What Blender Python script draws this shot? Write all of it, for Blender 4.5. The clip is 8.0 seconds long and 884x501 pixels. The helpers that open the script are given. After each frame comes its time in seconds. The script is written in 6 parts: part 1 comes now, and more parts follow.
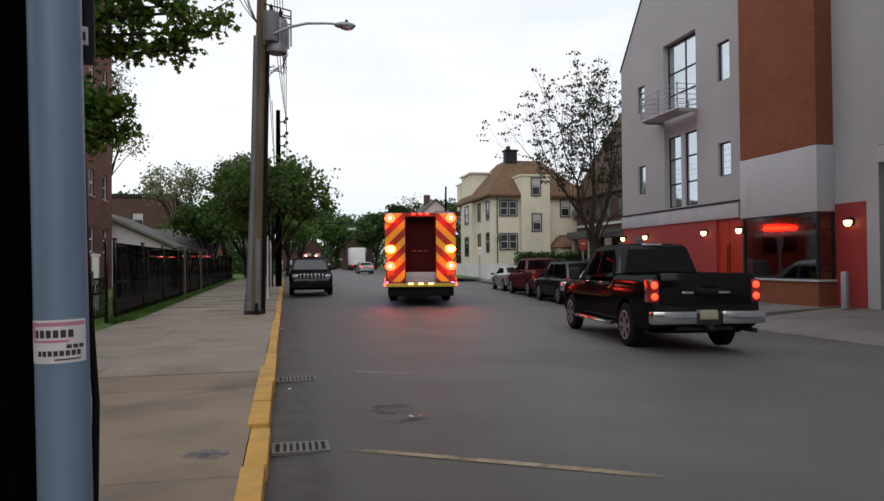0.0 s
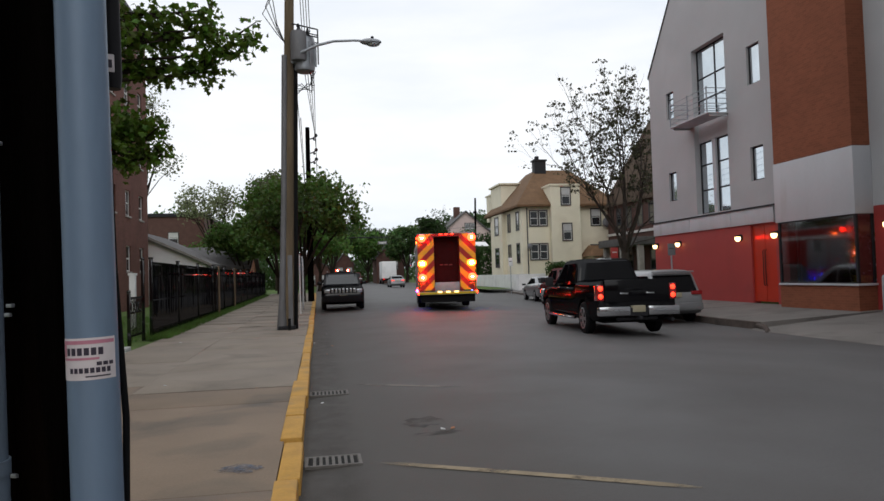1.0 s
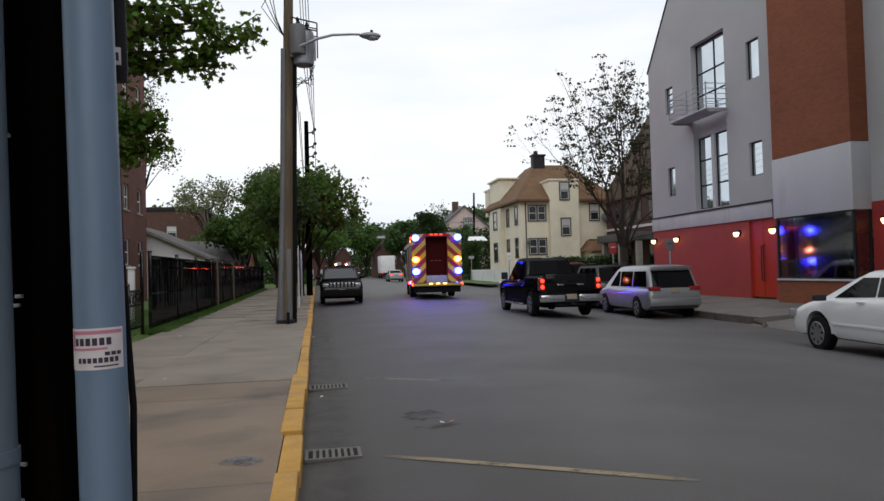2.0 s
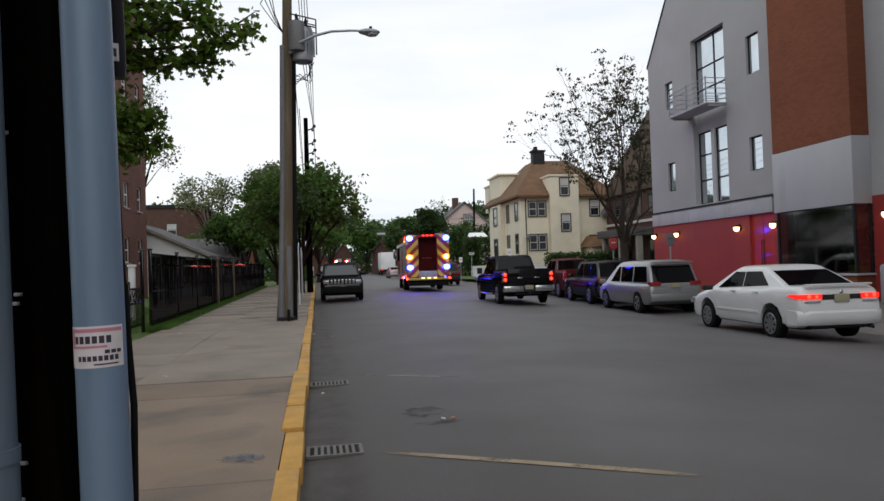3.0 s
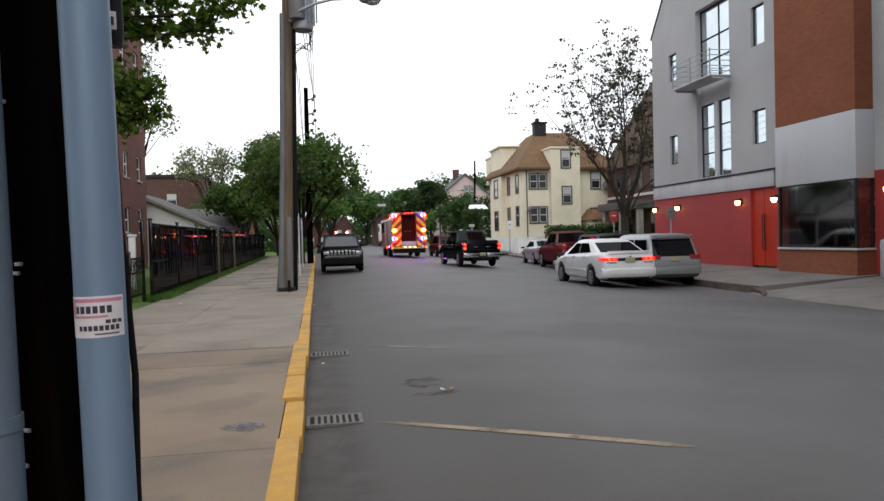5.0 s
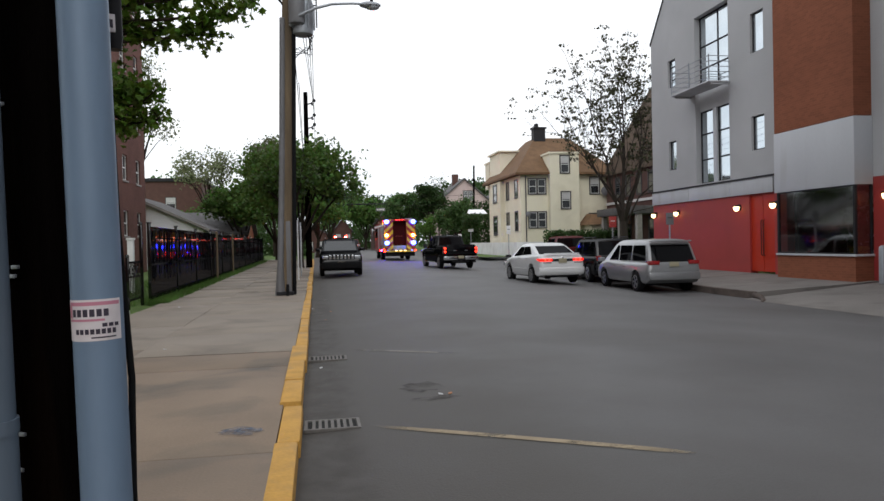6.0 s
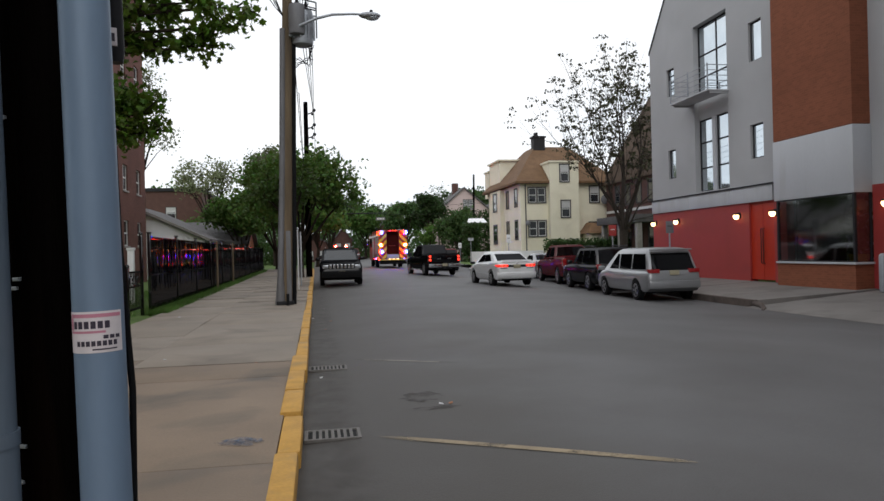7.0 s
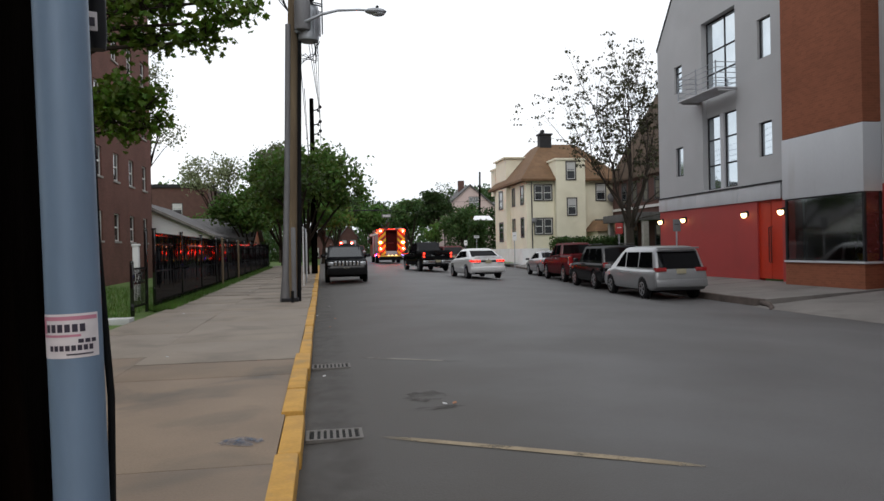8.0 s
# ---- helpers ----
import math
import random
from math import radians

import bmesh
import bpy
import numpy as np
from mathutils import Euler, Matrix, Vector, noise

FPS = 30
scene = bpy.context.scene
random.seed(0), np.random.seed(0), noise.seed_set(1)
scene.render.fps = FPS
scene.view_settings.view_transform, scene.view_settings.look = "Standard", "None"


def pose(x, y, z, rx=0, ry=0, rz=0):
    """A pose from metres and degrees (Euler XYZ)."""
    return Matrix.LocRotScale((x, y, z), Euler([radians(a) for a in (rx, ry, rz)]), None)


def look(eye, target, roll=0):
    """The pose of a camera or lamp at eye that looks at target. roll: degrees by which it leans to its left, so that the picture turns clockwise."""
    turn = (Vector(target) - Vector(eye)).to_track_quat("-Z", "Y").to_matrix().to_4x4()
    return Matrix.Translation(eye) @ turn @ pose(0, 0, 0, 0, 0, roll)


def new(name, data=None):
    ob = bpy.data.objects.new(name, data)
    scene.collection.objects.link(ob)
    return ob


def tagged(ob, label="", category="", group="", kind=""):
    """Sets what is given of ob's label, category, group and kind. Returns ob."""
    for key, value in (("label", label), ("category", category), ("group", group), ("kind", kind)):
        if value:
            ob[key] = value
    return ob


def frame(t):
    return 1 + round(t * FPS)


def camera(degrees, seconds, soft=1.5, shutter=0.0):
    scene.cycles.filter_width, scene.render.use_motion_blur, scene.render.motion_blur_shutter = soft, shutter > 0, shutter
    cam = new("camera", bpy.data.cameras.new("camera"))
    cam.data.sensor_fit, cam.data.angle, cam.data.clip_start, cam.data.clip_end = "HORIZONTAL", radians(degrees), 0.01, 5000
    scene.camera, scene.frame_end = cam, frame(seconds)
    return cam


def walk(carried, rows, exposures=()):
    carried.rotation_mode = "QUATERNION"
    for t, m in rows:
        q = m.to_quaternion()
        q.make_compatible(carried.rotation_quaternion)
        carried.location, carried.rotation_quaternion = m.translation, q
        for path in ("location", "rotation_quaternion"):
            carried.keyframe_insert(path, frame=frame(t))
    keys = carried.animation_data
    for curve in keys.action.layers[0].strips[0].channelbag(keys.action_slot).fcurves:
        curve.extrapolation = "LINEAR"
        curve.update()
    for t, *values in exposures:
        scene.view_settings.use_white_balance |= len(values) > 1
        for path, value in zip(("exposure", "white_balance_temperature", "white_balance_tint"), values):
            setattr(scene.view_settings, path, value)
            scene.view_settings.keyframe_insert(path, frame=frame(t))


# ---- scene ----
cam = camera(64.0, 8.0)
PATH = [
    (0, pose(-0.015, 0.040, 1.656, 90.97, 0.48, -12.48)),
    (0.5, pose(0.004, 0.038, 1.656, 91.60, 1.57, -10.14)),
    (1, pose(0.011, 0.017, 1.655, 92.00, 1.72, -9.95)),
    (2.5, pose(-0.011, 0.002, 1.649, 91.34, 1.48, -10.13)),
    (3, pose(-0.006, 0.013, 1.649, 91.26, 1.84, -10.06)),
    (3.5, pose(-0.004, 0.026, 1.650, 91.13, 1.94, -10.43)),
    (3.8, pose(0.003, 0.013, 1.650, 91.97, 1.00, -9.66)),
    (4, pose(0.001, 0.009, 1.649, 88.37, 1.37, -9.81)),
    (4.5, pose(-0.000, 0.000, 1.650, 87.66, 1.30, -10.25)),
    (5, pose(-0.004, 0.010, 1.651, 88.98, 1.44, -10.04)),
    (6.5, pose(-0.002, 0.015, 1.650, 89.58, 1.18, -10.18)),
    (7, pose(-0.003, 0.008, 1.655, 90.08, 1.39, -10.12)),
    (7.5, pose(0.015, 0.025, 1.654, 90.24, 1.15, -10.67)),
    (8, pose(0.030, 0.110, 1.660, 89.87, 1.14, -9.65)),
]
walk(cam, PATH, [(0.0, 0.0), (3.5, 0.0), (4.0, -0.02), (4.4, 0.52), (5.0, 0.52), (6.5, 0.2), (7.5, 0.16), (8.0, 0.25)])

# ---- world and light: an overcast evening ----
world = bpy.data.worlds.new("sky")
scene.world = world
world.use_nodes = True
wn, wl = world.node_tree.nodes, world.node_tree.links
wn.clear()
sky = wn.new("ShaderNodeTexSky")
sky.sky_type, sky.sun_disc, sky.sun_elevation, sky.sun_rotation = "NISHITA", False, radians(35), radians(188)
tc = wn.new("ShaderNodeTexCoord")
cloud = wn.new("ShaderNodeTexNoise")
cloud.inputs["Scale"].default_value, cloud.inputs["Detail"].default_value = 2.2, 6.0
stretch = wn.new("ShaderNodeMapping")
stretch.inputs["Scale"].default_value = (1.0, 1.0, 4.0)
ramp = wn.new("ShaderNodeValToRGB")
ramp.color_ramp.elements[0].position, ramp.color_ramp.elements[0].color = 0.3, (0.74, 0.80, 0.88, 1)
ramp.color_ramp.elements[1].position, ramp.color_ramp.elements[1].color = 0.62, (0.96, 0.97, 0.985, 1)
dim = wn.new("ShaderNodeMix")
dim.data_type, dim.blend_type = "RGBA", "MIX"
dim.inputs[0].default_value = 0.94
bg = wn.new("ShaderNodeBackground")
bg.inputs["Strength"].default_value = 1.12
low = wn.new("ShaderNodeMix")
low.data_type, low.blend_type = "RGBA", "MULTIPLY"
low.inputs[0].default_value = 1.0
low.inputs[7].default_value = (0.1, 0.1, 0.1, 1)
out = wn.new("ShaderNodeOutputWorld")
wl.new(tc.outputs["Generated"], stretch.inputs["Vector"])
wl.new(stretch.outputs["Vector"], cloud.inputs["Vector"])
wl.new(cloud.outputs["Fac"], ramp.inputs["Fac"])
wl.new(sky.outputs["Color"], low.inputs[6])
wl.new(low.outputs[2], dim.inputs[6])
wl.new(ramp.outputs["Color"], dim.inputs[7])
wl.new(dim.outputs[2], bg.inputs["Color"])
wl.new(bg.outputs["Background"], out.inputs["Surface"])

sun = new("sun", bpy.data.lights.new("sun", "SUN"))
sun.data.energy, sun.data.angle, sun.data.color = 0.5, radians(40), (1.0, 0.96, 0.9)
sun.matrix_world = look((-5, -50, 50), (5, 20, 0))


# ---- materials ----
def mat(name, color, rough=0.6, metal=0.0, vary=0.15, scale=3.0, fine=40.0, bump=0.0, coat=0.0, stain=None, emit=None, strength=0.0, island=0.0, stretch=(1, 1, 1), spec=0.5, courses=None, ior=1.5):
    m = bpy.data.materials.new(name)
    m.use_nodes = True
    n, l = m.node_tree.nodes, m.node_tree.links
    b = n["Principled BSDF"]
    b.inputs["Roughness"].default_value, b.inputs["Metallic"].default_value = rough, metal
    b.inputs["Coat Weight"].default_value = coat
    b.inputs["Specular IOR Level"].default_value, b.inputs["IOR"].default_value = spec, ior
    if coat:
        b.inputs["Coat Roughness"].default_value = 0.06
    c = (*color, 1)
    if emit:
        b.inputs["Base Color"].default_value = c
        b.inputs["Emission Color"].default_value, b.inputs["Emission Strength"].default_value = (*emit, 1), strength
        return m
    t, mp = n.new("ShaderNodeTexCoord"), n.new("ShaderNodeMapping")
    mp.inputs["Scale"].default_value = stretch
    l.new(t.outputs["Object"], mp.inputs["Vector"])
    big, small = n.new("ShaderNodeTexNoise"), n.new("ShaderNodeTexNoise")
    big.inputs["Scale"].default_value, big.inputs["Detail"].default_value = scale, 5
    small.inputs["Scale"].default_value, small.inputs["Detail"].default_value = fine, 3
    l.new(mp.outputs["Vector"], big.inputs["Vector"])
    l.new(mp.outputs["Vector"], small.inputs["Vector"])
    add = n.new("ShaderNodeMath")
    add.operation = "ADD"
    half = n.new("ShaderNodeMath")
    half.operation, half.inputs[1].default_value = "MULTIPLY", 0.5
    l.new(small.outputs["Fac"], half.inputs[0])
    l.new(big.outputs["Fac"], add.inputs[0])
    l.new(half.outputs[0], add.inputs[1])
    r = n.new("ShaderNodeMapRange")
    r.inputs["From Min"].default_value, r.inputs["From Max"].default_value = 0.45, 1.05
    r.inputs["To Min"].default_value, r.inputs["To Max"].default_value = 1 - vary, 1 + vary
    l.new(add.outputs[0], r.inputs["Value"])
    last = r.outputs["Result"]
    if island:
        geo, info = n.new("ShaderNodeNewGeometry"), n.new("ShaderNodeObjectInfo")
        s, k, p = n.new("ShaderNodeMath"), n.new("ShaderNodeMapRange"), n.new("ShaderNodeMath")
        s.operation, p.operation = "ADD", "MULTIPLY"
        l.new(geo.outputs["Random Per Island"], s.inputs[0])
        l.new(info.outputs["Random"], s.inputs[1])
        k.inputs["From Max"].default_value = 2.0
        k.inputs["To Min"].default_value, k.inputs["To Max"].default_value = 1 - island, 1 + island
        l.new(s.outputs[0], k.inputs["Value"])
        l.new(k.outputs["Result"], p.inputs[0])
        l.new(last, p.inputs[1])
        last = p.outputs[0]
    if courses:
        sep, com, sm_, br = n.new("ShaderNodeSeparateXYZ"), n.new("ShaderNodeCombineXYZ"), n.new("ShaderNodeMath"), n.new("ShaderNodeTexBrick")
        l.new(t.outputs["Object"], sep.inputs[0])
        l.new(sep.outputs["X"], sm_.inputs[0])
        l.new(sep.outputs["Y"], sm_.inputs[1])
        l.new(sm_.outputs[0], com.inputs["X"])
        l.new(sep.outputs["Z"], com.inputs["Y"])
        l.new(com.outputs[0], br.inputs["Vector"])
        br.inputs["Scale"].default_value, br.inputs["Brick Width"].default_value, br.inputs["Row Height"].default_value, br.inputs["Mortar Size"].default_value = 1.0, 0.215, 0.075, 0.006
        br.inputs["Color1"].default_value, br.inputs["Color2"].default_value, br.inputs["Mortar"].default_value = (0.9, 0.9, 0.9, 1), (1.1, 1.1, 1.1, 1), (courses, courses, courses, 1)
        pm = n.new("ShaderNodeMath")
        pm.operation = "MULTIPLY"
        l.new(br.outputs["Color"], pm.inputs[0])
        l.new(last, pm.inputs[1])
        last = pm.outputs[0]
    mix = n.new("ShaderNodeVectorMath")
    mix.operation = "SCALE"
    mix.inputs[0].default_value = color
    l.new(last, mix.inputs["Scale"])
    if stain:
        sn, sr, sm = n.new("ShaderNodeTexNoise"), n.new("ShaderNodeMapRange"), n.new("ShaderNodeMix")
        sn.inputs["Scale"].default_value, sn.inputs["Detail"].default_value = stain[1], 8
        sn.inputs["Distortion"].default_value = 0.6
        l.new(mp.outputs["Vector"], sn.inputs["Vector"])
        sr.inputs["From Min"].default_value, sr.inputs["From Max"].default_value = 0.52, 0.72
        sr.inputs["To Max"].default_value = stain[2]
        l.new(sn.outputs["Fac"], sr.inputs["Value"])
        sm.data_type = "RGBA"
        l.new(sr.outputs["Result"], sm.inputs[0])
        l.new(mix.outputs["Vector"], sm.inputs[6])
        sm.inputs[7].default_value = (*stain[0], 1)
        l.new(sm.outputs[2], b.inputs["Base Color"])
    else:
        l.new(mix.outputs["Vector"], b.inputs["Base Color"])
    if bump:
        bp = n.new("ShaderNodeBump")
        bp.inputs["Strength"].default_value, bp.inputs["Distance"].default_value = bump, 0.02
        l.new(add.outputs[0], bp.inputs["Height"])
        l.new(bp.outputs["Normal"], b.inputs["Normal"])
    return m


def paint(name, color, rough=0.35, metal=0.0, coat=0.6, spec=0.4):
    return mat(name, color, rough, metal, vary=0.06, scale=1.5, fine=20, coat=coat, spec=spec)


def asphalt():
    """Worn asphalt; the parking lane along the kerb is stained brown by oil and silt."""
    m = mat("asphalt", (0.092, 0.09, 0.091), 0.66, vary=0.24, scale=0.45, fine=60, bump=0.3, stain=((0.06, 0.056, 0.054), 0.3, 0.8))
    n, l = m.node_tree.nodes, m.node_tree.links
    b = n["Principled BSDF"]
    base = b.inputs["Base Color"].links[0].from_socket
    tc, sep, rough, wide, fall, mul, mix = n.new("ShaderNodeTexCoord"), n.new("ShaderNodeSeparateXYZ"), n.new("ShaderNodeTexNoise"), n.new("ShaderNodeMath"), n.new("ShaderNodeMapRange"), n.new("ShaderNodeMath"), n.new("ShaderNodeMix")
    l.new(tc.outputs["Object"], sep.inputs[0])
    l.new(tc.outputs["Object"], rough.inputs["Vector"])
    rough.inputs["Scale"].default_value, rough.inputs["Detail"].default_value = 0.55, 7
    wide.operation, wide.inputs[1].default_value, wide.inputs[2].default_value = "MULTIPLY_ADD", 4.5, -2.25
    l.new(rough.outputs["Fac"], wide.inputs[0])
    mul.operation = "ADD"
    l.new(sep.outputs["X"], mul.inputs[0])
    l.new(wide.outputs[0], mul.inputs[1])
    fall.interpolation_type = "SMOOTHSTEP"
    fall.inputs["From Min"].default_value, fall.inputs["From Max"].default_value = 0.4, 4.4
    fall.inputs["To Min"].default_value, fall.inputs["To Max"].default_value = 0.9, 0.0
    l.new(mul.outputs[0], fall.inputs["Value"])
    mix.data_type = "RGBA"
    l.new(fall.outputs["Result"], mix.inputs[0])
    l.new(base, mix.inputs[6])
    mix.inputs[7].default_value = (0.043, 0.036, 0.03, 1)
    l.new(mix.outputs[2], b.inputs["Base Color"])
    return m


def worn(name, color, x0, x1, thr=0.45, scale=9.0, most=0.9):
    """Thin paint or dirt worn through in patches, and fading towards its two ends along x."""
    m = mat(name, color, 0.85, vary=0.2, scale=6, fine=50)
    n, l = m.node_tree.nodes, m.node_tree.links
    tc, sep, ns, keep, a, c, p, q, tr, mx = [n.new("ShaderNode" + k) for k in ("TexCoord", "SeparateXYZ", "TexNoise", "MapRange", "MapRange", "MapRange", "Math", "Math", "BsdfTransparent", "MixShader")]
    l.new(tc.outputs["Object"], sep.inputs[0])
    l.new(tc.outputs["Object"], ns.inputs["Vector"])
    ns.inputs["Scale"].default_value, ns.inputs["Detail"].default_value, ns.inputs["Roughness"].default_value = scale, 8, 0.65
    keep.inputs["From Min"].default_value, keep.inputs["From Max"].default_value, keep.inputs["To Max"].default_value = thr - 0.1, thr + 0.14, most
    l.new(ns.outputs["Fac"], keep.inputs["Value"])
    w = (x1 - x0) * 0.3
    for r, e0, e1 in ((a, x0, x0 + w), (c, x1, x1 - w)):
        r.interpolation_type = "SMOOTHSTEP"
        r.inputs["From Min"].default_value, r.inputs["From Max"].default_value = e0, e1
        l.new(sep.outputs["X"], r.inputs["Value"])
    p.operation = q.operation = "MULTIPLY"
    l.new(a.outputs["Result"], p.inputs[0])
    l.new(c.outputs["Result"], p.inputs[1])
    l.new(p.outputs[0], q.inputs[0])
    l.new(keep.outputs["Result"], q.inputs[1])
    l.new(q.outputs[0], mx.inputs[0])
    l.new(tr.outputs[0], mx.inputs[1])
    l.new(n["Principled BSDF"].outputs[0], mx.inputs[2])
    l.new(mx.outputs[0], n["Material Output"].inputs["Surface"])
    return m


def gloss_black(name, share, rough, color=(0.003, 0.003, 0.004)):
    """Dark enamel: a dull coat under an even share of sharp gloss."""
    m = mat(name, color, 0.9, vary=0.3, scale=6, spec=0.0)
    n, l = m.node_tree.nodes, m.node_tree.links
    gl, mx = n.new("ShaderNodeBsdfGlossy"), n.new("ShaderNodeMixShader")
    gl.inputs["Roughness"].default_value, gl.inputs["Color"].default_value = rough, (0.9, 0.9, 0.9, 1)
    mx.inputs[0].default_value = share
    l.new(n["Principled BSDF"].outputs[0], mx.inputs[1])
    l.new(gl.outputs[0], mx.inputs[2])
    l.new(mx.outputs[0], n["Material Output"].inputs["Surface"])
    return m


M_ASPHALT = asphalt()
M_CONCRETE = mat("concrete", (0.19, 0.139, 0.097), 0.74, vary=0.2, scale=0.9, fine=50, bump=0.25, stain=((0.085, 0.073, 0.06), 0.75, 0.95), island=0.26)
M_CONCRETE_GREY = mat("grey_concrete", (0.165, 0.152, 0.142), 0.75, vary=0.18, scale=0.6, fine=50, bump=0.2, stain=((0.11, 0.1, 0.092), 0.8, 0.8), island=0.15)
M_CONCRETE_PALE = mat("pale_concrete", (0.22, 0.182, 0.145), 0.72, vary=0.18, scale=0.7, fine=50, bump=0.2, stain=((0.13, 0.105, 0.084), 0.9, 0.8), island=0.2)
M_KERB = mat("yellow_kerb_paint", (0.5, 0.27, 0.05), 0.75, vary=0.22, scale=4, fine=35, bump=0.3, stain=((0.26, 0.19, 0.1), 2.3, 0.6))
# far kerb: its shadow is put into the dark base colour
M_STONE_SHADED = mat("shaded_kerb_stone", (0.085, 0.065, 0.055), 0.9, vary=0.3, scale=3, bump=0.3, stain=((0.04, 0.03, 0.028), 2, 0.8))
M_STONE = mat("kerb_stone", (0.28, 0.26, 0.24), 0.85, vary=0.2, scale=3, bump=0.2)
M_GRASS = mat("grass", (0.075, 0.135, 0.018), 0.9, vary=0.5, scale=1.2, fine=25, bump=0.6)
M_STUCCO = mat("grey_stucco", (0.445, 0.445, 0.455), 0.85, vary=0.07, scale=0.5, fine=60, bump=0.12, stain=((0.38, 0.38, 0.39), 0.3, 0.5))
M_PANEL = mat("pale_grey_panel", (0.5, 0.51, 0.535), 0.5, vary=0.07, scale=1.0, bump=0.03, stain=((0.30, 0.28, 0.25), 0.8, 0.5), stretch=(1, 1, 0.15))
M_RED = mat("red_wall_paint", (0.36, 0.039, 0.035), 0.6, vary=0.1, scale=0.7, bump=0.08, stain=((0.25, 0.035, 0.032), 0.5, 0.5))
M_REDDOOR = mat("red_door_paint", (0.5, 0.032, 0.01), 0.4, vary=0.06, coat=0.3)
M_BRICK = mat("brick", (0.225, 0.08, 0.044), 0.85, vary=0.14, scale=0.6, fine=70, bump=0.06, courses=1.2, spec=0.2)
M_BRICK_DARK = mat("old_brick", (0.125, 0.058, 0.046), 0.9, vary=0.2, scale=0.8, fine=50, bump=0.3, courses=1.3, spec=0.2)
M_DARK = mat("dark_metal", (0.022, 0.022, 0.025), 0.6, 0.0, vary=0.2, spec=0.2)
M_BLACK = mat("black_rubber", (0.01, 0.01, 0.011), 0.8, vary=0.25, scale=8, spec=0.1)
M_FENCE = gloss_black("black_fence_paint", 0.075, 0.05)
M_STEEL = mat("galvanised_steel", (0.34, 0.36, 0.39), 0.5, 0.55, vary=0.14, scale=5, fine=60, stain=((0.25, 0.25, 0.26), 2.0, 0.5))
M_CONDUIT = mat("grey_conduit", (0.175, 0.25, 0.355), 0.5, 0.1, vary=0.1, scale=6, fine=50, stain=((0.11, 0.14, 0.185), 3.0, 0.6), bump=0.03, stretch=(1, 1, 0.2))
M_CHROME = mat("chrome", (0.6, 0.61, 0.63), 0.15, 1.0, vary=0.05)
M_ALLOY = mat("alloy_wheel", (0.3, 0.305, 0.32), 0.35, 0.85, vary=0.1)
M_GLASS = gloss_black("tinted_glass", 0.028, 0.03)
M_WINDOW = mat("window_glass", (0.02, 0.024, 0.028), 0.04, 0.0, vary=0.2, ior=2.0)
M_MIRROR = mat("mirrored_glass", (0.62, 0.68, 0.72), 0.03, 0.85, vary=0.12, scale=0.8)
M_FRAME_W = mat("white_window_frame", (0.62, 0.62, 0.6), 0.6, vary=0.08)
# window frames; on room backings the dark colour stands for unlit shade
M_FRAME_D = mat("dark_frame_and_room_shade", (0.05, 0.045, 0.045), 0.55, vary=0.15)
M_BLIND = mat("window_blind", (0.5, 0.5, 0.5), 0.8, vary=0.1)
M_CREAM = mat("cream_stucco", (0.78, 0.735, 0.58), 0.85, vary=0.06, scale=0.7, bump=0.1, stain=((0.62, 0.57, 0.43), 0.4, 0.5))
M_SHINGLE = mat("brown_shingle", (0.16, 0.09, 0.045), 0.9, vary=0.3, scale=1.5, fine=30, bump=0.5, island=0.25)
M_ROOF = mat("grey_shingle", (0.10, 0.095, 0.095), 0.9, vary=0.3, scale=2, fine=30, bump=0.4)
M_WHITE = mat("white_paint", (0.8, 0.8, 0.81), 0.6, vary=0.08, scale=1.5, stain=((0.5, 0.5, 0.5), 0.7, 0.4))
M_PINK = mat("pink_siding", (0.55, 0.43, 0.41), 0.8, vary=0.1, scale=1)
# pole wood, base colour pushed near black to deepen its shade
M_WOOD_DARK = mat("near_black_wood", (0.0025, 0.002, 0.0018), 0.95, vary=0.6, scale=6, fine=60, bump=0.8, stain=((0.012, 0.006, 0.0035), 4, 0.7), stretch=(1, 1, 0.08), spec=0.0)
M_RISER = mat("dull_riser_steel", (0.17, 0.17, 0.18), 0.65, 0.2, vary=0.2, scale=3, fine=40, stain=((0.1, 0.095, 0.09), 1.5, 0.7), stretch=(1, 1, 0.2))
M_WOOD = mat("weathered_pole_wood", (0.15, 0.11, 0.066), 0.9, vary=0.3, scale=5, fine=60, bump=0.6, stain=((0.075, 0.055, 0.035), 2.5, 0.8), stretch=(1, 1, 0.1))
M_TWIG = mat("grey_twig_bark", (0.055, 0.045, 0.038), 0.95, spec=0.1, vary=0.3, scale=5, fine=40, bump=0.5, stretch=(1, 1, 0.3))
M_BARK = mat("bark", (0.03, 0.023, 0.018), 0.95, spec=0.1, vary=0.4, scale=6, fine=40, bump=0.8, stretch=(1, 1, 0.3))
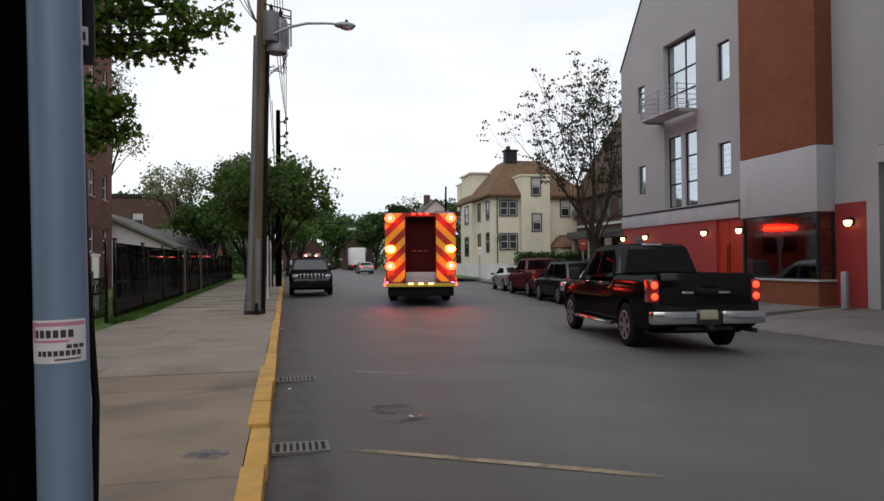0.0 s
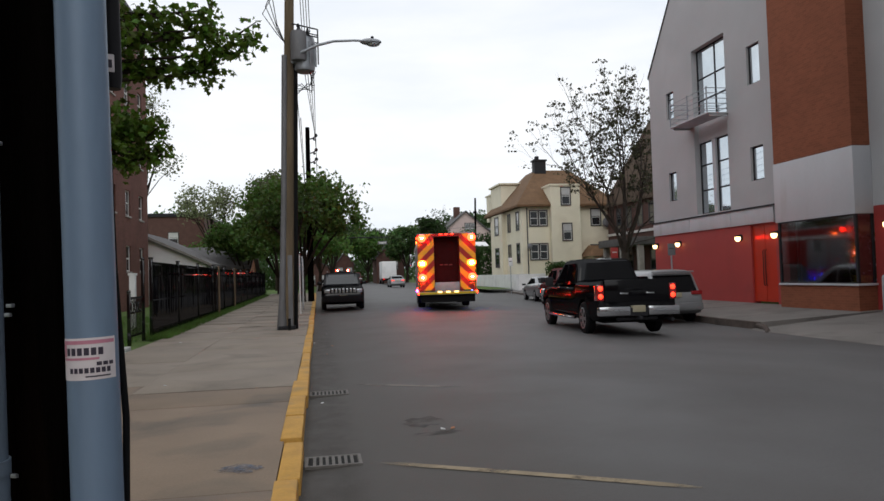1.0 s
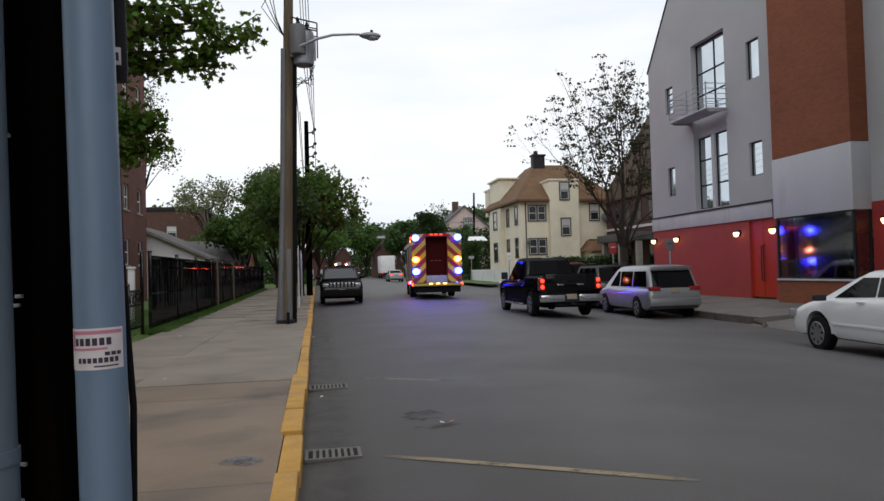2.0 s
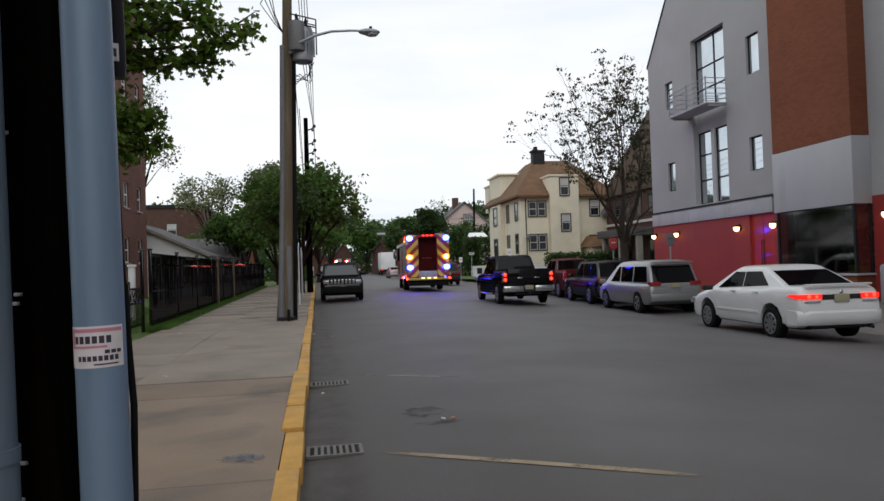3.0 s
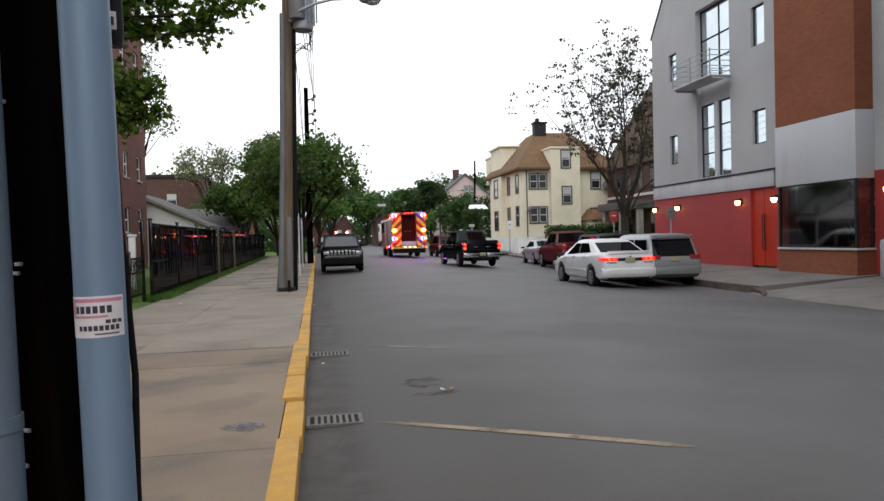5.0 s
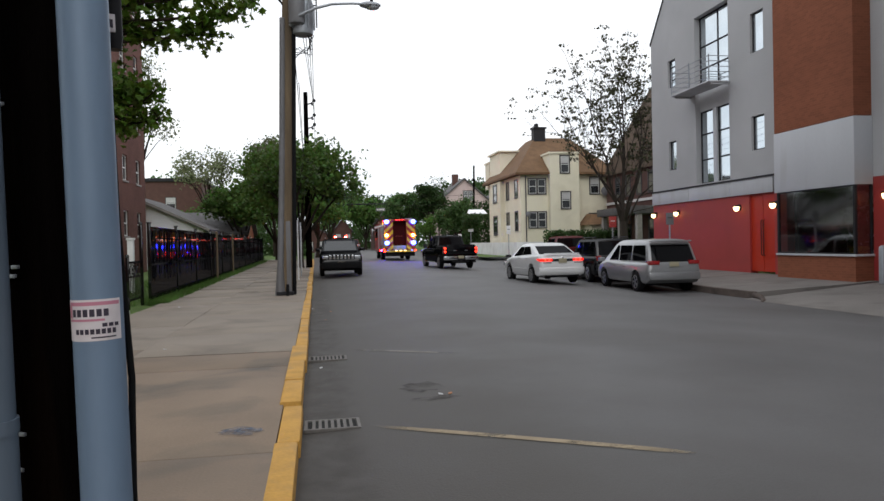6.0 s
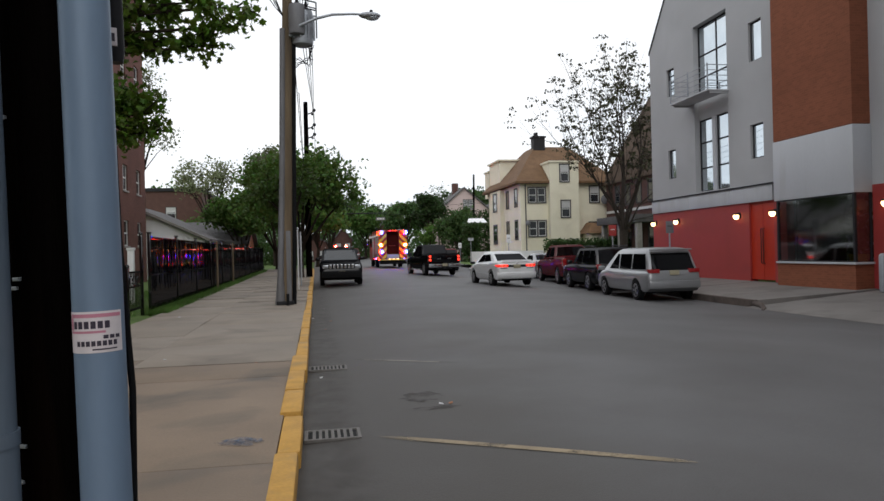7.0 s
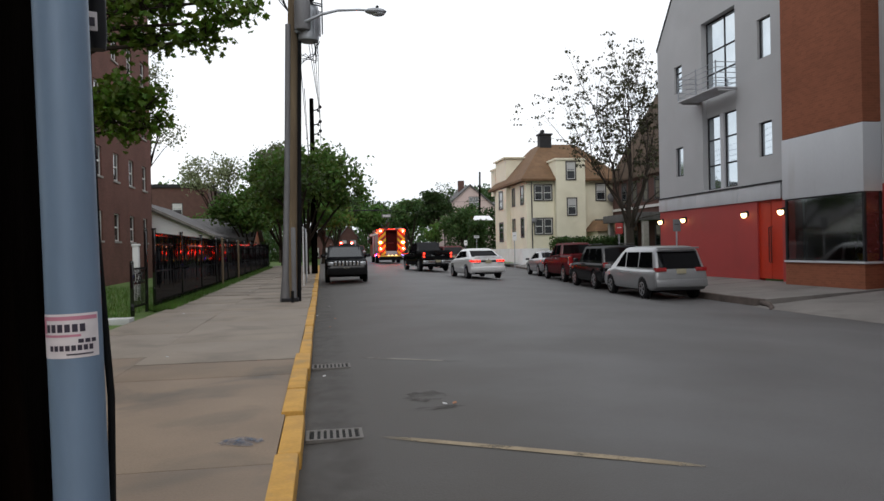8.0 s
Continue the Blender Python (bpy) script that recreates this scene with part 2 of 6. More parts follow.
def leafy(name, color, island=0.55):
    m = mat(name, color, 0.5, vary=0.35, scale=0.9, island=island, spec=0.3)
    n, l = m.node_tree.nodes, m.node_tree.links
    b, o = n["Principled BSDF"], n["Material Output"]
    tr, mx = n.new("ShaderNodeBsdfTranslucent"), n.new("ShaderNodeMixShader")
    mx.inputs[0].default_value = 0.45
    geo, turn, hue = n.new("ShaderNodeNewGeometry"), n.new("ShaderNodeMapRange"), n.new("ShaderNodeHueSaturation")
    turn.inputs["To Min"].default_value, turn.inputs["To Max"].default_value = 0.455, 0.515
    l.new(geo.outputs["Random Per Island"], turn.inputs["Value"])
    l.new(turn.outputs["Result"], hue.inputs["Hue"])
    l.new(b.inputs["Base Color"].links[0].from_socket, hue.inputs["Color"])
    l.new(hue.outputs["Color"], b.inputs["Base Color"])
    l.new(hue.outputs["Color"], tr.inputs["Color"])
    l.new(b.outputs[0], mx.inputs[1])
    l.new(tr.outputs[0], mx.inputs[2])
    l.new(mx.outputs[0], o.inputs["Surface"])
    return m


M_LEAF = leafy("leaf", (0.07, 0.155, 0.03))
M_MAPLE = leafy("maple_leaf", (0.075, 0.15, 0.016), 0.75)
M_LEAF_MID = leafy("mid_green_leaf", (0.058, 0.118, 0.022))
M_LEAF_DARK = leafy("dark_leaf", (0.042, 0.088, 0.024))
M_LEAF_PALE = leafy("pale_spring_leaf", (0.14, 0.165, 0.085))
M_LEAF_BROWN = leafy("young_brown_leaf", (0.075, 0.078, 0.04))
M_LAMP = mat("warm_lamp_glass", (0.8, 0.7, 0.5), 0.3, emit=(1.0, 0.72, 0.33), strength=4.5)
M_TAIL = mat("tail_light_lit", (0.5, 0.02, 0.02), 0.2, emit=(1.0, 0.014, 0.005), strength=1.3)
M_TAILCORE = mat("tail_light_bulb", (0.8, 0.2, 0.1), 0.2, emit=(1.0, 0.02, 0.006), strength=4.0)
M_TAIL_OFF = mat("tail_light_lens", (0.28, 0.012, 0.014), 0.15, vary=0.1, coat=0.8)
M_AMBER_OFF = mat("amber_lens", (0.5, 0.16, 0.02), 0.2, vary=0.1, coat=0.8)
M_HEAD = mat("headlight_lens", (0.45, 0.47, 0.5), 0.08, 0.6, vary=0.1, coat=1.0)
M_PLATE = mat("number_plate", (0.32, 0.29, 0.2), 0.5, vary=0.05)
M_EM_RED = mat("beacon_red", (0.5, 0.02, 0.01), 0.2, emit=(1.0, 0.012, 0.003), strength=50.0)
M_EM_BLUE = mat("beacon_blue", (0.02, 0.02, 0.5), 0.2, emit=(0.01, 0.02, 1.0), strength=110.0)
M_EM_AMBER = mat("beacon_amber", (0.6, 0.3, 0.02), 0.2, emit=(1.0, 0.13, 0.014), strength=15.0)
M_EM_WHITE = mat("beacon_bulb", (0.8, 0.8, 0.8), 0.2, emit=(1.0, 0.8, 0.7), strength=22.0)
M_EM_STEP = mat("step_lamp", (0.8, 0.7, 0.4), 0.2, emit=(1.0, 0.6, 0.2), strength=3.5)
M_FT_RED = paint("fire_engine_red", (0.33, 0.014, 0.012))
M_FT_YELLOW = mat("reflective_yellow", (0.6, 0.42, 0.015), 0.4, vary=0.06)
M_FT_STRIPE = mat("reflective_red", (0.24, 0.012, 0.01), 0.4, vary=0.06)
M_IRON = mat("cast_iron", (0.15, 0.14, 0.13), 0.8, 0.1, vary=0.25, scale=10, bump=0.2)
M_HOLE = mat("drain_pit_shade", (0.006, 0.006, 0.006), 1.0, vary=0.3)


def clear_glass():
    m = bpy.data.materials.new("clear_glass")
    m.use_nodes = True
    n, l = m.node_tree.nodes, m.node_tree.links
    tr, gl, mx = n.new("ShaderNodeBsdfTransparent"), n.new("ShaderNodeBsdfGlossy"), n.new("ShaderNodeMixShader")
    tr.inputs["Color"].default_value = (0.55, 0.6, 0.6, 1)
    gl.inputs["Roughness"].default_value = 0.06
    mx.inputs[0].default_value = 0.24
    l.new(tr.outputs[0], mx.inputs[1])
    l.new(gl.outputs[0], mx.inputs[2])
    l.new(mx.outputs[0], n["Material Output"].inputs["Surface"])
    return m


M_CLEAR = clear_glass()


# ---- mesh helpers ----
class B:
    """Collects solids in one bmesh."""

    def __init__(self):
        self.bm = bmesh.new()

    def box(self, x0, x1, y0, y1, z0, z1, bevel=0.0):
        r = bmesh.ops.create_cube(self.bm, size=1.0)
        bmesh.ops.transform(self.bm, matrix=Matrix.LocRotScale(((x0 + x1) / 2, (y0 + y1) / 2, (z0 + z1) / 2), None, (x1 - x0, y1 - y0, z1 - z0)), verts=r["verts"])
        if bevel:
            edges = list({e for v in r["verts"] for e in v.link_edges})
            bmesh.ops.bevel(self.bm, geom=edges, offset=bevel, segments=2, profile=0.6, affect="EDGES")
        return self

    def poly(self, points, thick):
        """A flat polygon given the thickness vector."""
        a = [self.bm.verts.new(p) for p in points]
        b = [self.bm.verts.new(Vector(p) + Vector(thick)) for p in points]
        n = len(a)
        self.bm.faces.new(a)
        self.bm.faces.new(b[::-1])
        for i in range(n):
            self.bm.faces.new((a[i], b[i], b[(i + 1) % n], a[(i + 1) % n]))
        return self

    def tube(self, points, radii, sides=8, caps=True):
        """A round bar along points."""
        points = [Vector(p) for p in points]
        if not hasattr(radii, "__len__"):
            radii = [radii] * len(points)
        rings, prev = [], None
        for i, p in enumerate(points):
            d = (points[min(i + 1, len(points) - 1)] - points[max(i - 1, 0)]).normalized()
            if prev is None:
                s = d.orthogonal().normalized()
            else:
                s = (prev - d * prev.dot(d))
                s = s.normalized() if s.length > 1e-6 else d.orthogonal().normalized()
            prev = s
            u = d.cross(s)
            rings.append([self.bm.verts.new(p + (s * math.cos(2 * math.pi * k / sides) + u * math.sin(2 * math.pi * k / sides)) * radii[i]) for k in range(sides)])
        for a, b in zip(rings, rings[1:]):
            for k in range(sides):
                self.bm.faces.new((a[k], a[(k + 1) % sides], b[(k + 1) % sides], b[k]))
        if caps:
            self.bm.faces.new(rings[0][::-1])
            self.bm.faces.new(rings[-1])
        return self

    def lathe(self, profile, axis="X", sides=28, center=(0, 0, 0)):
        """Turns (along, radius) pairs round an axis."""
        c = Vector(center)
        rings = []
        for h, r in profile:
            ring = []
            for k in range(sides):
                a = 2 * math.pi * k / sides
                p = (h, r * math.cos(a), r * math.sin(a)) if axis == "X" else (r * math.cos(a), h, r * math.sin(a)) if axis == "Y" else (r * math.cos(a), r * math.sin(a), h)
                ring.append(self.bm.verts.new(c + Vector(p)))
            rings.append(ring)
        for a, b in zip(rings, rings[1:]):
            for k in range(sides):
                self.bm.faces.new((a[k], a[(k + 1) % sides], b[(k + 1) % sides], b[k]))
        self.bm.faces.new(rings[0][::-1])
        self.bm.faces.new(rings[-1])
        return self

    def ball(self, center, radius, squash=(1, 1, 1), u=14, v=9):
        r = bmesh.ops.create_uvsphere(self.bm, u_segments=u, v_segments=v, radius=radius)
        bmesh.ops.transform(self.bm, matrix=Matrix.LocRotScale(center, None, squash), verts=r["verts"])
        return self

    def loft(self, rings, close=True):
        made = [[self.bm.verts.new(p) for p in ring] for ring in rings]
        n = len(made[0])
        for a, b in zip(made, made[1:]):
            for k in range(n if close else n - 1):
                self.bm.faces.new((a[k], a[(k + 1) % n], b[(k + 1) % n], b[k]))
        self.bm.faces.new(made[0][::-1])
        self.bm.faces.new(made[-1])
        return self


def mesh_of(name, b, material, smooth=0.6):
    bm = b.bm if isinstance(b, B) else b
    bmesh.ops.recalc_face_normals(bm, faces=bm.faces)
    for f in bm.faces:
        f.smooth = True
    for e in bm.edges:
        if len(e.link_faces) != 2 or e.calc_face_angle(0) > smooth:
            e.smooth = False
    me = bpy.data.meshes.new(name)
    bm.to_mesh(me)
    bm.free()
    me.materials.append(material)
    return me


def part(name, b, material, parent, label="", at=None):
    ob = new(name, mesh_of(name, b, material) if isinstance(b, (B, bmesh.types.BMesh)) else b)
    ob.parent = parent
    if at is not None:
        ob.matrix_basis = at
    if label:
        ob["label"] = label
    return ob


def thing(name, label, category, at=None, group="", kind=""):
    ob = new(name)
    ob.empty_display_size = 0.2
    if at is not None:
        ob.matrix_basis = at
    return tagged(ob, label, category, group, kind)


def solo(name, b, material, label, category, at=None, group="", kind=""):
    ob = new(name, mesh_of(name, b, material) if isinstance(b, (B, bmesh.types.BMesh)) else b)
    if at is not None:
        ob.matrix_basis = at
    return tagged(ob, label, category, group, kind)


def lerp(a, b, t):
    return a + (b - a) * t


def rise(y):
    return 0.006 * max(0.0, min(y, 150.0) - 22.0)


def road_z(x, y):
    half = 4.68 if x < 4.5 else 4.05
    return rise(y) + max(-0.155, 0.11 * (1 - ((x - 4.5) / half) ** 2))


# ---- ground ----
def grid_mesh(xs, ys, zf):
    bm = bmesh.new()
    v = [[bm.verts.new((x, y, zf(x, y))) for x in xs] for y in ys]
    for j in range(len(ys) - 1):
        for i in range(len(xs) - 1):
            bm.faces.new((v[j][i], v[j][i + 1], v[j + 1][i + 1], v[j + 1][i]))
    return bm


def build_ground():
    ys = [-400, -60, -20, 0, 22, 60, 100, 150, 400, 1500]
    solo("ground", grid_mesh([-900, -60, -16, -4.3, 0, 12, 40, 900], ys, lambda x, y: rise(y) - 0.22 + (0.28 if x <= -4.3 or x >= 40 else 0)), M_GRASS, "rough green grass ground beside the street", "ground", kind="structure")
    ys = [-30 + 2.0 * i for i in range(27)] + [26 + 6.0 * i for i in range(22)] + [170, 220, 300]
    solo("road", grid_mesh([-0.2] + [0.6 * i for i in range(1, 20)] + [12.12, 17.0], ys, road_z), M_ASPHALT, "worn grey asphalt street with patches and stains", "road", kind="structure")


build_ground()


# ---- grey building with a brick bay ----
XF = 16.5


def wall_with_holes(b, x0, x1, ys, zs, holes):
    """A wall across y and z from x0 to x1 in one piece, with holes (y0, y1, z0, z1) through it."""
    ys = sorted(set([*ys, *[h[0] for h in holes], *[h[1] for h in holes]]))
    zs = sorted(set([*zs, *[h[2] for h in holes], *[h[3] for h in holes]]))
    made = {}
    def vert(side, i, j):
        if (side, i, j) not in made:
            made[side, i, j] = b.bm.verts.new(((x0, x1)[side], ys[i], zs[j]))
        return made[side, i, j]
    def solid(i, j):
        if not (0 <= i < len(ys) - 1 and 0 <= j < len(zs) - 1):
            return False
        cy, cz = (ys[i] + ys[i + 1]) / 2, (zs[j] + zs[j + 1]) / 2
        return not any(h[0] < cy < h[1] and h[2] < cz < h[3] for h in holes)
    for i in range(len(ys) - 1):
        for j in range(len(zs) - 1):
            if not solid(i, j):
                continue
            for side in (0, 1):
                b.bm.faces.new([vert(side, *c) for c in ((i, j), (i + 1, j), (i + 1, j + 1), (i, j + 1))])
            for di, dj, c0, c1 in ((-1, 0, (i, j), (i, j + 1)), (1, 0, (i + 1, j), (i + 1, j + 1)), (0, -1, (i, j), (i + 1, j)), (0, 1, (i, j + 1), (i + 1, j + 1))):
                if not solid(i + di, j + dj):
                    b.bm.faces.new((vert(0, *c0), vert(0, *c1), vert(1, *c1), vert(1, *c0)))
    return b


def window_in(parent, y0, y1, z0, z1, x, bars_y=(), bars_z=(), frame_mat=M_DARK, name="window", w=0.05):
    """A window set in a wall that faces -x: frame, bars and pane."""
    gy = [y0, *[v for y in bars_y for v in (y - w / 2, y + w / 2)], y1]
    gz = [z0, *[v for z in bars_z for v in (z - w / 2, z + w / 2)], z1]
    gy[0], gy[-1], gz[0], gz[-1] = y0 + w, y1 - w, z0 + w, z1 - w
    holes = [(ya, yb, za, zb) for ya, yb in zip(gy[::2], gy[1::2]) for za, zb in zip(gz[::2], gz[1::2])]
    b = wall_with_holes(B(), x, x + 0.06, [y0, y1], [z0, z1], holes)
    f = part(name, b, frame_mat, parent)
    part("pane", B().box(x + 0.025, x + 0.035, y0 + w, y1 - w, z0 + w, z1 - w), M_MIRROR, f, "reflecting window glass")
    return f


def build_grey_building():
    g = thing("grey_building", "grey stucco building with red ground floor and brick bay", "building")
    holes = [(30.3, 31.0, 8.66, 9.92), (30.3, 31.0, 4.8, 6.14), (23.8, 24.6, 4.9, 6.2), (23.8, 24.6, 8.6, 10.1), (26.05, 28.6, 3.96, 11.2)]
    b = B()
    wall_with_holes(b, XF, XF + 0.35, [18.65, 32.65], [3.87, 11.2], holes)
    top = 11.2
    apex_y = 22.5
    b.poly([(XF, 32.65, top), (XF, apex_y, top + (32.65 - apex_y) * 1.27), (XF, 12.3, top), ], (0.35, 0, 0))
    part("upper_wall", b, M_STUCCO, g, "grey stucco upper wall with recessed windows")
    b = B()
    b.box(XF + 0.35, XF + 16, 32.3, 32.65, 0.0, 11.2).box(XF + 15.65, XF + 16, 4, 32.3, 0.0, 11.2)
    part("side_wall", b, M_STUCCO, g)
    b = B()
    b.poly([(XF - 0.04, 32.7, top - 0.1), (XF - 0.04, apex_y, top + 12.9), (XF - 0.04, apex_y, top + 13.0), (XF - 0.04, 32.7, top + 0.02)], (16.2, 0, 0))
    b.poly([(XF - 0.04, 12.2, top - 0.1), (XF - 0.04, apex_y, top + 12.9), (XF - 0.04, apex_y, top + 13.0), (XF - 0.04, 12.2, top + 0.02)], (16.2, 0, 0))
    part("roof", b, M_DARK, g, "dark metal roof edge")
    # windows
    xw = XF + 0.1
    deep = XF + 0.25
    window_in(g, 30.3, 31.0, 8.66, 9.92, xw, bars_z=(9.0, 9.3, 9.6))
    window_in(g, 30.3, 31.0, 4.8, 6.14, xw)
    window_in(g, 23.8, 24.6, 4.9, 6.2, xw)
    window_in(g, 23.8, 24.6, 8.6, 10.1, xw)
    window_in(g, 26.05, 28.6, 7.95, 11.2, deep, bars_y=(27.2,), bars_z=(8.95, 9.9), w=0.06)
    window_in(g, 27.5, 28.6, 3.96, 7.1, deep, bars_z=(5.0, 6.1), w=0.06)
    window_in(g, 26.3, 27.25, 3.96, 7.1, deep, bars_z=(5.0, 6.1), w=0.06)
    part("mullion", B().box(XF + 0.16, XF + 0.348, 27.25, 27.5, 3.96, 7.1), M_PANEL, g)
    part("jamb", B().box(XF + 0.2, XF + 0.348, 26.055, 26.3, 3.96, 7.1), M_STUCCO, g)
    part("spandrel", B().box(XF + 0.2, XF + 0.348, 26.055, 28.595, 7.1, 7.95), M_STUCCO, g, "set back stucco spandrel under the balcony")
    # inside backing, so that the rooms are dark
    part("interior_wall", B().box(XF + 2.2, XF + 2.3, 12.5, 32.2, 0.2, 11.1), M_BLIND, g)
    # balcony
    bal = part("balcony", B().box(XF - 0.95, XF - 0.004, 25.95, 29.0, 7.84, 7.9, 0.01).box(XF - 0.8, XF - 0.004, 26.0, 26.06, 7.76, 7.84).box(XF - 0.8, XF - 0.004, 28.87, 28.93, 7.76, 7.84), M_PANEL, g, "thin steel balcony slab")
    for y in (25.98, 27.5, 28.97):
        part("post", B().box(XF - 0.93, XF - 0.89, y - 0.02, y + 0.02, 7.9, 8.95), M_STEEL, bal)
    for k in range(5):
        z = 8.05 + k * 0.21
        part("rail", B().tube([(XF, 28.97, z), (XF - 0.91, 28.97, z), (XF - 0.91, 25.98, z), (XF, 25.98, z)], 0.016, 6), M_STEEL, bal)
    # pale band in panels, with a drip edge
    for y0, y1 in ((23.3, 26.0), (26.02, 29.2), (29.22, 32.65)):
        part("panel", B().box(XF - 0.06, XF + 0.3, y0, y1, 3.25, 3.84, 0.006), M_PANEL, g, "pale grey band panel")
    part("drip_edge", B().box(XF - 0.10, XF + 0.3, 22.5, 32.68, 3.84, 3.9), M_DARK, g)
    part("red_wall", B().box(XF, XF + 0.35, 24.85, 32.65, 0.1, 3.25), M_RED, g, "red painted ground floor wall")
    d = part("door", B().box(XF + 0.08, XF + 0.14, 23.32, 24.05, 0.3, 3.2).box(XF + 0.08, XF + 0.14, 24.08, 24.8, 0.3, 3.2), M_REDDOOR, g, "tall red double door")
    part("door_frame", B().box(XF, XF + 0.3, 24.8, 24.85, 0.1, 3.25).box(XF, XF + 0.3, 22.6, 23.3, 0.1, 3.25).box(XF + 0.02, XF + 0.3, 23.3, 24.8, 3.2, 3.25), M_RED, g)
    for y in (24.0, 24.13):
        part("handle", B().tube([(XF + 0.08, y, 0.9), (XF + 0.02, y, 0.95), (XF + 0.02, y, 2.2), (XF + 0.08, y, 2.25)], 0.018, 6), M_DARK, d)
    # brick bay
    xb = 15.87
    bay = part("bay", B().box(xb + 0.02, XF + 0.4, 18.67, 22.38, 5.2, 24.0), M_BRICK, g, "tall brick bay")
    part("bay_band", B().box(xb, XF + 0.3, 18.65, 22.4, 3.13, 5.18, 0.01), M_PANEL, g, "streaked pale grey metal band")
    part("plinth", B().box(xb + 0.02, XF + 0.3, 18.67, 22.3, 0.1, 0.96), M_BRICK, g)
    part("sill", B().box(xb - 0.04, XF + 0.3, 18.6, 22.3, 0.965, 1.03, 0.01), M_PANEL, g)
    fr = wall_with_holes(B(), xb + 0.02, xb + 0.1, [18.67, 22.3], [1.03, 3.13], [(18.75, 22.22, 1.07, 3.09)])
    w = part("bay_window", fr, M_DARK, g, "large dark display window")
    part("corner_post", B().box(XF - 0.06, XF, 18.67, 18.75, 1.03, 3.13), M_DARK, w)
    part("pane", B().box(xb + 0.05, xb + 0.065, 18.75, 22.22, 1.07, 3.09), M_CLEAR, w)
    part("pane", B().box(xb + 0.1, XF - 0.06, 18.70, 18.715, 1.03, 3.13), M_CLEAR, w)
    # display room lined in a dark colour that stands for its shade
    part("dark_room_wall", B().box(XF + 0.3, XF + 2.2, 22.4, 22.5, 0.1, 3.2).box(XF + 0.35, XF + 2.2, 18.45, 18.55, 0.1, 3.2).box(XF + 0.3, XF + 2.2, 18.5, 22.4, 3.14, 3.24).box(XF + 0.3, XF + 2.2, 18.5, 22.4, 0.6, 0.7), M_FRAME_D, g)
    # wall beyond the bay, with a garage opening
    part("red_pier", B().box(XF, XF + 0.35, 17.45, 18.65, 0.1, 3.35), M_RED, g)
    b = wall_with_holes(B(), XF + 0.006, XF + 0.35, [4.0, 18.65], [0.1, 14.0], [(12.3, 17.0, 0.1, 4.9), (17.45, 18.65, 0.1, 3.35), (4.0, 12.3, 11.2, 14.0)])
    part("lower_wall", b, M_STUCCO, g)
    part("lintel", B().box(XF - 0.02, XF + 0.3, 12.3, 16.98, 4.4, 4.88), M_PANEL, g)
    part("garage_door", B().box(XF + 0.28, XF + 0.32, 12.3, 17.0, 0.1, 4.4), M_DARK, g)
    return g


grey_building = build_grey_building()


def wall_lamp(y, z, x=XF):
    t = thing("wall_lamp", "lit half-round wall lamp on the red wall", "wall lamp", pose(x, y, z), group="wall lamps on the grey building")
    part("bracket", B().lathe([(-0.12, 0.10), (-0.02, 0.14), (-0.004, 0.14)], "X", 14, (0, 0, 0.06)).box(-0.2, -0.1, -0.13, 0.13, 0.1, 0.16, 0.02), M_DARK, t)
    b = B().ball((-0.14, 0, 0.05), 0.13, (0.85, 1, 1.1), 14, 8)
    bmesh.ops.bisect_plane(b.bm, geom=b.bm.verts[:] + b.bm.edges[:] + b.bm.faces[:], plane_co=(0, 0, 0.09), plane_no=(0, 0, 1), clear_outer=True)
    part("glass", b, M_LAMP, t, "glowing frosted glass bowl")
    return t


for y in (32.4, 30.2, 25.45, 23.2):
    wall_lamp(y, 2.72)
wall_lamp(18.0, 2.72)
b = B().lathe([(0.1, 0.11), (1.12, 0.11), (1.17, 0.09), (1.2, 0.04)], "Z", 16)
solo("bollard", b, M_STEEL, "grey steel bollard beside the garage opening", "bollard", pose(16.0, 17.75, 0.1))


# ---- cream house ----
def house_window(parent, face, u, z0, z1, w, at, depth=0.12, double=False):
    """A sash window on a wall that faces -y (face 'S', at = y) or -x (face 'W', at = x); u: centre along the wall."""
    def bx(b, u0, u1, d0, d1, a0, a1):
        return b.box(u0, u1, at - d1, at - d0, a0, a1) if face == "S" else b.box(at - d1, at - d0, u0, u1, a0, a1)
    b, t = B(), 0.1
    u0, u1 = u - w / 2, u + w / 2
    bx(b, u0 - t, u0, -0.02, 0.05, z0 - t, z1 + t), bx(b, u1, u1 + t, -0.02, 0.05, z0 - t, z1 + t), bx(b, u0, u1, -0.02, 0.05, z1, z1 + t), bx(b, u0, u1, -0.02, 0.07, z0 - t, z0)
    if double:
        bx(b, u - 0.07, u + 0.07, -0.02, 0.05, z0, z1)
    f = part("window", b, M_FRAME_D, parent, "dark framed sash window")
    s = B()
    mid = (z0 + z1) / 2
    for a, c in ([(u0, u - 0.07), (u + 0.07, u1)] if double else [(u0, u1)]):
        bx(s, a, a + 0.05, -0.015, 0.03, z0, z1), bx(s, c - 0.05, c, -0.015, 0.03, z0, z1), bx(s, a + 0.05, c - 0.05, -0.015, 0.03, mid - 0.03, mid + 0.03), bx(s, a + 0.05, c - 0.05, -0.015, 0.03, z0, z0 + 0.05), bx(s, a + 0.05, c - 0.05, -0.015, 0.03, z1 - 0.05, z1)
    part("sash", s, M_FRAME_W if face == "S" else M_FRAME_D, f)
    part("pane", bx(B(), u0, u1, -0.01, 0.008, z0, z1), M_WINDOW, f)
    if face == "S" and not double:
        part("blind", bx(B(), u0 + 0.05, u1 - 0.05, 0.008, 0.012, mid + 0.1, z1 - 0.05), M_BLIND, f)
    return f


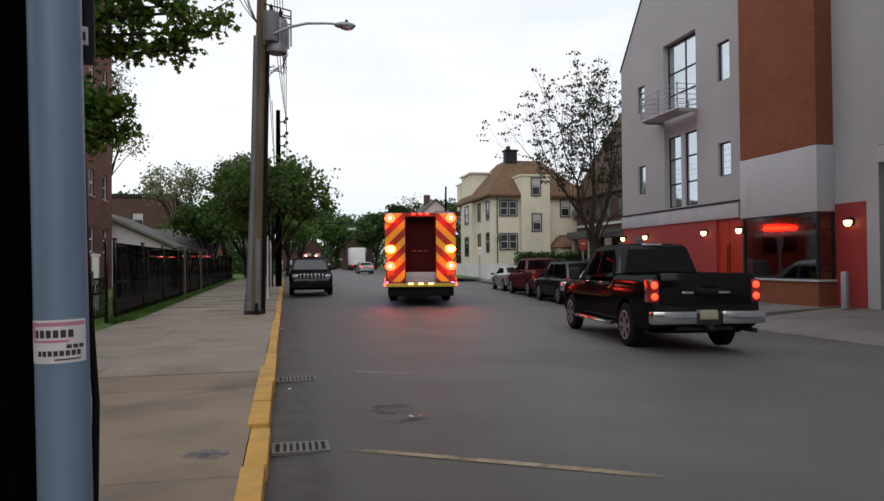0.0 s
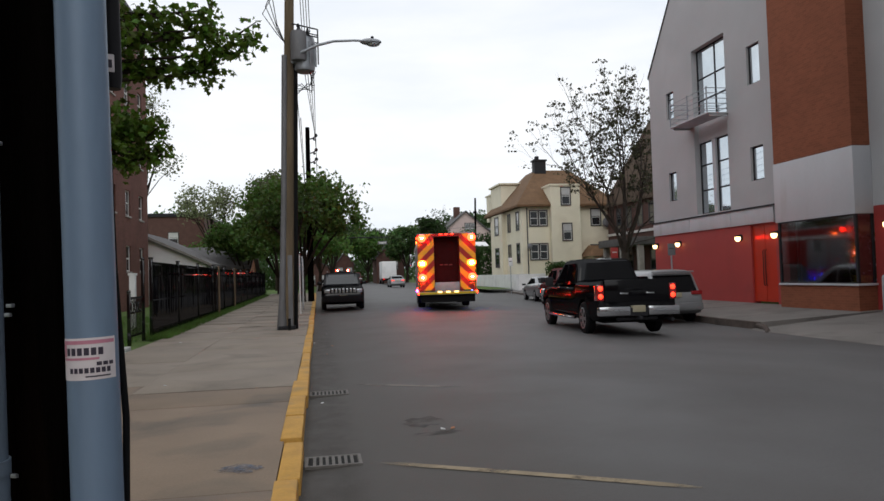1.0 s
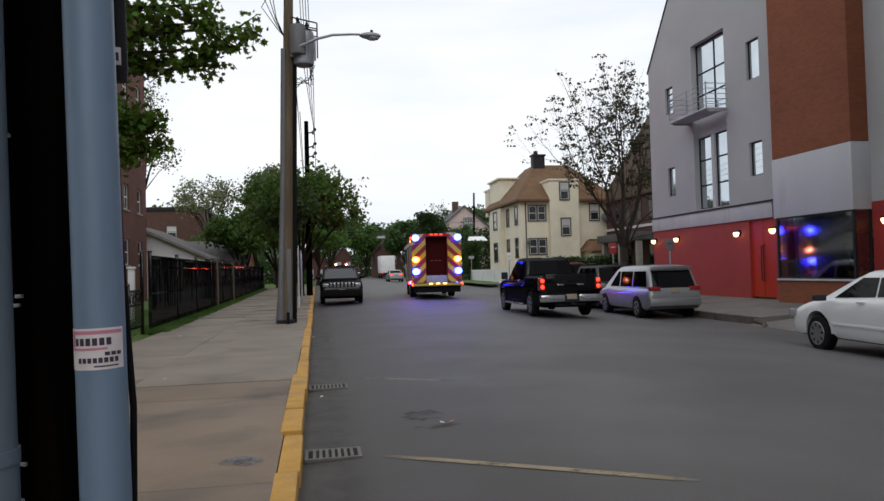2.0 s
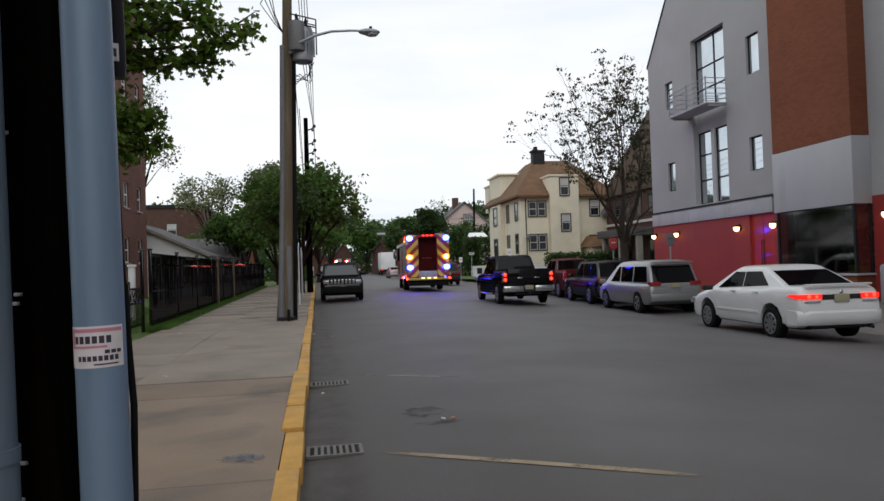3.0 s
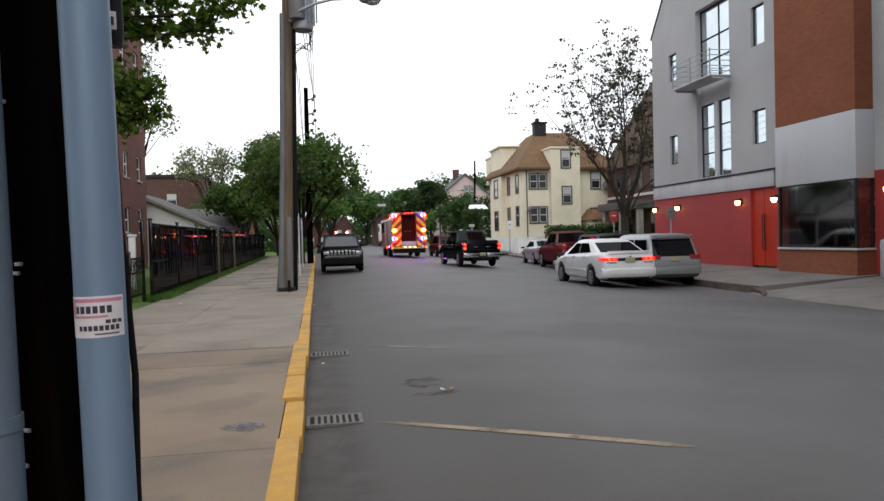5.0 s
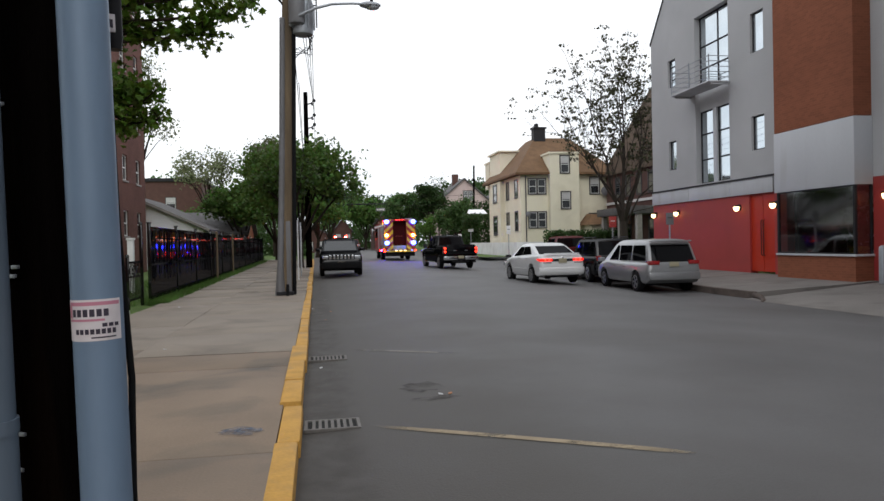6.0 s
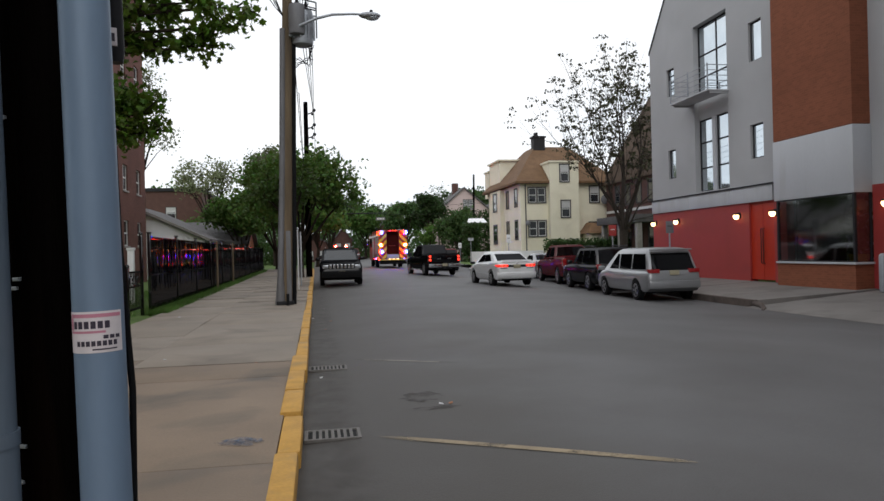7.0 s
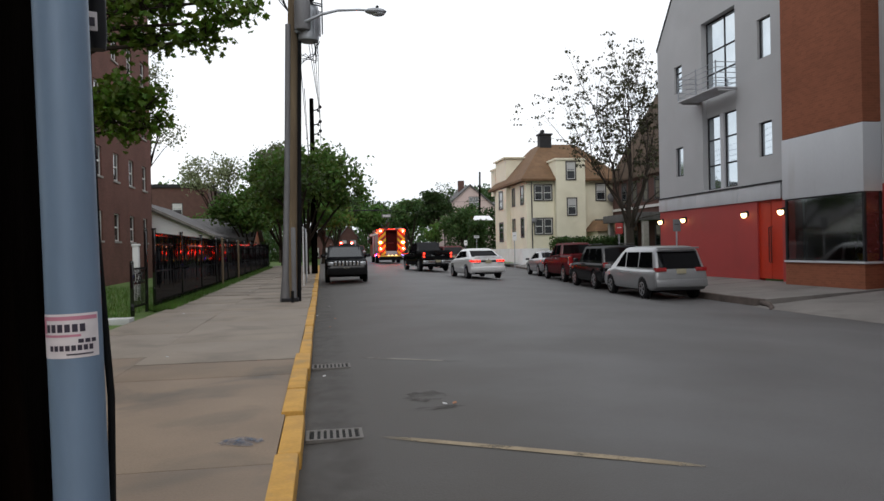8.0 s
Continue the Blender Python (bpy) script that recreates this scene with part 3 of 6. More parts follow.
def hip_roof(b, x0, x1, y0, y1, z, rx0, rx1, ry0, ry1, zr, over=0.7, thick=0.18):
    """A hipped roof with a ridge, eaves over the walls."""
    base = [(x0 - over, y0 - over), (x1 + over, y0 - over), (x1 + over, y1 + over), (x0 - over, y1 + over)]
    rings = [[(x, y, z - thick) for x, y in base], [(x, y, z) for x, y in base], [(rx0, ry0, zr), (rx1, ry0, zr), (rx1, ry1, zr), (rx0, ry1, zr)]]
    return b.loft(rings)


def build_cream_house():
    h = thing("cream_house", "cream stucco house with brown hipped roof and chimney", "house")
    x0, x1, y0, y1 = 17.6, 26.0, 59.3, 70.5
    part("wall", B().box(x0, x1, y0, y1, 0.0, 7.45), M_CREAM, h, "cream stucco wall")
    part("roof", hip_roof(B(), x0, x1, y0, y1, 7.55, 20.3, 23.6, 63.5, 66.5, 11.2, 0.55), M_SHINGLE, h, "brown shingle hipped roof")
    part("tower", B().box(20.1, 22.75, 58.7, 61.5, 0.0, 9.15).box(20.0, 22.85, 58.6, 61.6, 9.15, 9.3), M_CREAM, h, "projecting stair bay rising through the eaves")
    part("chimney", B().box(20.1, 21.2, 63.0, 63.8, 10.2, 12.0).box(20.0, 21.3, 62.9, 63.9, 12.0, 12.15).box(20.3, 20.6, 63.2, 63.6, 12.15, 12.5), M_DARK, h, "blackened brick chimney")
    part("dormer", B().box(17.6, 20.0, 66.0, 70.0, 7.4, 10.2).box(17.4, 20.1, 65.8, 70.2, 10.2, 10.35), M_CREAM, h)
    part("dormer", B().box(17.6, 19.0, 70.2, 72.0, 7.0, 9.6).box(17.5, 19.1, 70.0, 72.2, 9.6, 9.75), M_CREAM, h)
    part("bay", B().box(17.2, 17.62, 64.6, 68.4, 0.0, 7.3), M_CREAM, h)
    for z0, z1 in ((5.75, 7.0), (2.8, 4.1)):
        house_window(h, "S", 19.1, z0, z1, 1.5, y0, double=True)
    house_window(h, "S", 24.4, 5.7, 7.1, 0.8, y0)
    house_window(h, "S", 21.45, 7.5, 8.95, 0.75, 58.7)
    house_window(h, "S", 21.5, 4.4, 5.8, 0.75, 58.7)
    house_window(h, "S", 24.3, 2.7, 3.9, 0.8, y0)
    for y in (60.6, 63.4):
        for z0, z1 in ((5.5, 7.0), (2.6, 4.2)):
            house_window(h, "W", y, z0, z1, 0.8, x0)
    for z0, z1 in ((5.4, 7.0), (2.3, 4.0)):
        house_window(h, "W", 66.5, z0, z1, 1.3, 17.2)
    p = B().box(23.2, 26.2, 57.2, 59.3, 0.0, 2.9)
    part("porch", p, M_CREAM, h)
    part("porch_roof", B().loft([[(22.8, 56.9, 2.9), (26.6, 56.9, 2.9), (26.6, 59.3, 2.9), (22.8, 59.3, 2.9)], [(23.6, 58.2, 3.7), (26.2, 58.2, 3.7), (26.2, 59.3, 3.9), (23.6, 59.3, 3.9)]]), M_SHINGLE, h)
    for y, x in ((59.25, 17.65),):
        part("downpipe", B().tube([(x + 0.4, y - 0.06, 0.1), (x + 0.4, y - 0.06, 7.3)], 0.05, 6), M_FRAME_D, h)
    for x, z, k in ((18.15, 3.95, 0.55), (25.3, 5.9, 1.0)):
        d = B().lathe([(-0.05 * k, 0.05 * k), (0.0, 0.32 * k), (0.06 * k, 0.42 * k), (0.065 * k, 0.43 * k), (0.03 * k, 0.3 * k), (0.0, 0.02)], "Y", 16, (x, 58.9, z))
        d.tube([(x, 58.9, z), (x, 59.1, z - 0.3 * k), (x, 59.29, z - 0.3 * k)], 0.025, 6)
        part("satellite_dish", d, M_RISER, h, "dull grey satellite dish")
    return h


build_cream_house()
solo("white_fence", B().box(16.2, 16.3, 56.0, 74.0, 0.1, 1.55).box(16.3, 18.5, 56.0, 56.1, 0.1, 1.55), M_WHITE, "white solid garden fence before the cream house", "fence")


# ---- poles and wires ----
def build_near_pole():
    lean = Matrix.Translation((-0.5, 1.7, 2.4)) @ pose(0, 0, 0, 0, -1.25, 0) @ Matrix.Translation((0.5, -1.7, -2.4))
    t = thing("near_utility_pole", "near-black wooden utility pole with grey conduit risers", "utility pole", lean)
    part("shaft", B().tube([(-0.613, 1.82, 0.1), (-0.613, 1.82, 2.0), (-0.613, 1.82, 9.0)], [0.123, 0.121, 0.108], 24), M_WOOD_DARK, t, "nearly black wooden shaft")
    c = part("conduit", B().tube([(-0.503, 1.70, 0.1), (-0.503, 1.70, 5.0)], 0.053, 28), M_CONDUIT, t, "smooth blue-grey conduit pipe")
    part("conduit", B().tube([(-0.702, 1.60, 0.1), (-0.702, 1.60, 1.28)], 0.060, 24).tube([(-0.702, 1.60, 1.28), (-0.702, 1.60, 1.31)], 0.063, 24).tube([(-0.702, 1.60, 1.31), (-0.702, 1.60, 5.0)], 0.058, 24), mat("dull_conduit", (0.12, 0.155, 0.2), 0.55, 0.1, vary=0.15, scale=6, fine=50, stretch=(1, 1, 0.2)), t, "dull grey conduit pipe with a coupling")
    part("cable", B().tube([(-0.466, 1.75, 0.1), (-0.459, 1.75, 1.1), (-0.451, 1.75, 1.35), (-0.466, 1.75, 1.7), (-0.474, 1.75, 2.6)], 0.008, 8), M_BLACK, t, "thin black cable")
    part("cable_guard", B().tube([(-0.512, 1.98, 2.17), (-0.512, 1.98, 2.2), (-0.512, 1.98, 5.0)], [0.019, 0.023, 0.023], 14), M_DARK, t, "dark cable guard")
    # paper sticker wrapped round the conduit: white field, pink shape and dark bars
    def patch(a0, a1, z0, z1, r, m, name, parent):
        b = B()
        n = 10
        ring0, ring1 = [], []
        for i in range(n + 1):
            a = radians(lerp(a0, a1, i / n))
            ring0.append((-0.503 + r * math.cos(a), 1.70 + r * math.sin(a), z0))
            ring1.append((-0.503 + r * math.cos(a), 1.70 + r * math.sin(a), z1))
        lo, hi = [b.bm.verts.new(p) for p in ring0], [b.bm.verts.new(p) for p in ring1]
        for i in range(n):
            b.bm.faces.new((lo[i], lo[i + 1], hi[i + 1], hi[i]))
        return part(name, b, m, parent)
    white = mat("sticker_paper", (0.72, 0.66, 0.68), 0.6, vary=0.08, scale=20)
    pink = mat("sticker_pink", (0.55, 0.22, 0.30), 0.6, vary=0.1)
    ink = mat("sticker_ink", (0.04, 0.03, 0.05), 0.6, vary=0.1)
    s = patch(-165, -18, 1.453, 1.543, 0.0538, white, "sticker", c)
    s["label"] = "white paper sticker with dark lettering bars"
    patch(-150, -22, 1.530, 1.538, 0.0542, pink, "bar", c)
    patch(-152, -140, 1.503, 1.533, 0.0542, pink, "bar", c)
    patch(-150, -60, 1.496, 1.501, 0.0542, pink, "bar", c)
    for k in range(6):
        patch(-137 + k * 15, -126 + k * 15, 1.506, 1.522, 0.0543, ink, "bar", c)
    for k in range(3):
        patch(-66 + k * 14, -55 + k * 14, 1.483, 1.491, 0.0543, ink, "bar", c)
    for k in range(8):
        patch(-128 + k * 12, -119 + k * 12, 1.468, 1.479, 0.0543, ink, "bar", c)
    patch(-90, -35, 1.459, 1.462, 0.0543, ink, "bar", c)
    # strap clips on the shaft and a small metal tag
    for z, a in ((1.98, -128), (1.6, -122), (1.62, -118), (1.25, -120), (1.17, -125)):
        p = (-0.613 + 0.123 * math.cos(radians(a)), 1.82 + 0.123 * math.sin(radians(a)), z)
        part("clip", B().box(-0.009, 0.009, -0.004, 0.004, -0.004, 0.004, 0.001), M_STEEL, t, at=pose(*p, 0, 0, a + 90))
    tag = part("tag", B().box(-0.012, 0.012, -0.003, 0.003, -0.022, 0.022, 0.002), white, t, "small pale metal tag", at=pose(-0.486, 1.85, 2.2, 0, 0, 25))
    part("bar", B().box(-0.006, 0.006, -0.0042, -0.0032, -0.012, 0.008), ink, tag)


build_near_pole()


def build_street_pole():
    t = thing("street_light_pole", "weathered wooden utility pole with transformer and street light", "utility pole")
    x, y = -0.93, 22.3
    z = 0.14
    tx = -0.66
    def px(h):
        return lerp(x, tx, (h - z) / 10.6)
    part("shaft", B().tube([(px(z), y, z - 0.1), (px(4), y, 4), (px(8), y, 8), (px(13), y, 13)], [0.185, 0.17, 0.155, 0.13], 18), M_WOOD, t, "weathered brown wooden shaft")
    part("riser", B().tube([(px(z) - 0.17, y - 0.13, z), (px(z) - 0.14, y - 0.14, z + 0.9), (px(4) - 0.13, y - 0.13, 4), (px(8) - 0.12, y - 0.12, 8.6)], [0.16, 0.1, 0.09, 0.085], 14), M_RISER, t, "grey cable riser")
    part("riser", B().box(px(1) + 0.02, px(1) + 0.16, y - 0.24, y - 0.14, z, 2.4, 0.02), M_RISER, t)
    part("guard", B().box(px(1) - 0.3, px(1) + 0.22, y - 0.3, y + 0.24, z, z + 0.12, 0.03), M_DARK, t)
    part("guy_stub", B().tube([(px(z) + 0.07, y - 0.55, z - 0.05), (px(z) + 0.07, y - 0.5, z + 0.35)], 0.045, 8), M_BLACK, t)
    part("cable", B().tube([(px(z) + 0.24, y + 0.05, z), (px(4) + 0.22, y + 0.02, 4), (px(8.5) + 0.2, y + 0.02, 8.6)], 0.07, 8), M_BLACK, t)
    cx = px(8.9) + 0.46
    can = part("transformer", B().lathe([(8.25, 0.24), (8.28, 0.31), (8.36, 0.33), (9.25, 0.33), (9.33, 0.31), (9.36, 0.1)], "Z", 20, (cx, y + 0.05, 0)), M_STEEL, t, "grey cylindrical transformer")
    for k in range(10):
        part("fin", B().box(0.33, 0.39, -0.012, 0.012, 8.45, 9.15), M_STEEL, can, at=pose(cx, y + 0.05, 0, 0, 0, 36 * k + 10))
    for dx in (-0.12, 0.12):
        part("bushing", B().lathe([(9.36, 0.06), (9.42, 0.07), (9.46, 0.04), (9.52, 0.07), (9.58, 0.04), (9.66, 0.02)], "Z", 10, (cx + dx, y, 0)), M_DARK, can)
    can2 = part("transformer", B().lathe([(8.5, 0.18), (8.53, 0.24), (8.6, 0.25), (9.35, 0.25), (9.43, 0.23), (9.46, 0.08)], "Z", 18, (px(8.9) + 0.3, y - 0.22, 0)), M_RISER, t, "smaller dull grey transformer can")
    part("bushing", B().lathe([(9.46, 0.05), (9.52, 0.06), (9.56, 0.035), (9.62, 0.06), (9.7, 0.02)], "Z", 10, (px(8.9) + 0.3, y - 0.22, 0)), M_DARK, can2)
    for z0 in (9.25, 9.5):
        part("rail", B().tube([(px(9) + 0.1, y - 0.25, z0 + 0.06), (cx + 0.42, y - 0.25, z0 - 0.1), (cx + 0.44, y + 0.3, z0 - 0.1), (px(9) + 0.1, y + 0.3, z0 + 0.06)], 0.022, 6), M_DARK, t)
    part("rail", B().tube([(cx + 0.43, y - 0.25, 8.3), (cx + 0.43, y - 0.25, 9.4)], 0.022, 6), M_DARK, t)
    for zb in (8.35, 9.05):
        part("bracket", B().box(px(zb) + 0.1, cx - 0.2, y - 0.08, y + 0.1, zb, zb + 0.1), M_DARK, t)
    arm = part("arm", B().tube([(px(8.5) + 0.1, y - 0.2, 8.48), (cx - 0.1, y - 0.42, 8.72), (cx + 0.4, y - 0.5, 8.94), (cx + 0.9, y - 0.5, 9.08), (cx + 1.5, y - 0.5, 9.12), (cx + 1.75, y - 0.5, 9.12)], [0.055, 0.05, 0.045, 0.04, 0.035, 0.035], 10), M_STEEL, t, "curved steel lamp arm")
    head = B().ball((cx + 2.05, y - 0.5, 9.09), 0.34, (1.0, 0.5, 0.30), 18, 10)
    part("lamp_head", head, M_STEEL, t, "grey cobra street lamp head")
    part("lens", B().ball((cx + 2.12, y - 0.5, 9.03), 0.22, (1.0, 0.6, 0.42), 14, 8), M_HEAD, t)
    part("sensor", B().lathe([(9.17, 0.05), (9.25, 0.05), (9.27, 0.03)], "Z", 10, (cx + 2.1, y - 0.5, 0)), M_DARK, t)
    for k in range(4):
        a = k * 1.7
        part("loop", B().tube([(px(9) - 0.15, y, 12.0 - 0.3 * k), (px(9) - 0.5 - 0.1 * k, y - 0.1 + 0.1 * k, 10.6 - 0.2 * k), (px(9) - 0.35, y, 9.6 - 0.1 * k), (px(9) - 0.12, y - 0.1, 9.0)], 0.014, 6), M_BLACK, t)
    for k in range(5):
        part("loop", B().tube([(px(8) + 0.15, y, 7.95 - 0.17 * k + 0.07 * math.sin(5 * k)), (cx - 0.28 + 0.09 * k, y - 0.2, 7.62 + 0.09 * math.cos(3 * k)), (cx + 0.1 + 0.05 * k, y + 0.1, 7.6 + 0.13 * math.sin(2 * k)), (cx + 0.34 - 0.05 * k, y, 8.15)], 0.013, 6), M_BLACK, t)
    for c in t.children:
        if c.name.startswith(("transformer", "arm", "lamp_head", "lens", "sensor", "bracket")):
            c.location.z -= 0.12
    return cx, y


pole_cx, pole_y = build_street_pole()


def build_far_pole():
    t = thing("far_utility_pole", "dark wooden utility pole with wire brackets", "utility pole")
    x1, y = -0.42, 45.0
    part("shaft", B().tube([(x1, y, 0.1), (x1, y, 5), (x1, y, 11.2)], [0.2, 0.17, 0.13], 14), M_WOOD_DARK, t)
    for z in (10.6, 9.7, 9.1):
        part("bracket", B().tube([(x1, y, z - 0.18), (x1 + 0.34, y, z - 0.08), (x1 + 0.52, y, z + 0.08)], 0.04, 6).ball((x1 + 0.52, y, z + 0.09), 0.11).ball((x1 + 0.4, y, z - 0.15), 0.08), M_DARK, t)


build_far_pole()
for k in range(4):
    z0, z1 = 8.3, 10.5 - 0.5 * k
    pts = [(lerp(pole_cx - 0.02 + 0.1 * k, 0.1, s), lerp(22.3, 45.0, s), lerp(z0, z1, s) - 0.5 * s * (1 - s)) for s in (0, 0.25, 0.5, 0.75, 1)]
    pts += [(lerp(0.1, 0.3, s), lerp(45.0, 85, s), lerp(z1, 8.6 - 0.2 * k, s) - 2.2 * s * (1 - s)) for s in (0.2, 0.4, 0.6, 0.8, 1)]
    solo("wire", B().tube(pts, 0.013, 5), M_BLACK, "thin black overhead wire between the poles", "wire", group="overhead wires")
    pts = [(pole_cx - 0.05 + 0.08 * k, 22.3, 9.4), (pole_cx - 0.08 + 0.08 * k, 21.0, 10.2), (pole_cx - 0.2 + 0.1 * k, 12, 12.5), (pole_cx - 0.3 + 0.12 * k, -5, 12.5)]
    solo("wire", B().tube(pts, 0.012, 5), M_BLACK, "thin black overhead wire above the pavement", "wire", group="overhead wires")
for k in range(2):
    pts = [(-0.5 + 0.1 * k, 22.4, 7.5 - 0.8 * k), (-0.5 + 0.05 * k, 34, 6.2 - 0.5 * k), (-0.45, 44.8, 6.6 - 0.6 * k)]
    solo("wire", B().tube(pts, 0.013, 5), M_BLACK, "slack black cable between the poles", "wire", group="overhead wires")
for z in (6.1, 7.2):
    pts = [(lerp(-0.1, 22, s), lerp(75, 92, s), z + 0.8 * s - 1.5 * s * (1 - s)) for s in (0, 0.25, 0.5, 0.75, 1)]
    solo("wire", B().tube(pts, 0.018, 5), M_BLACK, "thin wire across the street", "wire", group="overhead wires")


# ---- fence, gate and grass strip ----
def build_fence():
    t = thing("black_fence", "glossy black metal picket fence along the pavement", "fence")
    x = -4.6
    ys = [21.0, 24.9, 28.8, 32.7, 36.6, 40.5, 44.4, 48.3, 52.2, 56.1, 60.0, 64.0]
    for y in ys:
        part("post", B().box(x - 0.045, x + 0.045, y - 0.045, y + 0.045, 0.05, 2.36, 0.008).box(x - 0.055, x + 0.055, y - 0.055, y + 0.055, 2.36, 2.4), M_FENCE, t)
    rnd = random.Random(12)
    picket = mesh_of("picket", B().box(-0.012, 0.012, -0.05, 0.05, 0.22, 2.28), M_FENCE)
    count, rest = 0, B()
    for y0, y1 in zip(ys, ys[1:]):
        n = 37
        for k in range(n):
            yy = lerp(y0 + 0.1, y1 - 0.1, k / (n - 1))
            turn = rnd.gauss(-3.7, 1.2)
            if count < 300:
                part("picket", picket, M_FENCE, t, at=pose(x, yy, 0, 0, rnd.gauss(0, 0.25), turn))
            else:
                c, s = math.cos(radians(turn)), math.sin(radians(turn))
                q = [(x + u * c - v * s, yy + u * s + v * c, 0.22) for u, v in ((-0.012, -0.05), (0.012, -0.05), (0.012, 0.05), (-0.012, 0.05))]
                rest.poly(q, (0, 0, 2.06))
            count += 1
        part("backing", B().box(x - 0.03, x - 0.016, y0 + 0.05, y1 - 0.05, 0.25, 2.2), M_FENCE, t)
        for z in (2.2, 1.95, 1.2, 0.35):
            part("rail", B().box(x + 0.012, x + 0.045, y0 + 0.045, y1 - 0.045, z - 0.025, z + 0.025), M_FENCE, t)
    tagged(part("far_pickets", rest, M_FENCE, t), kind="stuff")


build_fence()
for y in (33.9, 40.2):
    solo("fence_pole", B().tube([(-4.48, y, 0.1), (-4.48, y, 2.32)], 0.045, 10).ball((-4.48, y, 2.33), 0.05), M_WOOD, "weathered bare post in front of the black fence", "post", group="bare posts at the fence")
g = thing("gate", "black metal garden gate with curled bars", "gate", pose(-4.6, 18.6, 0.14))
for y in (0.0, 1.45):
    part("post", B().box(-0.04, 0.04, y - 0.04, y + 0.04, 0, 2.15 if y else 1.3, 0.006).ball((0, y, 2.18 if y else 1.33), 0.05), M_FENCE, g)
part("gate_frame", B().box(-0.02, 0.02, 0.05, 1.38, 0.2, 0.25).box(-0.02, 0.02, 0.05, 1.38, 1.15, 1.2).box(-0.02, 0.02, 0.05, 1.38, 0.78, 0.82), M_FENCE, g)
for k in range(9):
    part("bar", B().box(-0.01, 0.01, 0.12 + 0.145 * k, 0.145 + 0.145 * k, 0.2, 1.17), M_FENCE, g)
for k in range(3):
    pts = [(0, 0.35 + 0.35 * k + 0.13 * math.cos(a * 0.5), 0.95 + 0.13 * math.sin(a * 0.5)) for a in range(13)]
    part("curl", B().tube(pts, 0.012, 6), M_FENCE, g)
solo("white_post", B().box(-0.1, 0.1, -0.1, 0.1, 0, 1.9, 0.02).box(-0.13, 0.13, -0.13, 0.13, 1.9, 1.98, 0.02), M_WHITE, "white painted post behind the gate", "post", pose(-6.3, 26.0, 0.06))


def blades(name, boxes, count, h, label):
    """Grass blades joined into one mesh."""
    rnd = np.random.RandomState(5)
    v, f = [], []
    for x0, x1, y0, y1, share in boxes:
        for _ in range(int(count * share)):
            x, y = rnd.uniform(x0, x1), y0 + (y1 - y0) * rnd.rand() ** 1.5
            a, hh = rnd.uniform(0, 6.28), h * rnd.uniform(0.5, 1.3)
            dx, dy = math.cos(a) * 0.012, math.sin(a) * 0.012
            z = 0.1 + rise(y)
            i = len(v)
            v += [(x - dx, y - dy, z), (x + dx, y + dy, z), (x + rnd.uniform(-0.5, 0.5) * h, y + rnd.uniform(-0.5, 0.5) * h, z + hh)]
            f.append((i, i + 1, i + 2))
    me = bpy.data.meshes.new(name)
    me.from_pydata(v, [], f)
    me.materials.append(M_LEAF)
    solo(name, me, M_LEAF, label, "grass", kind="stuff")


solo("gate_step", B().box(-5.7, -4.35, 17.3, 17.75, 0.05, 0.2, 0.02), M_BLIND, "pale stone step at the garden gate", "step")
blades("grass", [(-4.75, -4.05, 20.6, 62, 0.5), (-12, -4.8, 17.5, 34, 0.5)], 16000, 0.16, "ragged green grass along the black fence")


# ---- vehicles ----
def wheel(parent, x, y, r, w, name="wheel", spokes=5, rim=M_ALLOY):
    h = part(name, B().lathe([(-w / 2, r * 0.62), (-w / 2, r * 0.9), (-w * 0.36, r), (w * 0.36, r), (w / 2, r * 0.9), (w / 2, r * 0.62)], "X", 28), M_BLACK, parent, at=pose(x, y, r))
    s = 1 if x > 0 else -1
    b = B()
    ring = [(s * w * 0.49, r * 0.56), (s * w * 0.52, r * 0.66), (s * w * 0.545, r * 0.64), (s * w * 0.53, r * 0.56)]
    b.lathe(ring + ring[:1], "X", 24)
    b.lathe([(s * w * 0.49, r * 0.13), (s * w * 0.545, r * 0.12), (s * w * 0.555, r * 0.06)], "X", 12)
    for k in range(spokes):
        a = 2 * math.pi * k / spokes
        c, n = math.cos(a), math.sin(a)
        q = [(s * w * 0.54, (c * d - n * e) * r, (n * d + c * e) * r) for d, e in ((0.08, -0.08), (0.6, -0.12), (0.6, 0.12), (0.08, 0.08))]
        b.poly(q, (-s * w * 0.05, 0, 0))
    part("rim", b, rim, h, "alloy wheel rim")
    return h


def slab(q, u0, u1, v0, v1, off=0.008, inset=0.02):
    """A thin plate on the quad q (a, b, c, d), from u0, v0 to u1, v1 of it, a little proud of it."""
    a, b, c, d = [Vector(p) for p in q]
    def at(u, v):
        return (a.lerp(b, u)).lerp(d.lerp(c, u), v)
    n = (b - a).cross(d - a).normalized()
    (u0, t0), (u1, t1) = [u if isinstance(u, tuple) else (u, u) for u in (u0, u1)]
    pts = [at(u0, v0), at(u1, v0), at(t1, v1), at(t0, v1)]
    return B().poly([p - n * inset for p in pts], n * (inset + off))


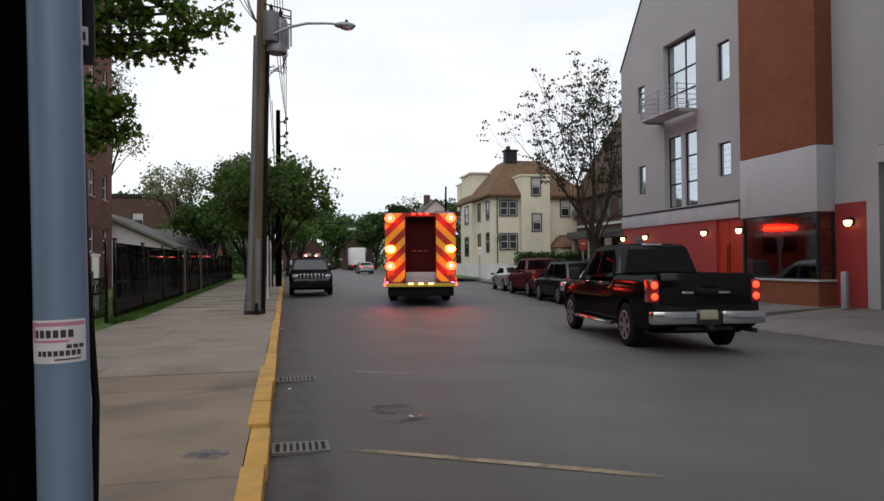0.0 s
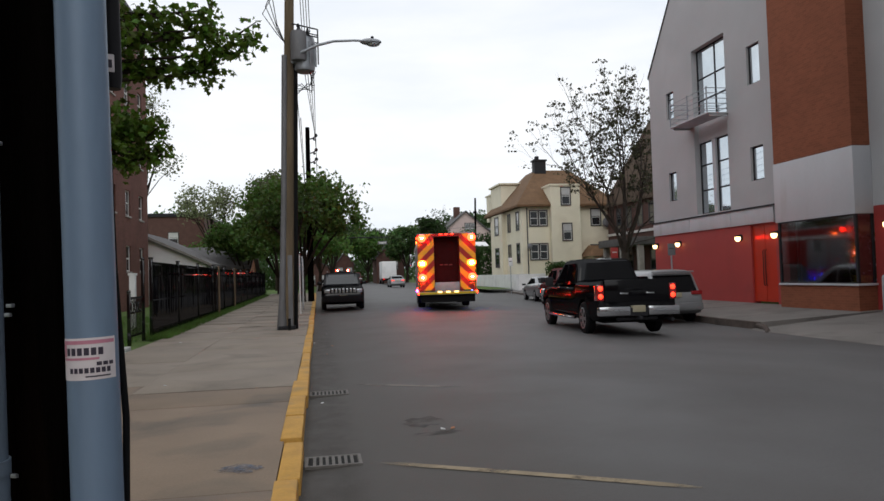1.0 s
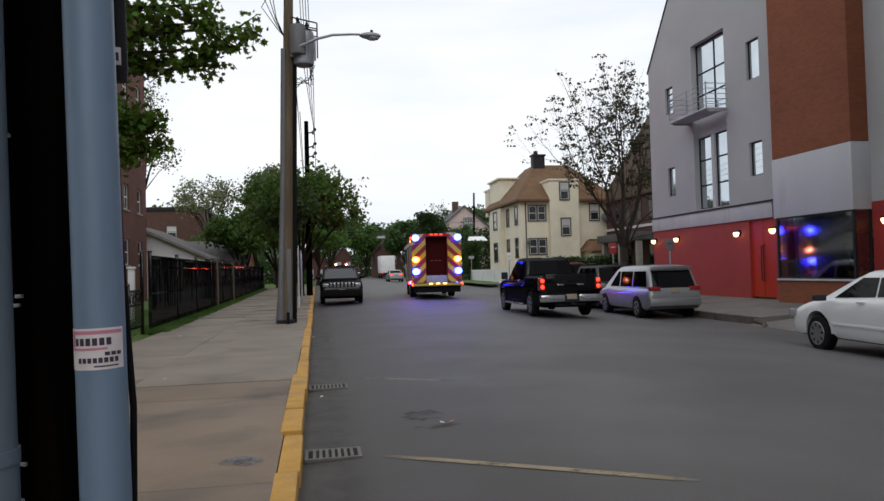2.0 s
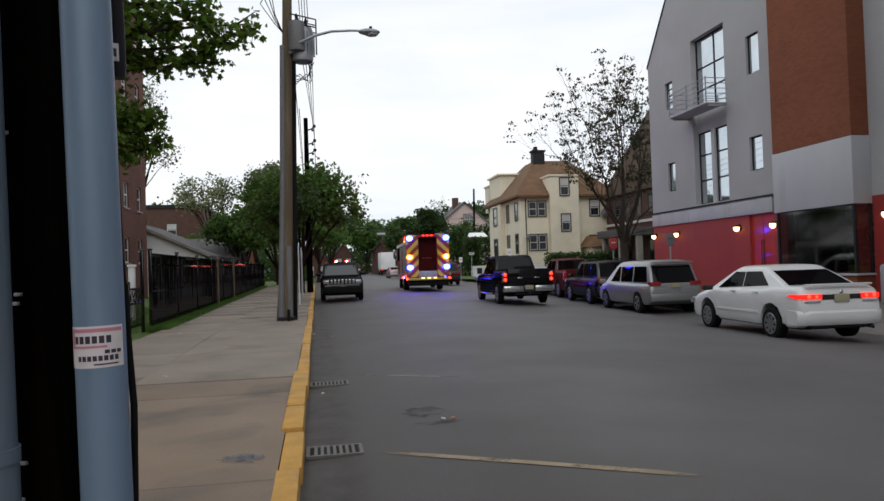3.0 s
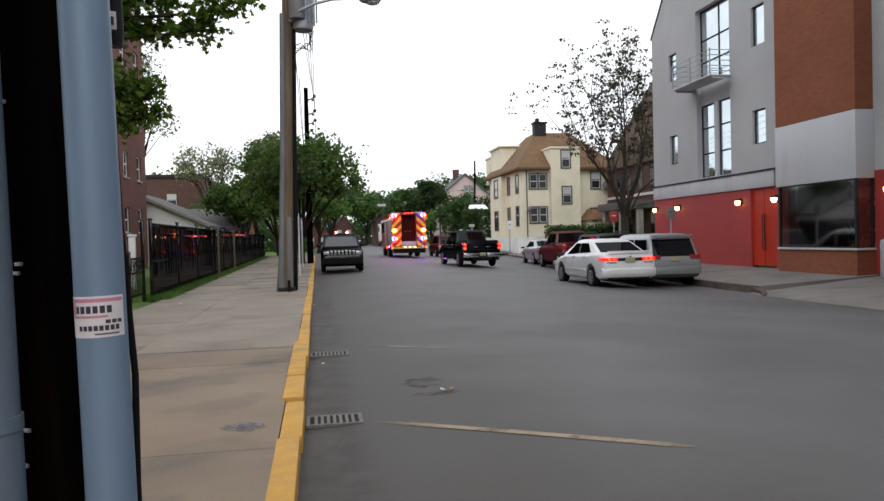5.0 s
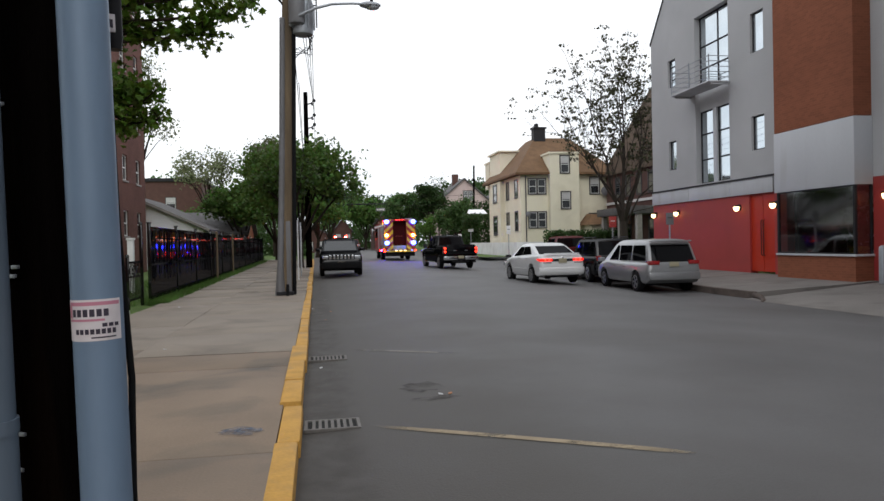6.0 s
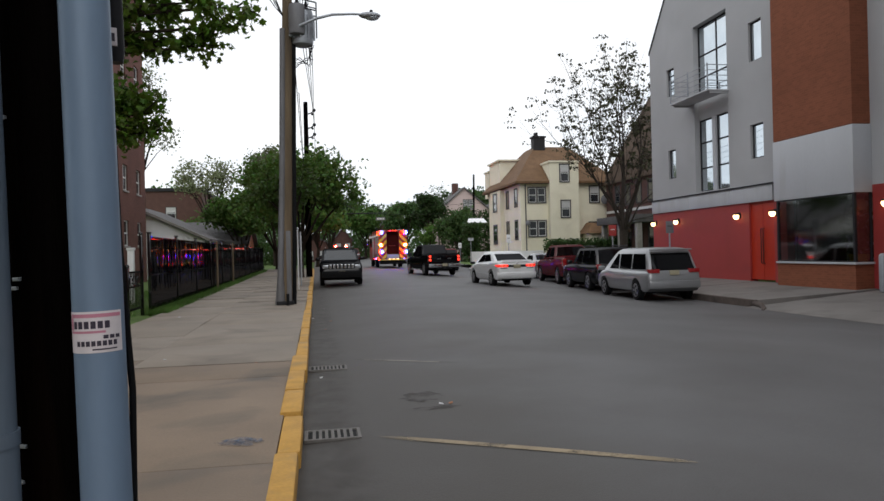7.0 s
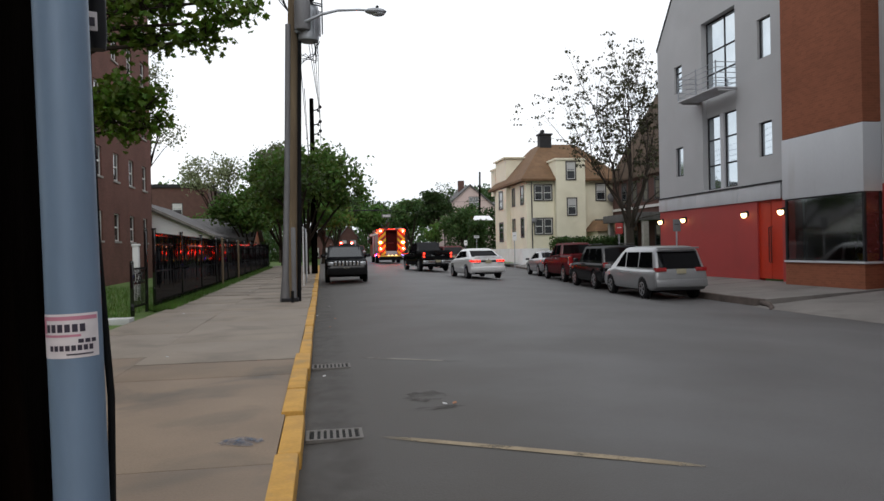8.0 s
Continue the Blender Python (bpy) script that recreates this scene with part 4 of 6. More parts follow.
def curve(x, pts):
    """A smooth curve through points, without overshoot."""
    xs, vs = [q[0] for q in pts], [q[1] for q in pts]
    if x <= xs[0]:
        return vs[0]
    if x >= xs[-1]:
        return vs[-1]
    k = max(i for i in range(len(xs) - 1) if xs[i] <= x)
    d = [(vs[i + 1] - vs[i]) / (xs[i + 1] - xs[i]) for i in range(len(xs) - 1)]
    def slope(i):
        if i == 0 or i == len(xs) - 1:
            return d[0] if i == 0 else d[-1]
        return 0.0 if d[i - 1] * d[i] <= 0 else 2 * d[i - 1] * d[i] / (d[i - 1] + d[i])
    h = xs[k + 1] - xs[k]
    u = (x - xs[k]) / h
    return (2 * u ** 3 - 3 * u ** 2 + 1) * vs[k] + (u ** 3 - 2 * u ** 2 + u) * h * slope(k) + (-2 * u ** 3 + 3 * u ** 2) * vs[k + 1] + (u ** 3 - u ** 2) * h * slope(k + 1)


def car(name, label, category, at, s, group=""):
    """A car whose rear stands at its origin and that faces +y. s: its measures and materials."""
    L, W, clear = s["L"], s["W"], s.get("clear", 0.22)
    w = W / 2
    t = thing(name, label, category, at, group)
    r, axles = s["r"], s["axles"]
    ys = sorted(set([round(L * i / 30, 3) for i in range(31)] + [round(L * q, 3) for q in (0.006, 0.015, 0.025, 0.05, 0.95, 0.975, 0.985, 0.994)] + [round(a + r * 1.16 * math.cos(k * math.pi / 12), 3) for a in axles for k in range(13)]))
    plan = s.get("plan", (0.90, 0.965, 0.99, 1, 0.99, 0.93, 0.80))
    rings = []
    for y in ys:
        zt = curve(y, s["top"])
        hw = w * curve(y, list(zip((0, 0.03 * L, 0.12 * L, 0.5 * L, 0.84 * L, 0.95 * L, L), plan)))
        low = curve(y, [(0, clear + 0.12), (0.06 * L, clear), (0.94 * L, clear), (L, clear + 0.08)])
        zb = low
        for a in axles:
            d = (y - a) / (r * 1.16)
            if abs(d) < 1:
                zb = max(zb, r + r * 1.16 * math.sqrt(1 - d * d))
        zb = min(zb, zt - 0.12)
        h = zt - low
        half = []
        for fx, fz in ((0.80, 0.0), (0.94, 0.02), (0.975, 0.10), (0.99, 0.28), (1.0, 0.48), (0.998, 0.62), (0.985, 0.74), (0.965, 0.86), (0.93, 0.94), (0.86, 0.985), (0.7, 1.0), (0.35, 1.012)):
            half.append((fx * hw, max(low + fz * h, zb + 0.004 * fz)))
        rings.append([(x, y, z) for x, z in half] + [(-x, y, z) for x, z in half[::-1]])
    part("body", B().loft(rings), s["paint"], t)
    part("underbody", B().box(-0.8 * w, 0.8 * w, 0.25, L - 0.3, clear - 0.03, clear + 0.25, 0.05), M_BLACK, t)
    g0, g1, g2, g3, zr = s["cabin"]
    zb0, zb3 = curve(g0, s["top"]) - 0.03, curve(g3, s["top"]) - 0.03
    wb, wr = 0.90 * w, s.get("roof_w", 0.74) * w
    dome = s.get("dome", 0.055)
    def ends(f):
        return lerp(g0, g1, f), lerp(g3, g2, f), lerp(zb0, zr, f), lerp(zb3, zr, f), lerp(wb, wr, f)
    def ring(f, c, shrink=1.0, z=None):
        y0, y3, z0, z3, ww = ends(f)
        ym = (y0 + y3) / 2
        ww, y0, y3 = ww * shrink, lerp(ym, y0, lerp(1, shrink, 0.7)), lerp(ym, y3, lerp(1, shrink, 0.7))
        pts = []
        for cx, cy, a0 in ((ww - c, y0 + c, -90), (ww - c, y3 - c, 0), (-ww + c, y3 - c, 90), (-ww + c, y0 + c, 180)):
            for k in range(5):
                an = radians(a0 + 22.5 * k)
                px, py = cx + c * math.cos(an), cy + c * math.sin(an)
                pts.append((px, py, z if z is not None else lerp(z0, z3, (py - y0) / (y3 - y0))))
        return pts
    rings = [ring(0, 0.1), ring(0.5, 0.1), ring(0.9, 0.1), ring(0.97, 0.13, 0.99), ring(1.0, 0.16, 0.955, zr + 0.3 * dome), ring(1.0, 0.2, 0.86, zr + 0.68 * dome), ring(1.0, 0.2, 0.66, zr + 0.9 * dome), ring(1.0, 0.2, 0.4, zr + dome)]
    part("roof", B().loft(rings), s["paint"], t)
    def square(f):
        y0, y3, z0, z3, ww = ends(f)
        return [(-ww, y0, z0), (ww, y0, z0), (ww, y0, z0), None, (ww, y3, z3), (ww, y3, z3), (-ww, y3, z3), (-ww, y3, z3), None, (-ww, y0, z0)]
    A, Bq = square(0.0), square(0.93)
    gl = s.get("glass", M_GLASS)
    rear = [A[0], A[1], Bq[1], Bq[0]]
    part("rear_window", slab(rear, 0.07, 0.93, 0.1 if not s.get("wagon") else 0.08, 0.96), gl, t, "tinted rear window")
    part("windscreen", slab([A[5], A[6], Bq[6], Bq[5]], 0.06, 0.94, 0.08, 0.97), gl, t)
    def pillar(u, slanted):
        if slanted:
            return (u, u)
        y = lerp(g0, g3, u)
        return tuple((y - lerp(A[2][1], Bq[2][1], v)) / (lerp(A[4][1], Bq[4][1], v) - lerp(A[2][1], Bq[2][1], v)) for v in (0.14, 0.95))
    for k, (u0, u1) in enumerate(s["windows"]):
        e0, e1 = pillar(u0, k == 0), pillar(u1, k == len(s["windows"]) - 1)
        e1 = (e1[0], max(e1[1], e0[1] + 0.06))
        part("side_window", slab([A[2], A[4], Bq[4], Bq[2]], e0, e1, 0.14, 0.95), gl, t)
        part("side_window", slab([A[7], A[9], Bq[9], Bq[7]], (1 - e1[0], 1 - e1[1]), (1 - e0[0], 1 - e0[1]), 0.14, 0.95), gl, t)
    ym = lerp(g3, g2, 0.15)
    for sx in (-1, 1):
        part("mirror", B().box(sx * w - (0.02 if sx > 0 else 0.2), sx * w + (0.2 if sx > 0 else 0.02), ym - 0.26, ym - 0.12, zb3 + 0.02, zb3 + 0.02 + s.get("mirror", 0.16), 0.03), s.get("mirror_paint", s["paint"]), t)
        for y in s.get("handles", ()):
            part("door_handle", B().box(sx * w * 0.985 - 0.02, sx * w * 0.985 + 0.02, y - 0.09, y + 0.09, zb0 - 0.13, zb0 - 0.10, 0.008), s.get("handle", s["paint"]), t)
        if s.get("moulding"):
            z = s["moulding"]
            part("side_moulding", B().box(sx * w - 0.012, sx * w + 0.012, axles[0] + r * 1.35, axles[1] - r * 1.35, z, z + 0.05, 0.008), s["moulding_paint"], t)
        for k, y in enumerate(axles):
            wheel(t, sx * (w - 0.11), y, r, 0.22, spokes=s.get("spokes", 5))
    for y, m, z0, z1 in (s.get("bumpers") or ()):
        part("bumper", B().box(-0.92 * w, 0.92 * w, y - 0.1, y + 0.1, z0, z1, 0.07), m, t)
    for x0, x1, z0, z1, m in s["tail"]:
        for sx in (-1, 1):
            part("tail_light", B().box(min(sx * x0, sx * x1), max(sx * x0, sx * x1), s.get("tail_y", -0.015), 0.22, z0, z1, 0.02), m, t, "red tail light")
    for x, z, rr in s.get("bulbs", ()):
        for sx in (-1, 1):
            part("bulb", B().ball((sx * x, s.get("tail_y", -0.015) - 0.004, z), rr, (1, 0.25, 1), 12, 8), M_TAILCORE, t)
    for x0, x1, z0, z1 in s["head"]:
        for sx in (-1, 1):
            part("headlight", B().box(min(sx * x0, sx * x1), max(sx * x0, sx * x1), L - 0.32, L - s.get("head_back", 0.03), z0, z1, 0.03), M_HEAD, t, "clear headlight")
    px = s.get("plate", 0.8)
    part("number_plate", B().box(-0.155, 0.155, s.get("plate_y", -0.02), 0.15, px, px + 0.15, 0.004), M_PLATE, t, "pale number plate")
    part("front_plate", B().box(-0.155, 0.155, L - 0.1, L + 0.02, s.get("front_plate", 0.5), s.get("front_plate", 0.5) + 0.14, 0.004), M_PLATE, t)
    return t


BLACKP, WHITEP, SILVERP = gloss_black("black_car_paint", 0.032, 0.1), paint("white_car_paint", (0.62, 0.63, 0.64), 0.3), mat("silver_car_paint", (0.25, 0.255, 0.265), 0.35, 0.45, vary=0.05, coat=0.6)
MAROON, DKBLUE = gloss_black("maroon_car_paint", 0.05, 0.15, (0.075, 0.006, 0.008)), gloss_black("dark_car_paint", 0.075, 0.15)

SEDAN = dict(L=4.8, W=1.8, clear=0.27, r=0.338, axles=(1.0, 3.73), top=[(0, 0.66), (0.03, 0.88), (0.10, 1.0), (0.28, 1.07), (0.9, 1.07), (1.4, 1.03), (3.4, 0.98), (4.2, 0.86), (4.65, 0.7), (4.8, 0.5)],
             cabin=(0.55, 1.4, 2.7, 3.85, 1.385), dome=0.085, roof_w=0.76, plan=(0.88, 0.96, 0.99, 1, 0.99, 0.92, 0.76), windows=[(0.17, 0.495), (0.51, 0.87)], paint=WHITEP, handles=(1.55, 2.5), moulding=0.5, moulding_paint=WHITEP,
             tail=[(0.40, 0.785, 0.825, 0.915, M_TAIL)], bulbs=[(0.68, 0.87, 0.04), (0.52, 0.87, 0.034)], tail_y=-0.006, head=[(0.5, 0.85, 0.58, 0.72)], head_back=0.06, bumpers=[], plate=0.765, spokes=8, mirror=0.11, mirror_paint=M_DARK)
VAN = dict(L=5.0, W=1.9, clear=0.3, r=0.345, axles=(0.95, 3.95), top=[(0, 0.7), (0.04, 0.98), (0.12, 1.02), (3.6, 1.02), (4.2, 0.98), (4.75, 0.8), (5.0, 0.55)], cabin=(0.05, 0.38, 3.05, 4.3, 1.64), dome=0.13, roof_w=0.79, wagon=True,
           windows=[(0.05, 0.33), (0.355, 0.6), (0.625, 0.86)], paint=SILVERP, handles=(2.0, 2.9), tail=[(0.5, 0.86, 0.93, 1.06, M_TAIL_OFF)], tail_y=-0.008, head=[(0.5, 0.8, 0.62, 0.8)], bumpers=[(0.03, SILVERP, 0.42, 0.68)], plate=0.86, mirror_paint=SILVERP)
SUV = dict(L=4.85, W=1.93, r=0.38, clear=0.3, axles=(0.95, 3.75), top=[(0, 0.95), (0.05, 1.1), (3.3, 1.1), (4.4, 1.04), (4.75, 0.95), (4.85, 0.75)], cabin=(0.08, 0.4, 2.7, 3.45, 1.74), roof_w=0.8, wagon=True,
           windows=[(0.03, 0.26), (0.29, 0.54), (0.57, 0.84)], paint=DKBLUE, handles=(1.75, 2.65), tail=[(0.68, 0.86, 0.9, 1.1, M_TAIL_OFF)], tail_y=-0.008, head=[(0.5, 0.88, 0.82, 0.98)], bumpers=[(0.02, M_DARK, 0.48, 0.75), (4.8, M_DARK, 0.45, 0.7)], plate=0.85, front_plate=0.56)
PICKUP = dict(L=5.85, W=1.95, r=0.41, clear=0.36, axles=(1.2, 4.85), top=[(0, 1.05), (0.03, 1.36), (2.0, 1.36), (2.05, 1.22), (4.4, 1.2), (5.6, 1.12), (5.8, 0.95), (5.85, 0.7)], plan=(0.97, 0.985, 1, 1, 1, 0.96, 0.86), cabin=(2.02, 2.28, 3.6, 4.5, 1.88), roof_w=0.75,
              windows=[(0.06, 0.42), (0.46, 0.86)], paint=BLACKP, handles=(2.6, 3.5), handle=M_CHROME, tail=[(0.81, 0.975, 0.88, 1.26, M_TAIL_OFF)], bulbs=[(0.89, 1.17, 0.06), (0.89, 0.98, 0.06)], tail_y=-0.02, head=[(0.55, 0.97, 0.86, 1.08)], plate=0.60, plate_y=-0.14, mirror=0.26, mirror_paint=M_DARK, spokes=6)


# parked cars along the far kerb, facing away
def parked(name, label, spec, x, y, rz=0.0, **kw):
    s = dict(spec, **kw)
    return car(name, label, "car", pose(x, y, road_z(x, y + 2) + 0.0, 0, 0, rz), s, group="cars parked along the kerb")


van = parked("minivan", "silver minivan with dark rear window parked at the kerb", VAN, 11.45, 21.3, -3.0)
part("spoiler", B().box(-0.7, 0.7, 0.18, 0.36, 1.66, 1.71, 0.02), SILVERP, van)
suv = parked("dark_suv", "dark green-black sport utility car parked at the kerb", SUV, 11.95, 26.8, -4.0)
for sx in (-1, 1):
    part("roof_rail", B().tube([(sx * 0.68, 0.6, 1.84), (sx * 0.68, 2.5, 1.84)], 0.02, 6), M_DARK, suv)
red = parked("maroon_pickup", "maroon pickup truck parked at the kerb", PICKUP, 12.55, 32.1, -5.0, paint=MAROON, bulbs=())
part("bumper", B().box(-0.95, 0.95, -0.14, 0.04, 0.5, 0.72, 0.03), M_CHROME, red)
parked("silver_sedan", "silver sedan parked at the kerb", SEDAN, 13.25, 38.8, -5.0, paint=SILVERP, tail=[(0.42, 0.86, 0.74, 0.90, M_TAIL_OFF)], bulbs=(), moulding_paint=SILVERP, bumpers=[(0.02, SILVERP, 0.38, 0.62)])
parked("dark_red_car", "dark maroon sport utility car standing at the kerb", SUV, 10.3, 55.0, paint=MAROON)

# the black off-road car at the near kerb faces the camera
jeep = parked("black_offroad_car", "black sport utility car with chrome slotted grille parked at yellow kerb", SUV, 1.17, 38.1, 180.0, paint=BLACKP, roof_w=0.82, top=[(0, 0.95), (0.05, 1.1), (3.0, 1.2), (3.4, 1.19), (4.4, 1.1), (4.75, 0.99), (4.85, 0.75)], cabin=(0.08, 0.4, 2.35, 3.4, 1.72), bumpers=[(4.8, M_BLACK, 0.38, 0.7)], glass=mat("grey_windscreen", (0.012, 0.016, 0.02), 0.05, vary=0.2, ior=1.45), W=2.0, plan=(0.9, 0.965, 0.99, 1, 0.995, 0.96, 0.9))
part("grille", B().box(-0.62, 0.62, 4.72, 4.87, 0.80, 1.02, 0.02), M_BLACK, jeep)
for k in range(7):
    x = -0.51 + 0.17 * k
    part("grille_slot", B().box(x - 0.055, x + 0.055, 4.85, 4.89, 0.81, 1.01, 0.012).box(x - 0.03, x + 0.03, 4.88, 4.895, 0.84, 0.98), M_CHROME, jeep, "chrome grille slot")
for sx in (-1, 1):
    part("roof_rail", B().tube([(sx * 0.68, 0.6, 1.84), (sx * 0.68, 2.5, 1.84)], 0.022, 6), M_STEEL, jeep)

# moving cars
pickup = car("black_pickup", "black crew-cab pickup truck with lit tail lights", "pickup truck", pose(7.7, 12.2, 0.12), PICKUP)
part("tailgate", B().box(-0.79, 0.79, -0.035, 0.03, 0.84, 1.37, 0.015), BLACKP, pickup)
for sx in (-1, 1):
    part("rear_bumper", B().box(min(sx * 0.22, sx * 0.98), max(sx * 0.22, sx * 0.98), -0.17, 0.04, 0.52, 0.74, 0.035), M_CHROME, pickup, "chrome rear bumper end")
    part("running_board", B().tube([(sx * 1.0, 1.8, 0.40), (sx * 1.06, 1.95, 0.40), (sx * 1.06, 4.1, 0.40), (sx * 1.0, 4.25, 0.40)], 0.04, 8), M_CHROME, pickup, "chrome running board")
    part("badge", B().box(sx * 0.32 - 0.1, sx * 0.32 + 0.1, -0.045, -0.03, 1.02, 1.06, 0.008), M_CHROME, pickup)
part("bumper_centre", B().box(-0.22, 0.22, -0.13, 0.04, 0.50, 0.70, 0.02), M_DARK, pickup)
part("hitch", B().box(-0.04, 0.04, -0.25, 0.1, 0.42, 0.5, 0.01).box(-0.5, 0.5, 0.0, 0.1, 0.4, 0.47, 0.02), M_DARK, pickup)
part("exhaust", B().tube([(0.7, 0.5, 0.42), (0.82, -0.12, 0.40)], 0.04, 10), M_DARK, pickup)
part("brake_lamp", B().box(-0.2, 0.2, 2.28, 2.34, 1.89, 1.93, 0.008), M_HEAD, pickup)

sedan = car("white_sedan", "white four-door sedan with lit tail lights", "car", pose(10.0, 12.8, 0.1), SEDAN)
rear = []
for k in range(13):
    u = math.sin(lerp(-math.pi / 2, math.pi / 2, k / 12))
    x, back = 0.89 * u, 0.13 * abs(u) ** 8
    rear.append([(x, back + dy, z) for dy, z in ((0.3, 0.33), (0.02, 0.335), (-0.035, 0.39), (-0.055, 0.48), (-0.05, 0.57), (-0.02, 0.605), (0.3, 0.62))])
part("rear_bumper", B().loft(rear), WHITEP, sedan)
part("valance", B().box(-0.66, 0.66, 0.02, 0.3, 0.28, 0.345, 0.02), M_BLACK, sedan, "black lower valance")
part("garnish", B().box(-0.41, 0.41, -0.002, 0.2, 0.815, 0.905, 0.01), M_DARK, sedan, "dark strip between the tail lights")
part("emblem", B().ball((0, -0.002, 0.95), 0.045, (1, 0.3, 0.8), 10, 6), M_CHROME, sedan)
for sx in (-1, 1):
    lens = B().poly([(sx * 0.775, -0.006, 0.825), (sx * 0.868, 0.10, 0.83), (sx * 0.868, 0.10, 0.912), (sx * 0.775, -0.006, 0.915)], (-sx * 0.03, 0.03, 0))
    part("tail_light", lens.poly([(sx * 0.866, 0.10, 0.83), (sx * 0.897, 0.36, 0.875), (sx * 0.897, 0.36, 0.905), (sx * 0.866, 0.10, 0.912)], (-sx * 0.04, 0, 0)), M_TAIL, sedan, "red tail light")
part("spoiler", B().box(-0.68, 0.68, 0.03, 0.16, 1.07, 1.105, 0.014), WHITEP, sedan)
part("reverse_lens", B().box(0.44, 0.76, -0.008, 0.05, 0.755, 0.795, 0.01).box(-0.76, -0.44, -0.008, 0.05, 0.755, 0.795, 0.01), M_HEAD, sedan)
part("exhaust", B().tube([(0.6, 0.4, 0.3), (0.62, -0.03, 0.28)], 0.03, 8), M_DARK, sedan)

def taller(t, k, but=()):
    """Stretches the meshes of a vehicle's parts upwards, but not its wheels."""
    for c in t.children:
        if c in but:
            c.location.z *= k
        elif not c.name.startswith("wheel"):
            c.data.transform(Matrix.Diagonal((1, 1, k, 1)))


taller(sedan, 1.05)

# ---- fire truck ----
def build_fire_truck():
    t = thing("fire_truck", "red fire truck with yellow chevron rear and flashing lamps", "fire truck", pose(4.7, 24.6, 0.2))
    body = B().box(-1.25, -0.54, 0.02, 5.9, 0.78, 3.05, 0.03).box(0.54, 1.25, 0.02, 5.9, 0.78, 3.05, 0.03).box(-0.54, 0.54, 0.55, 5.9, 0.78, 3.05).box(-0.54, 0.54, 0.02, 0.55, 2.93, 3.05)
    part("body", body, M_FT_RED, t, "red box body with recessed rear bay")
    part("roll_door", B().box(-0.53, 0.53, 0.5, 0.548, 0.95, 2.92), mat("dark_red_door", (0.05, 0.004, 0.004), 0.6, vary=0.25, spec=0.08), t, "dark red rear bay door")
    for k in range(3):
        part("bar", B().box(-0.28 + 0.2 * k, -0.14 + 0.2 * k, 0.494, 0.5, 1.78, 1.83), M_FT_STRIPE, t)
    part("rear_step", B().box(-1.22, 1.22, -0.38, 0.5, 0.62, 0.74, 0.02).box(-0.53, 0.53, 0.1, 0.5, 0.74, 1.1, 0.02), M_STEEL, t, "checker plate tailboard")
    part("step_edge", B().box(-1.2, 1.2, -0.40, -0.375, 0.64, 0.73), M_FT_YELLOW, t, "yellow tailboard edge")
    for k, x in enumerate((-0.35, 0.0, 0.35)):
        part("step_lamp", B().box(x - 0.09, x + 0.09, -0.42, -0.395, 0.70, 0.76, 0.01), M_EM_STEP, t, "warm step lamp")
    part("under_bumper", B().box(-1.15, 1.15, -0.25, 0.3, 0.32, 0.62, 0.03), M_BLACK, t)
    # chevron stripes on the two rear doors
    for sx in (-1, 1):
        x0, x1, z0, z1 = 0.55, 1.245, 0.78, 3.03
        pitch = 0.27
        k = -4
        while True:
            a = z0 - 1.0 + pitch * k
            if a > z1 + 0.2:
                break
            m = M_FT_YELLOW if k % 2 == 0 else M_FT_STRIPE
            # band z from a + s*(x1-x)... rising towards the middle of the truck
            poly = []
            for x, lo in ((x0, True), (x1, True), (x1, False), (x0, False)):
                poly.append([x, a + (x1 - x) * 0.9 + (0 if lo else pitch)])
            # clip to the door
            def clip(pts, keep, cut):
                res = []
                for i in range(len(pts)):
                    p, q = pts[i], pts[(i + 1) % len(pts)]
                    if keep(p):
                        res.append(p)
                    if keep(p) != keep(q):
                        f = (cut - p[1]) / (q[1] - p[1])
                        res.append([lerp(p[0], q[0], f), cut])
                return res
            poly = clip(poly, lambda p: p[1] >= z0, z0)
            poly = clip(poly, lambda p: p[1] <= z1, z1) if poly else poly
            if len(poly) > 2:
                part("chevron_stripe", B().poly([(sx * x, 0.016, z) for x, z in poly], (0, -0.012, 0)), m, t)
            k += 1
    # lamps: turning drums, half red and half blue, at the top and bottom; steady amber between
    drums = []
    for sx in (-1, 1):
        for z in (2.86, 1.30):
            part("lamp_housing", B().lathe([(-0.02, 0.17), (0.03, 0.19), (0.06, 0.19)], "Y", 18, (sx * 1.06, -0.06, z)), M_CHROME, t, "chrome lamp housing")
            d = new("beacon", mesh_of("beacon", B().lathe([(-0.1, 0.09), (-0.09, 0.12), (0.09, 0.12), (0.1, 0.09)], "Z", 18), M_DARK))
            d.parent = t
            d.matrix_basis = pose(sx * 1.06, -0.12, z)
            for side, m, nm in ((-1, M_EM_RED, "red_lens"), (1, M_EM_BLUE, "blue_lens")):
                b = B().ball((0, side * 0.10, 0), 0.18, (1.0, 0.35, 0.85), 16, 10)
                part(nm, b, m, d)
                part("bulb", B().ball((0, side * 0.15, 0), 0.055, (1.0, 0.4, 0.8), 12, 8), M_EM_WHITE, d)
            drums.append(d)
        part("amber_lamp", B().ball((sx * 1.06, -0.02, 1.86), 0.17, (1.1, 0.4, 0.8), 16, 10), M_EM_AMBER, t, "glowing amber lamp")
        part("bulb", B().ball((sx * 1.06, -0.07, 1.86), 0.085, (1.1, 0.4, 0.8), 12, 8), M_EM_WHITE, t)
        part("marker_lamp", B().ball((sx * 1.24, 0.0, 0.70), 0.06), M_EM_RED, t)
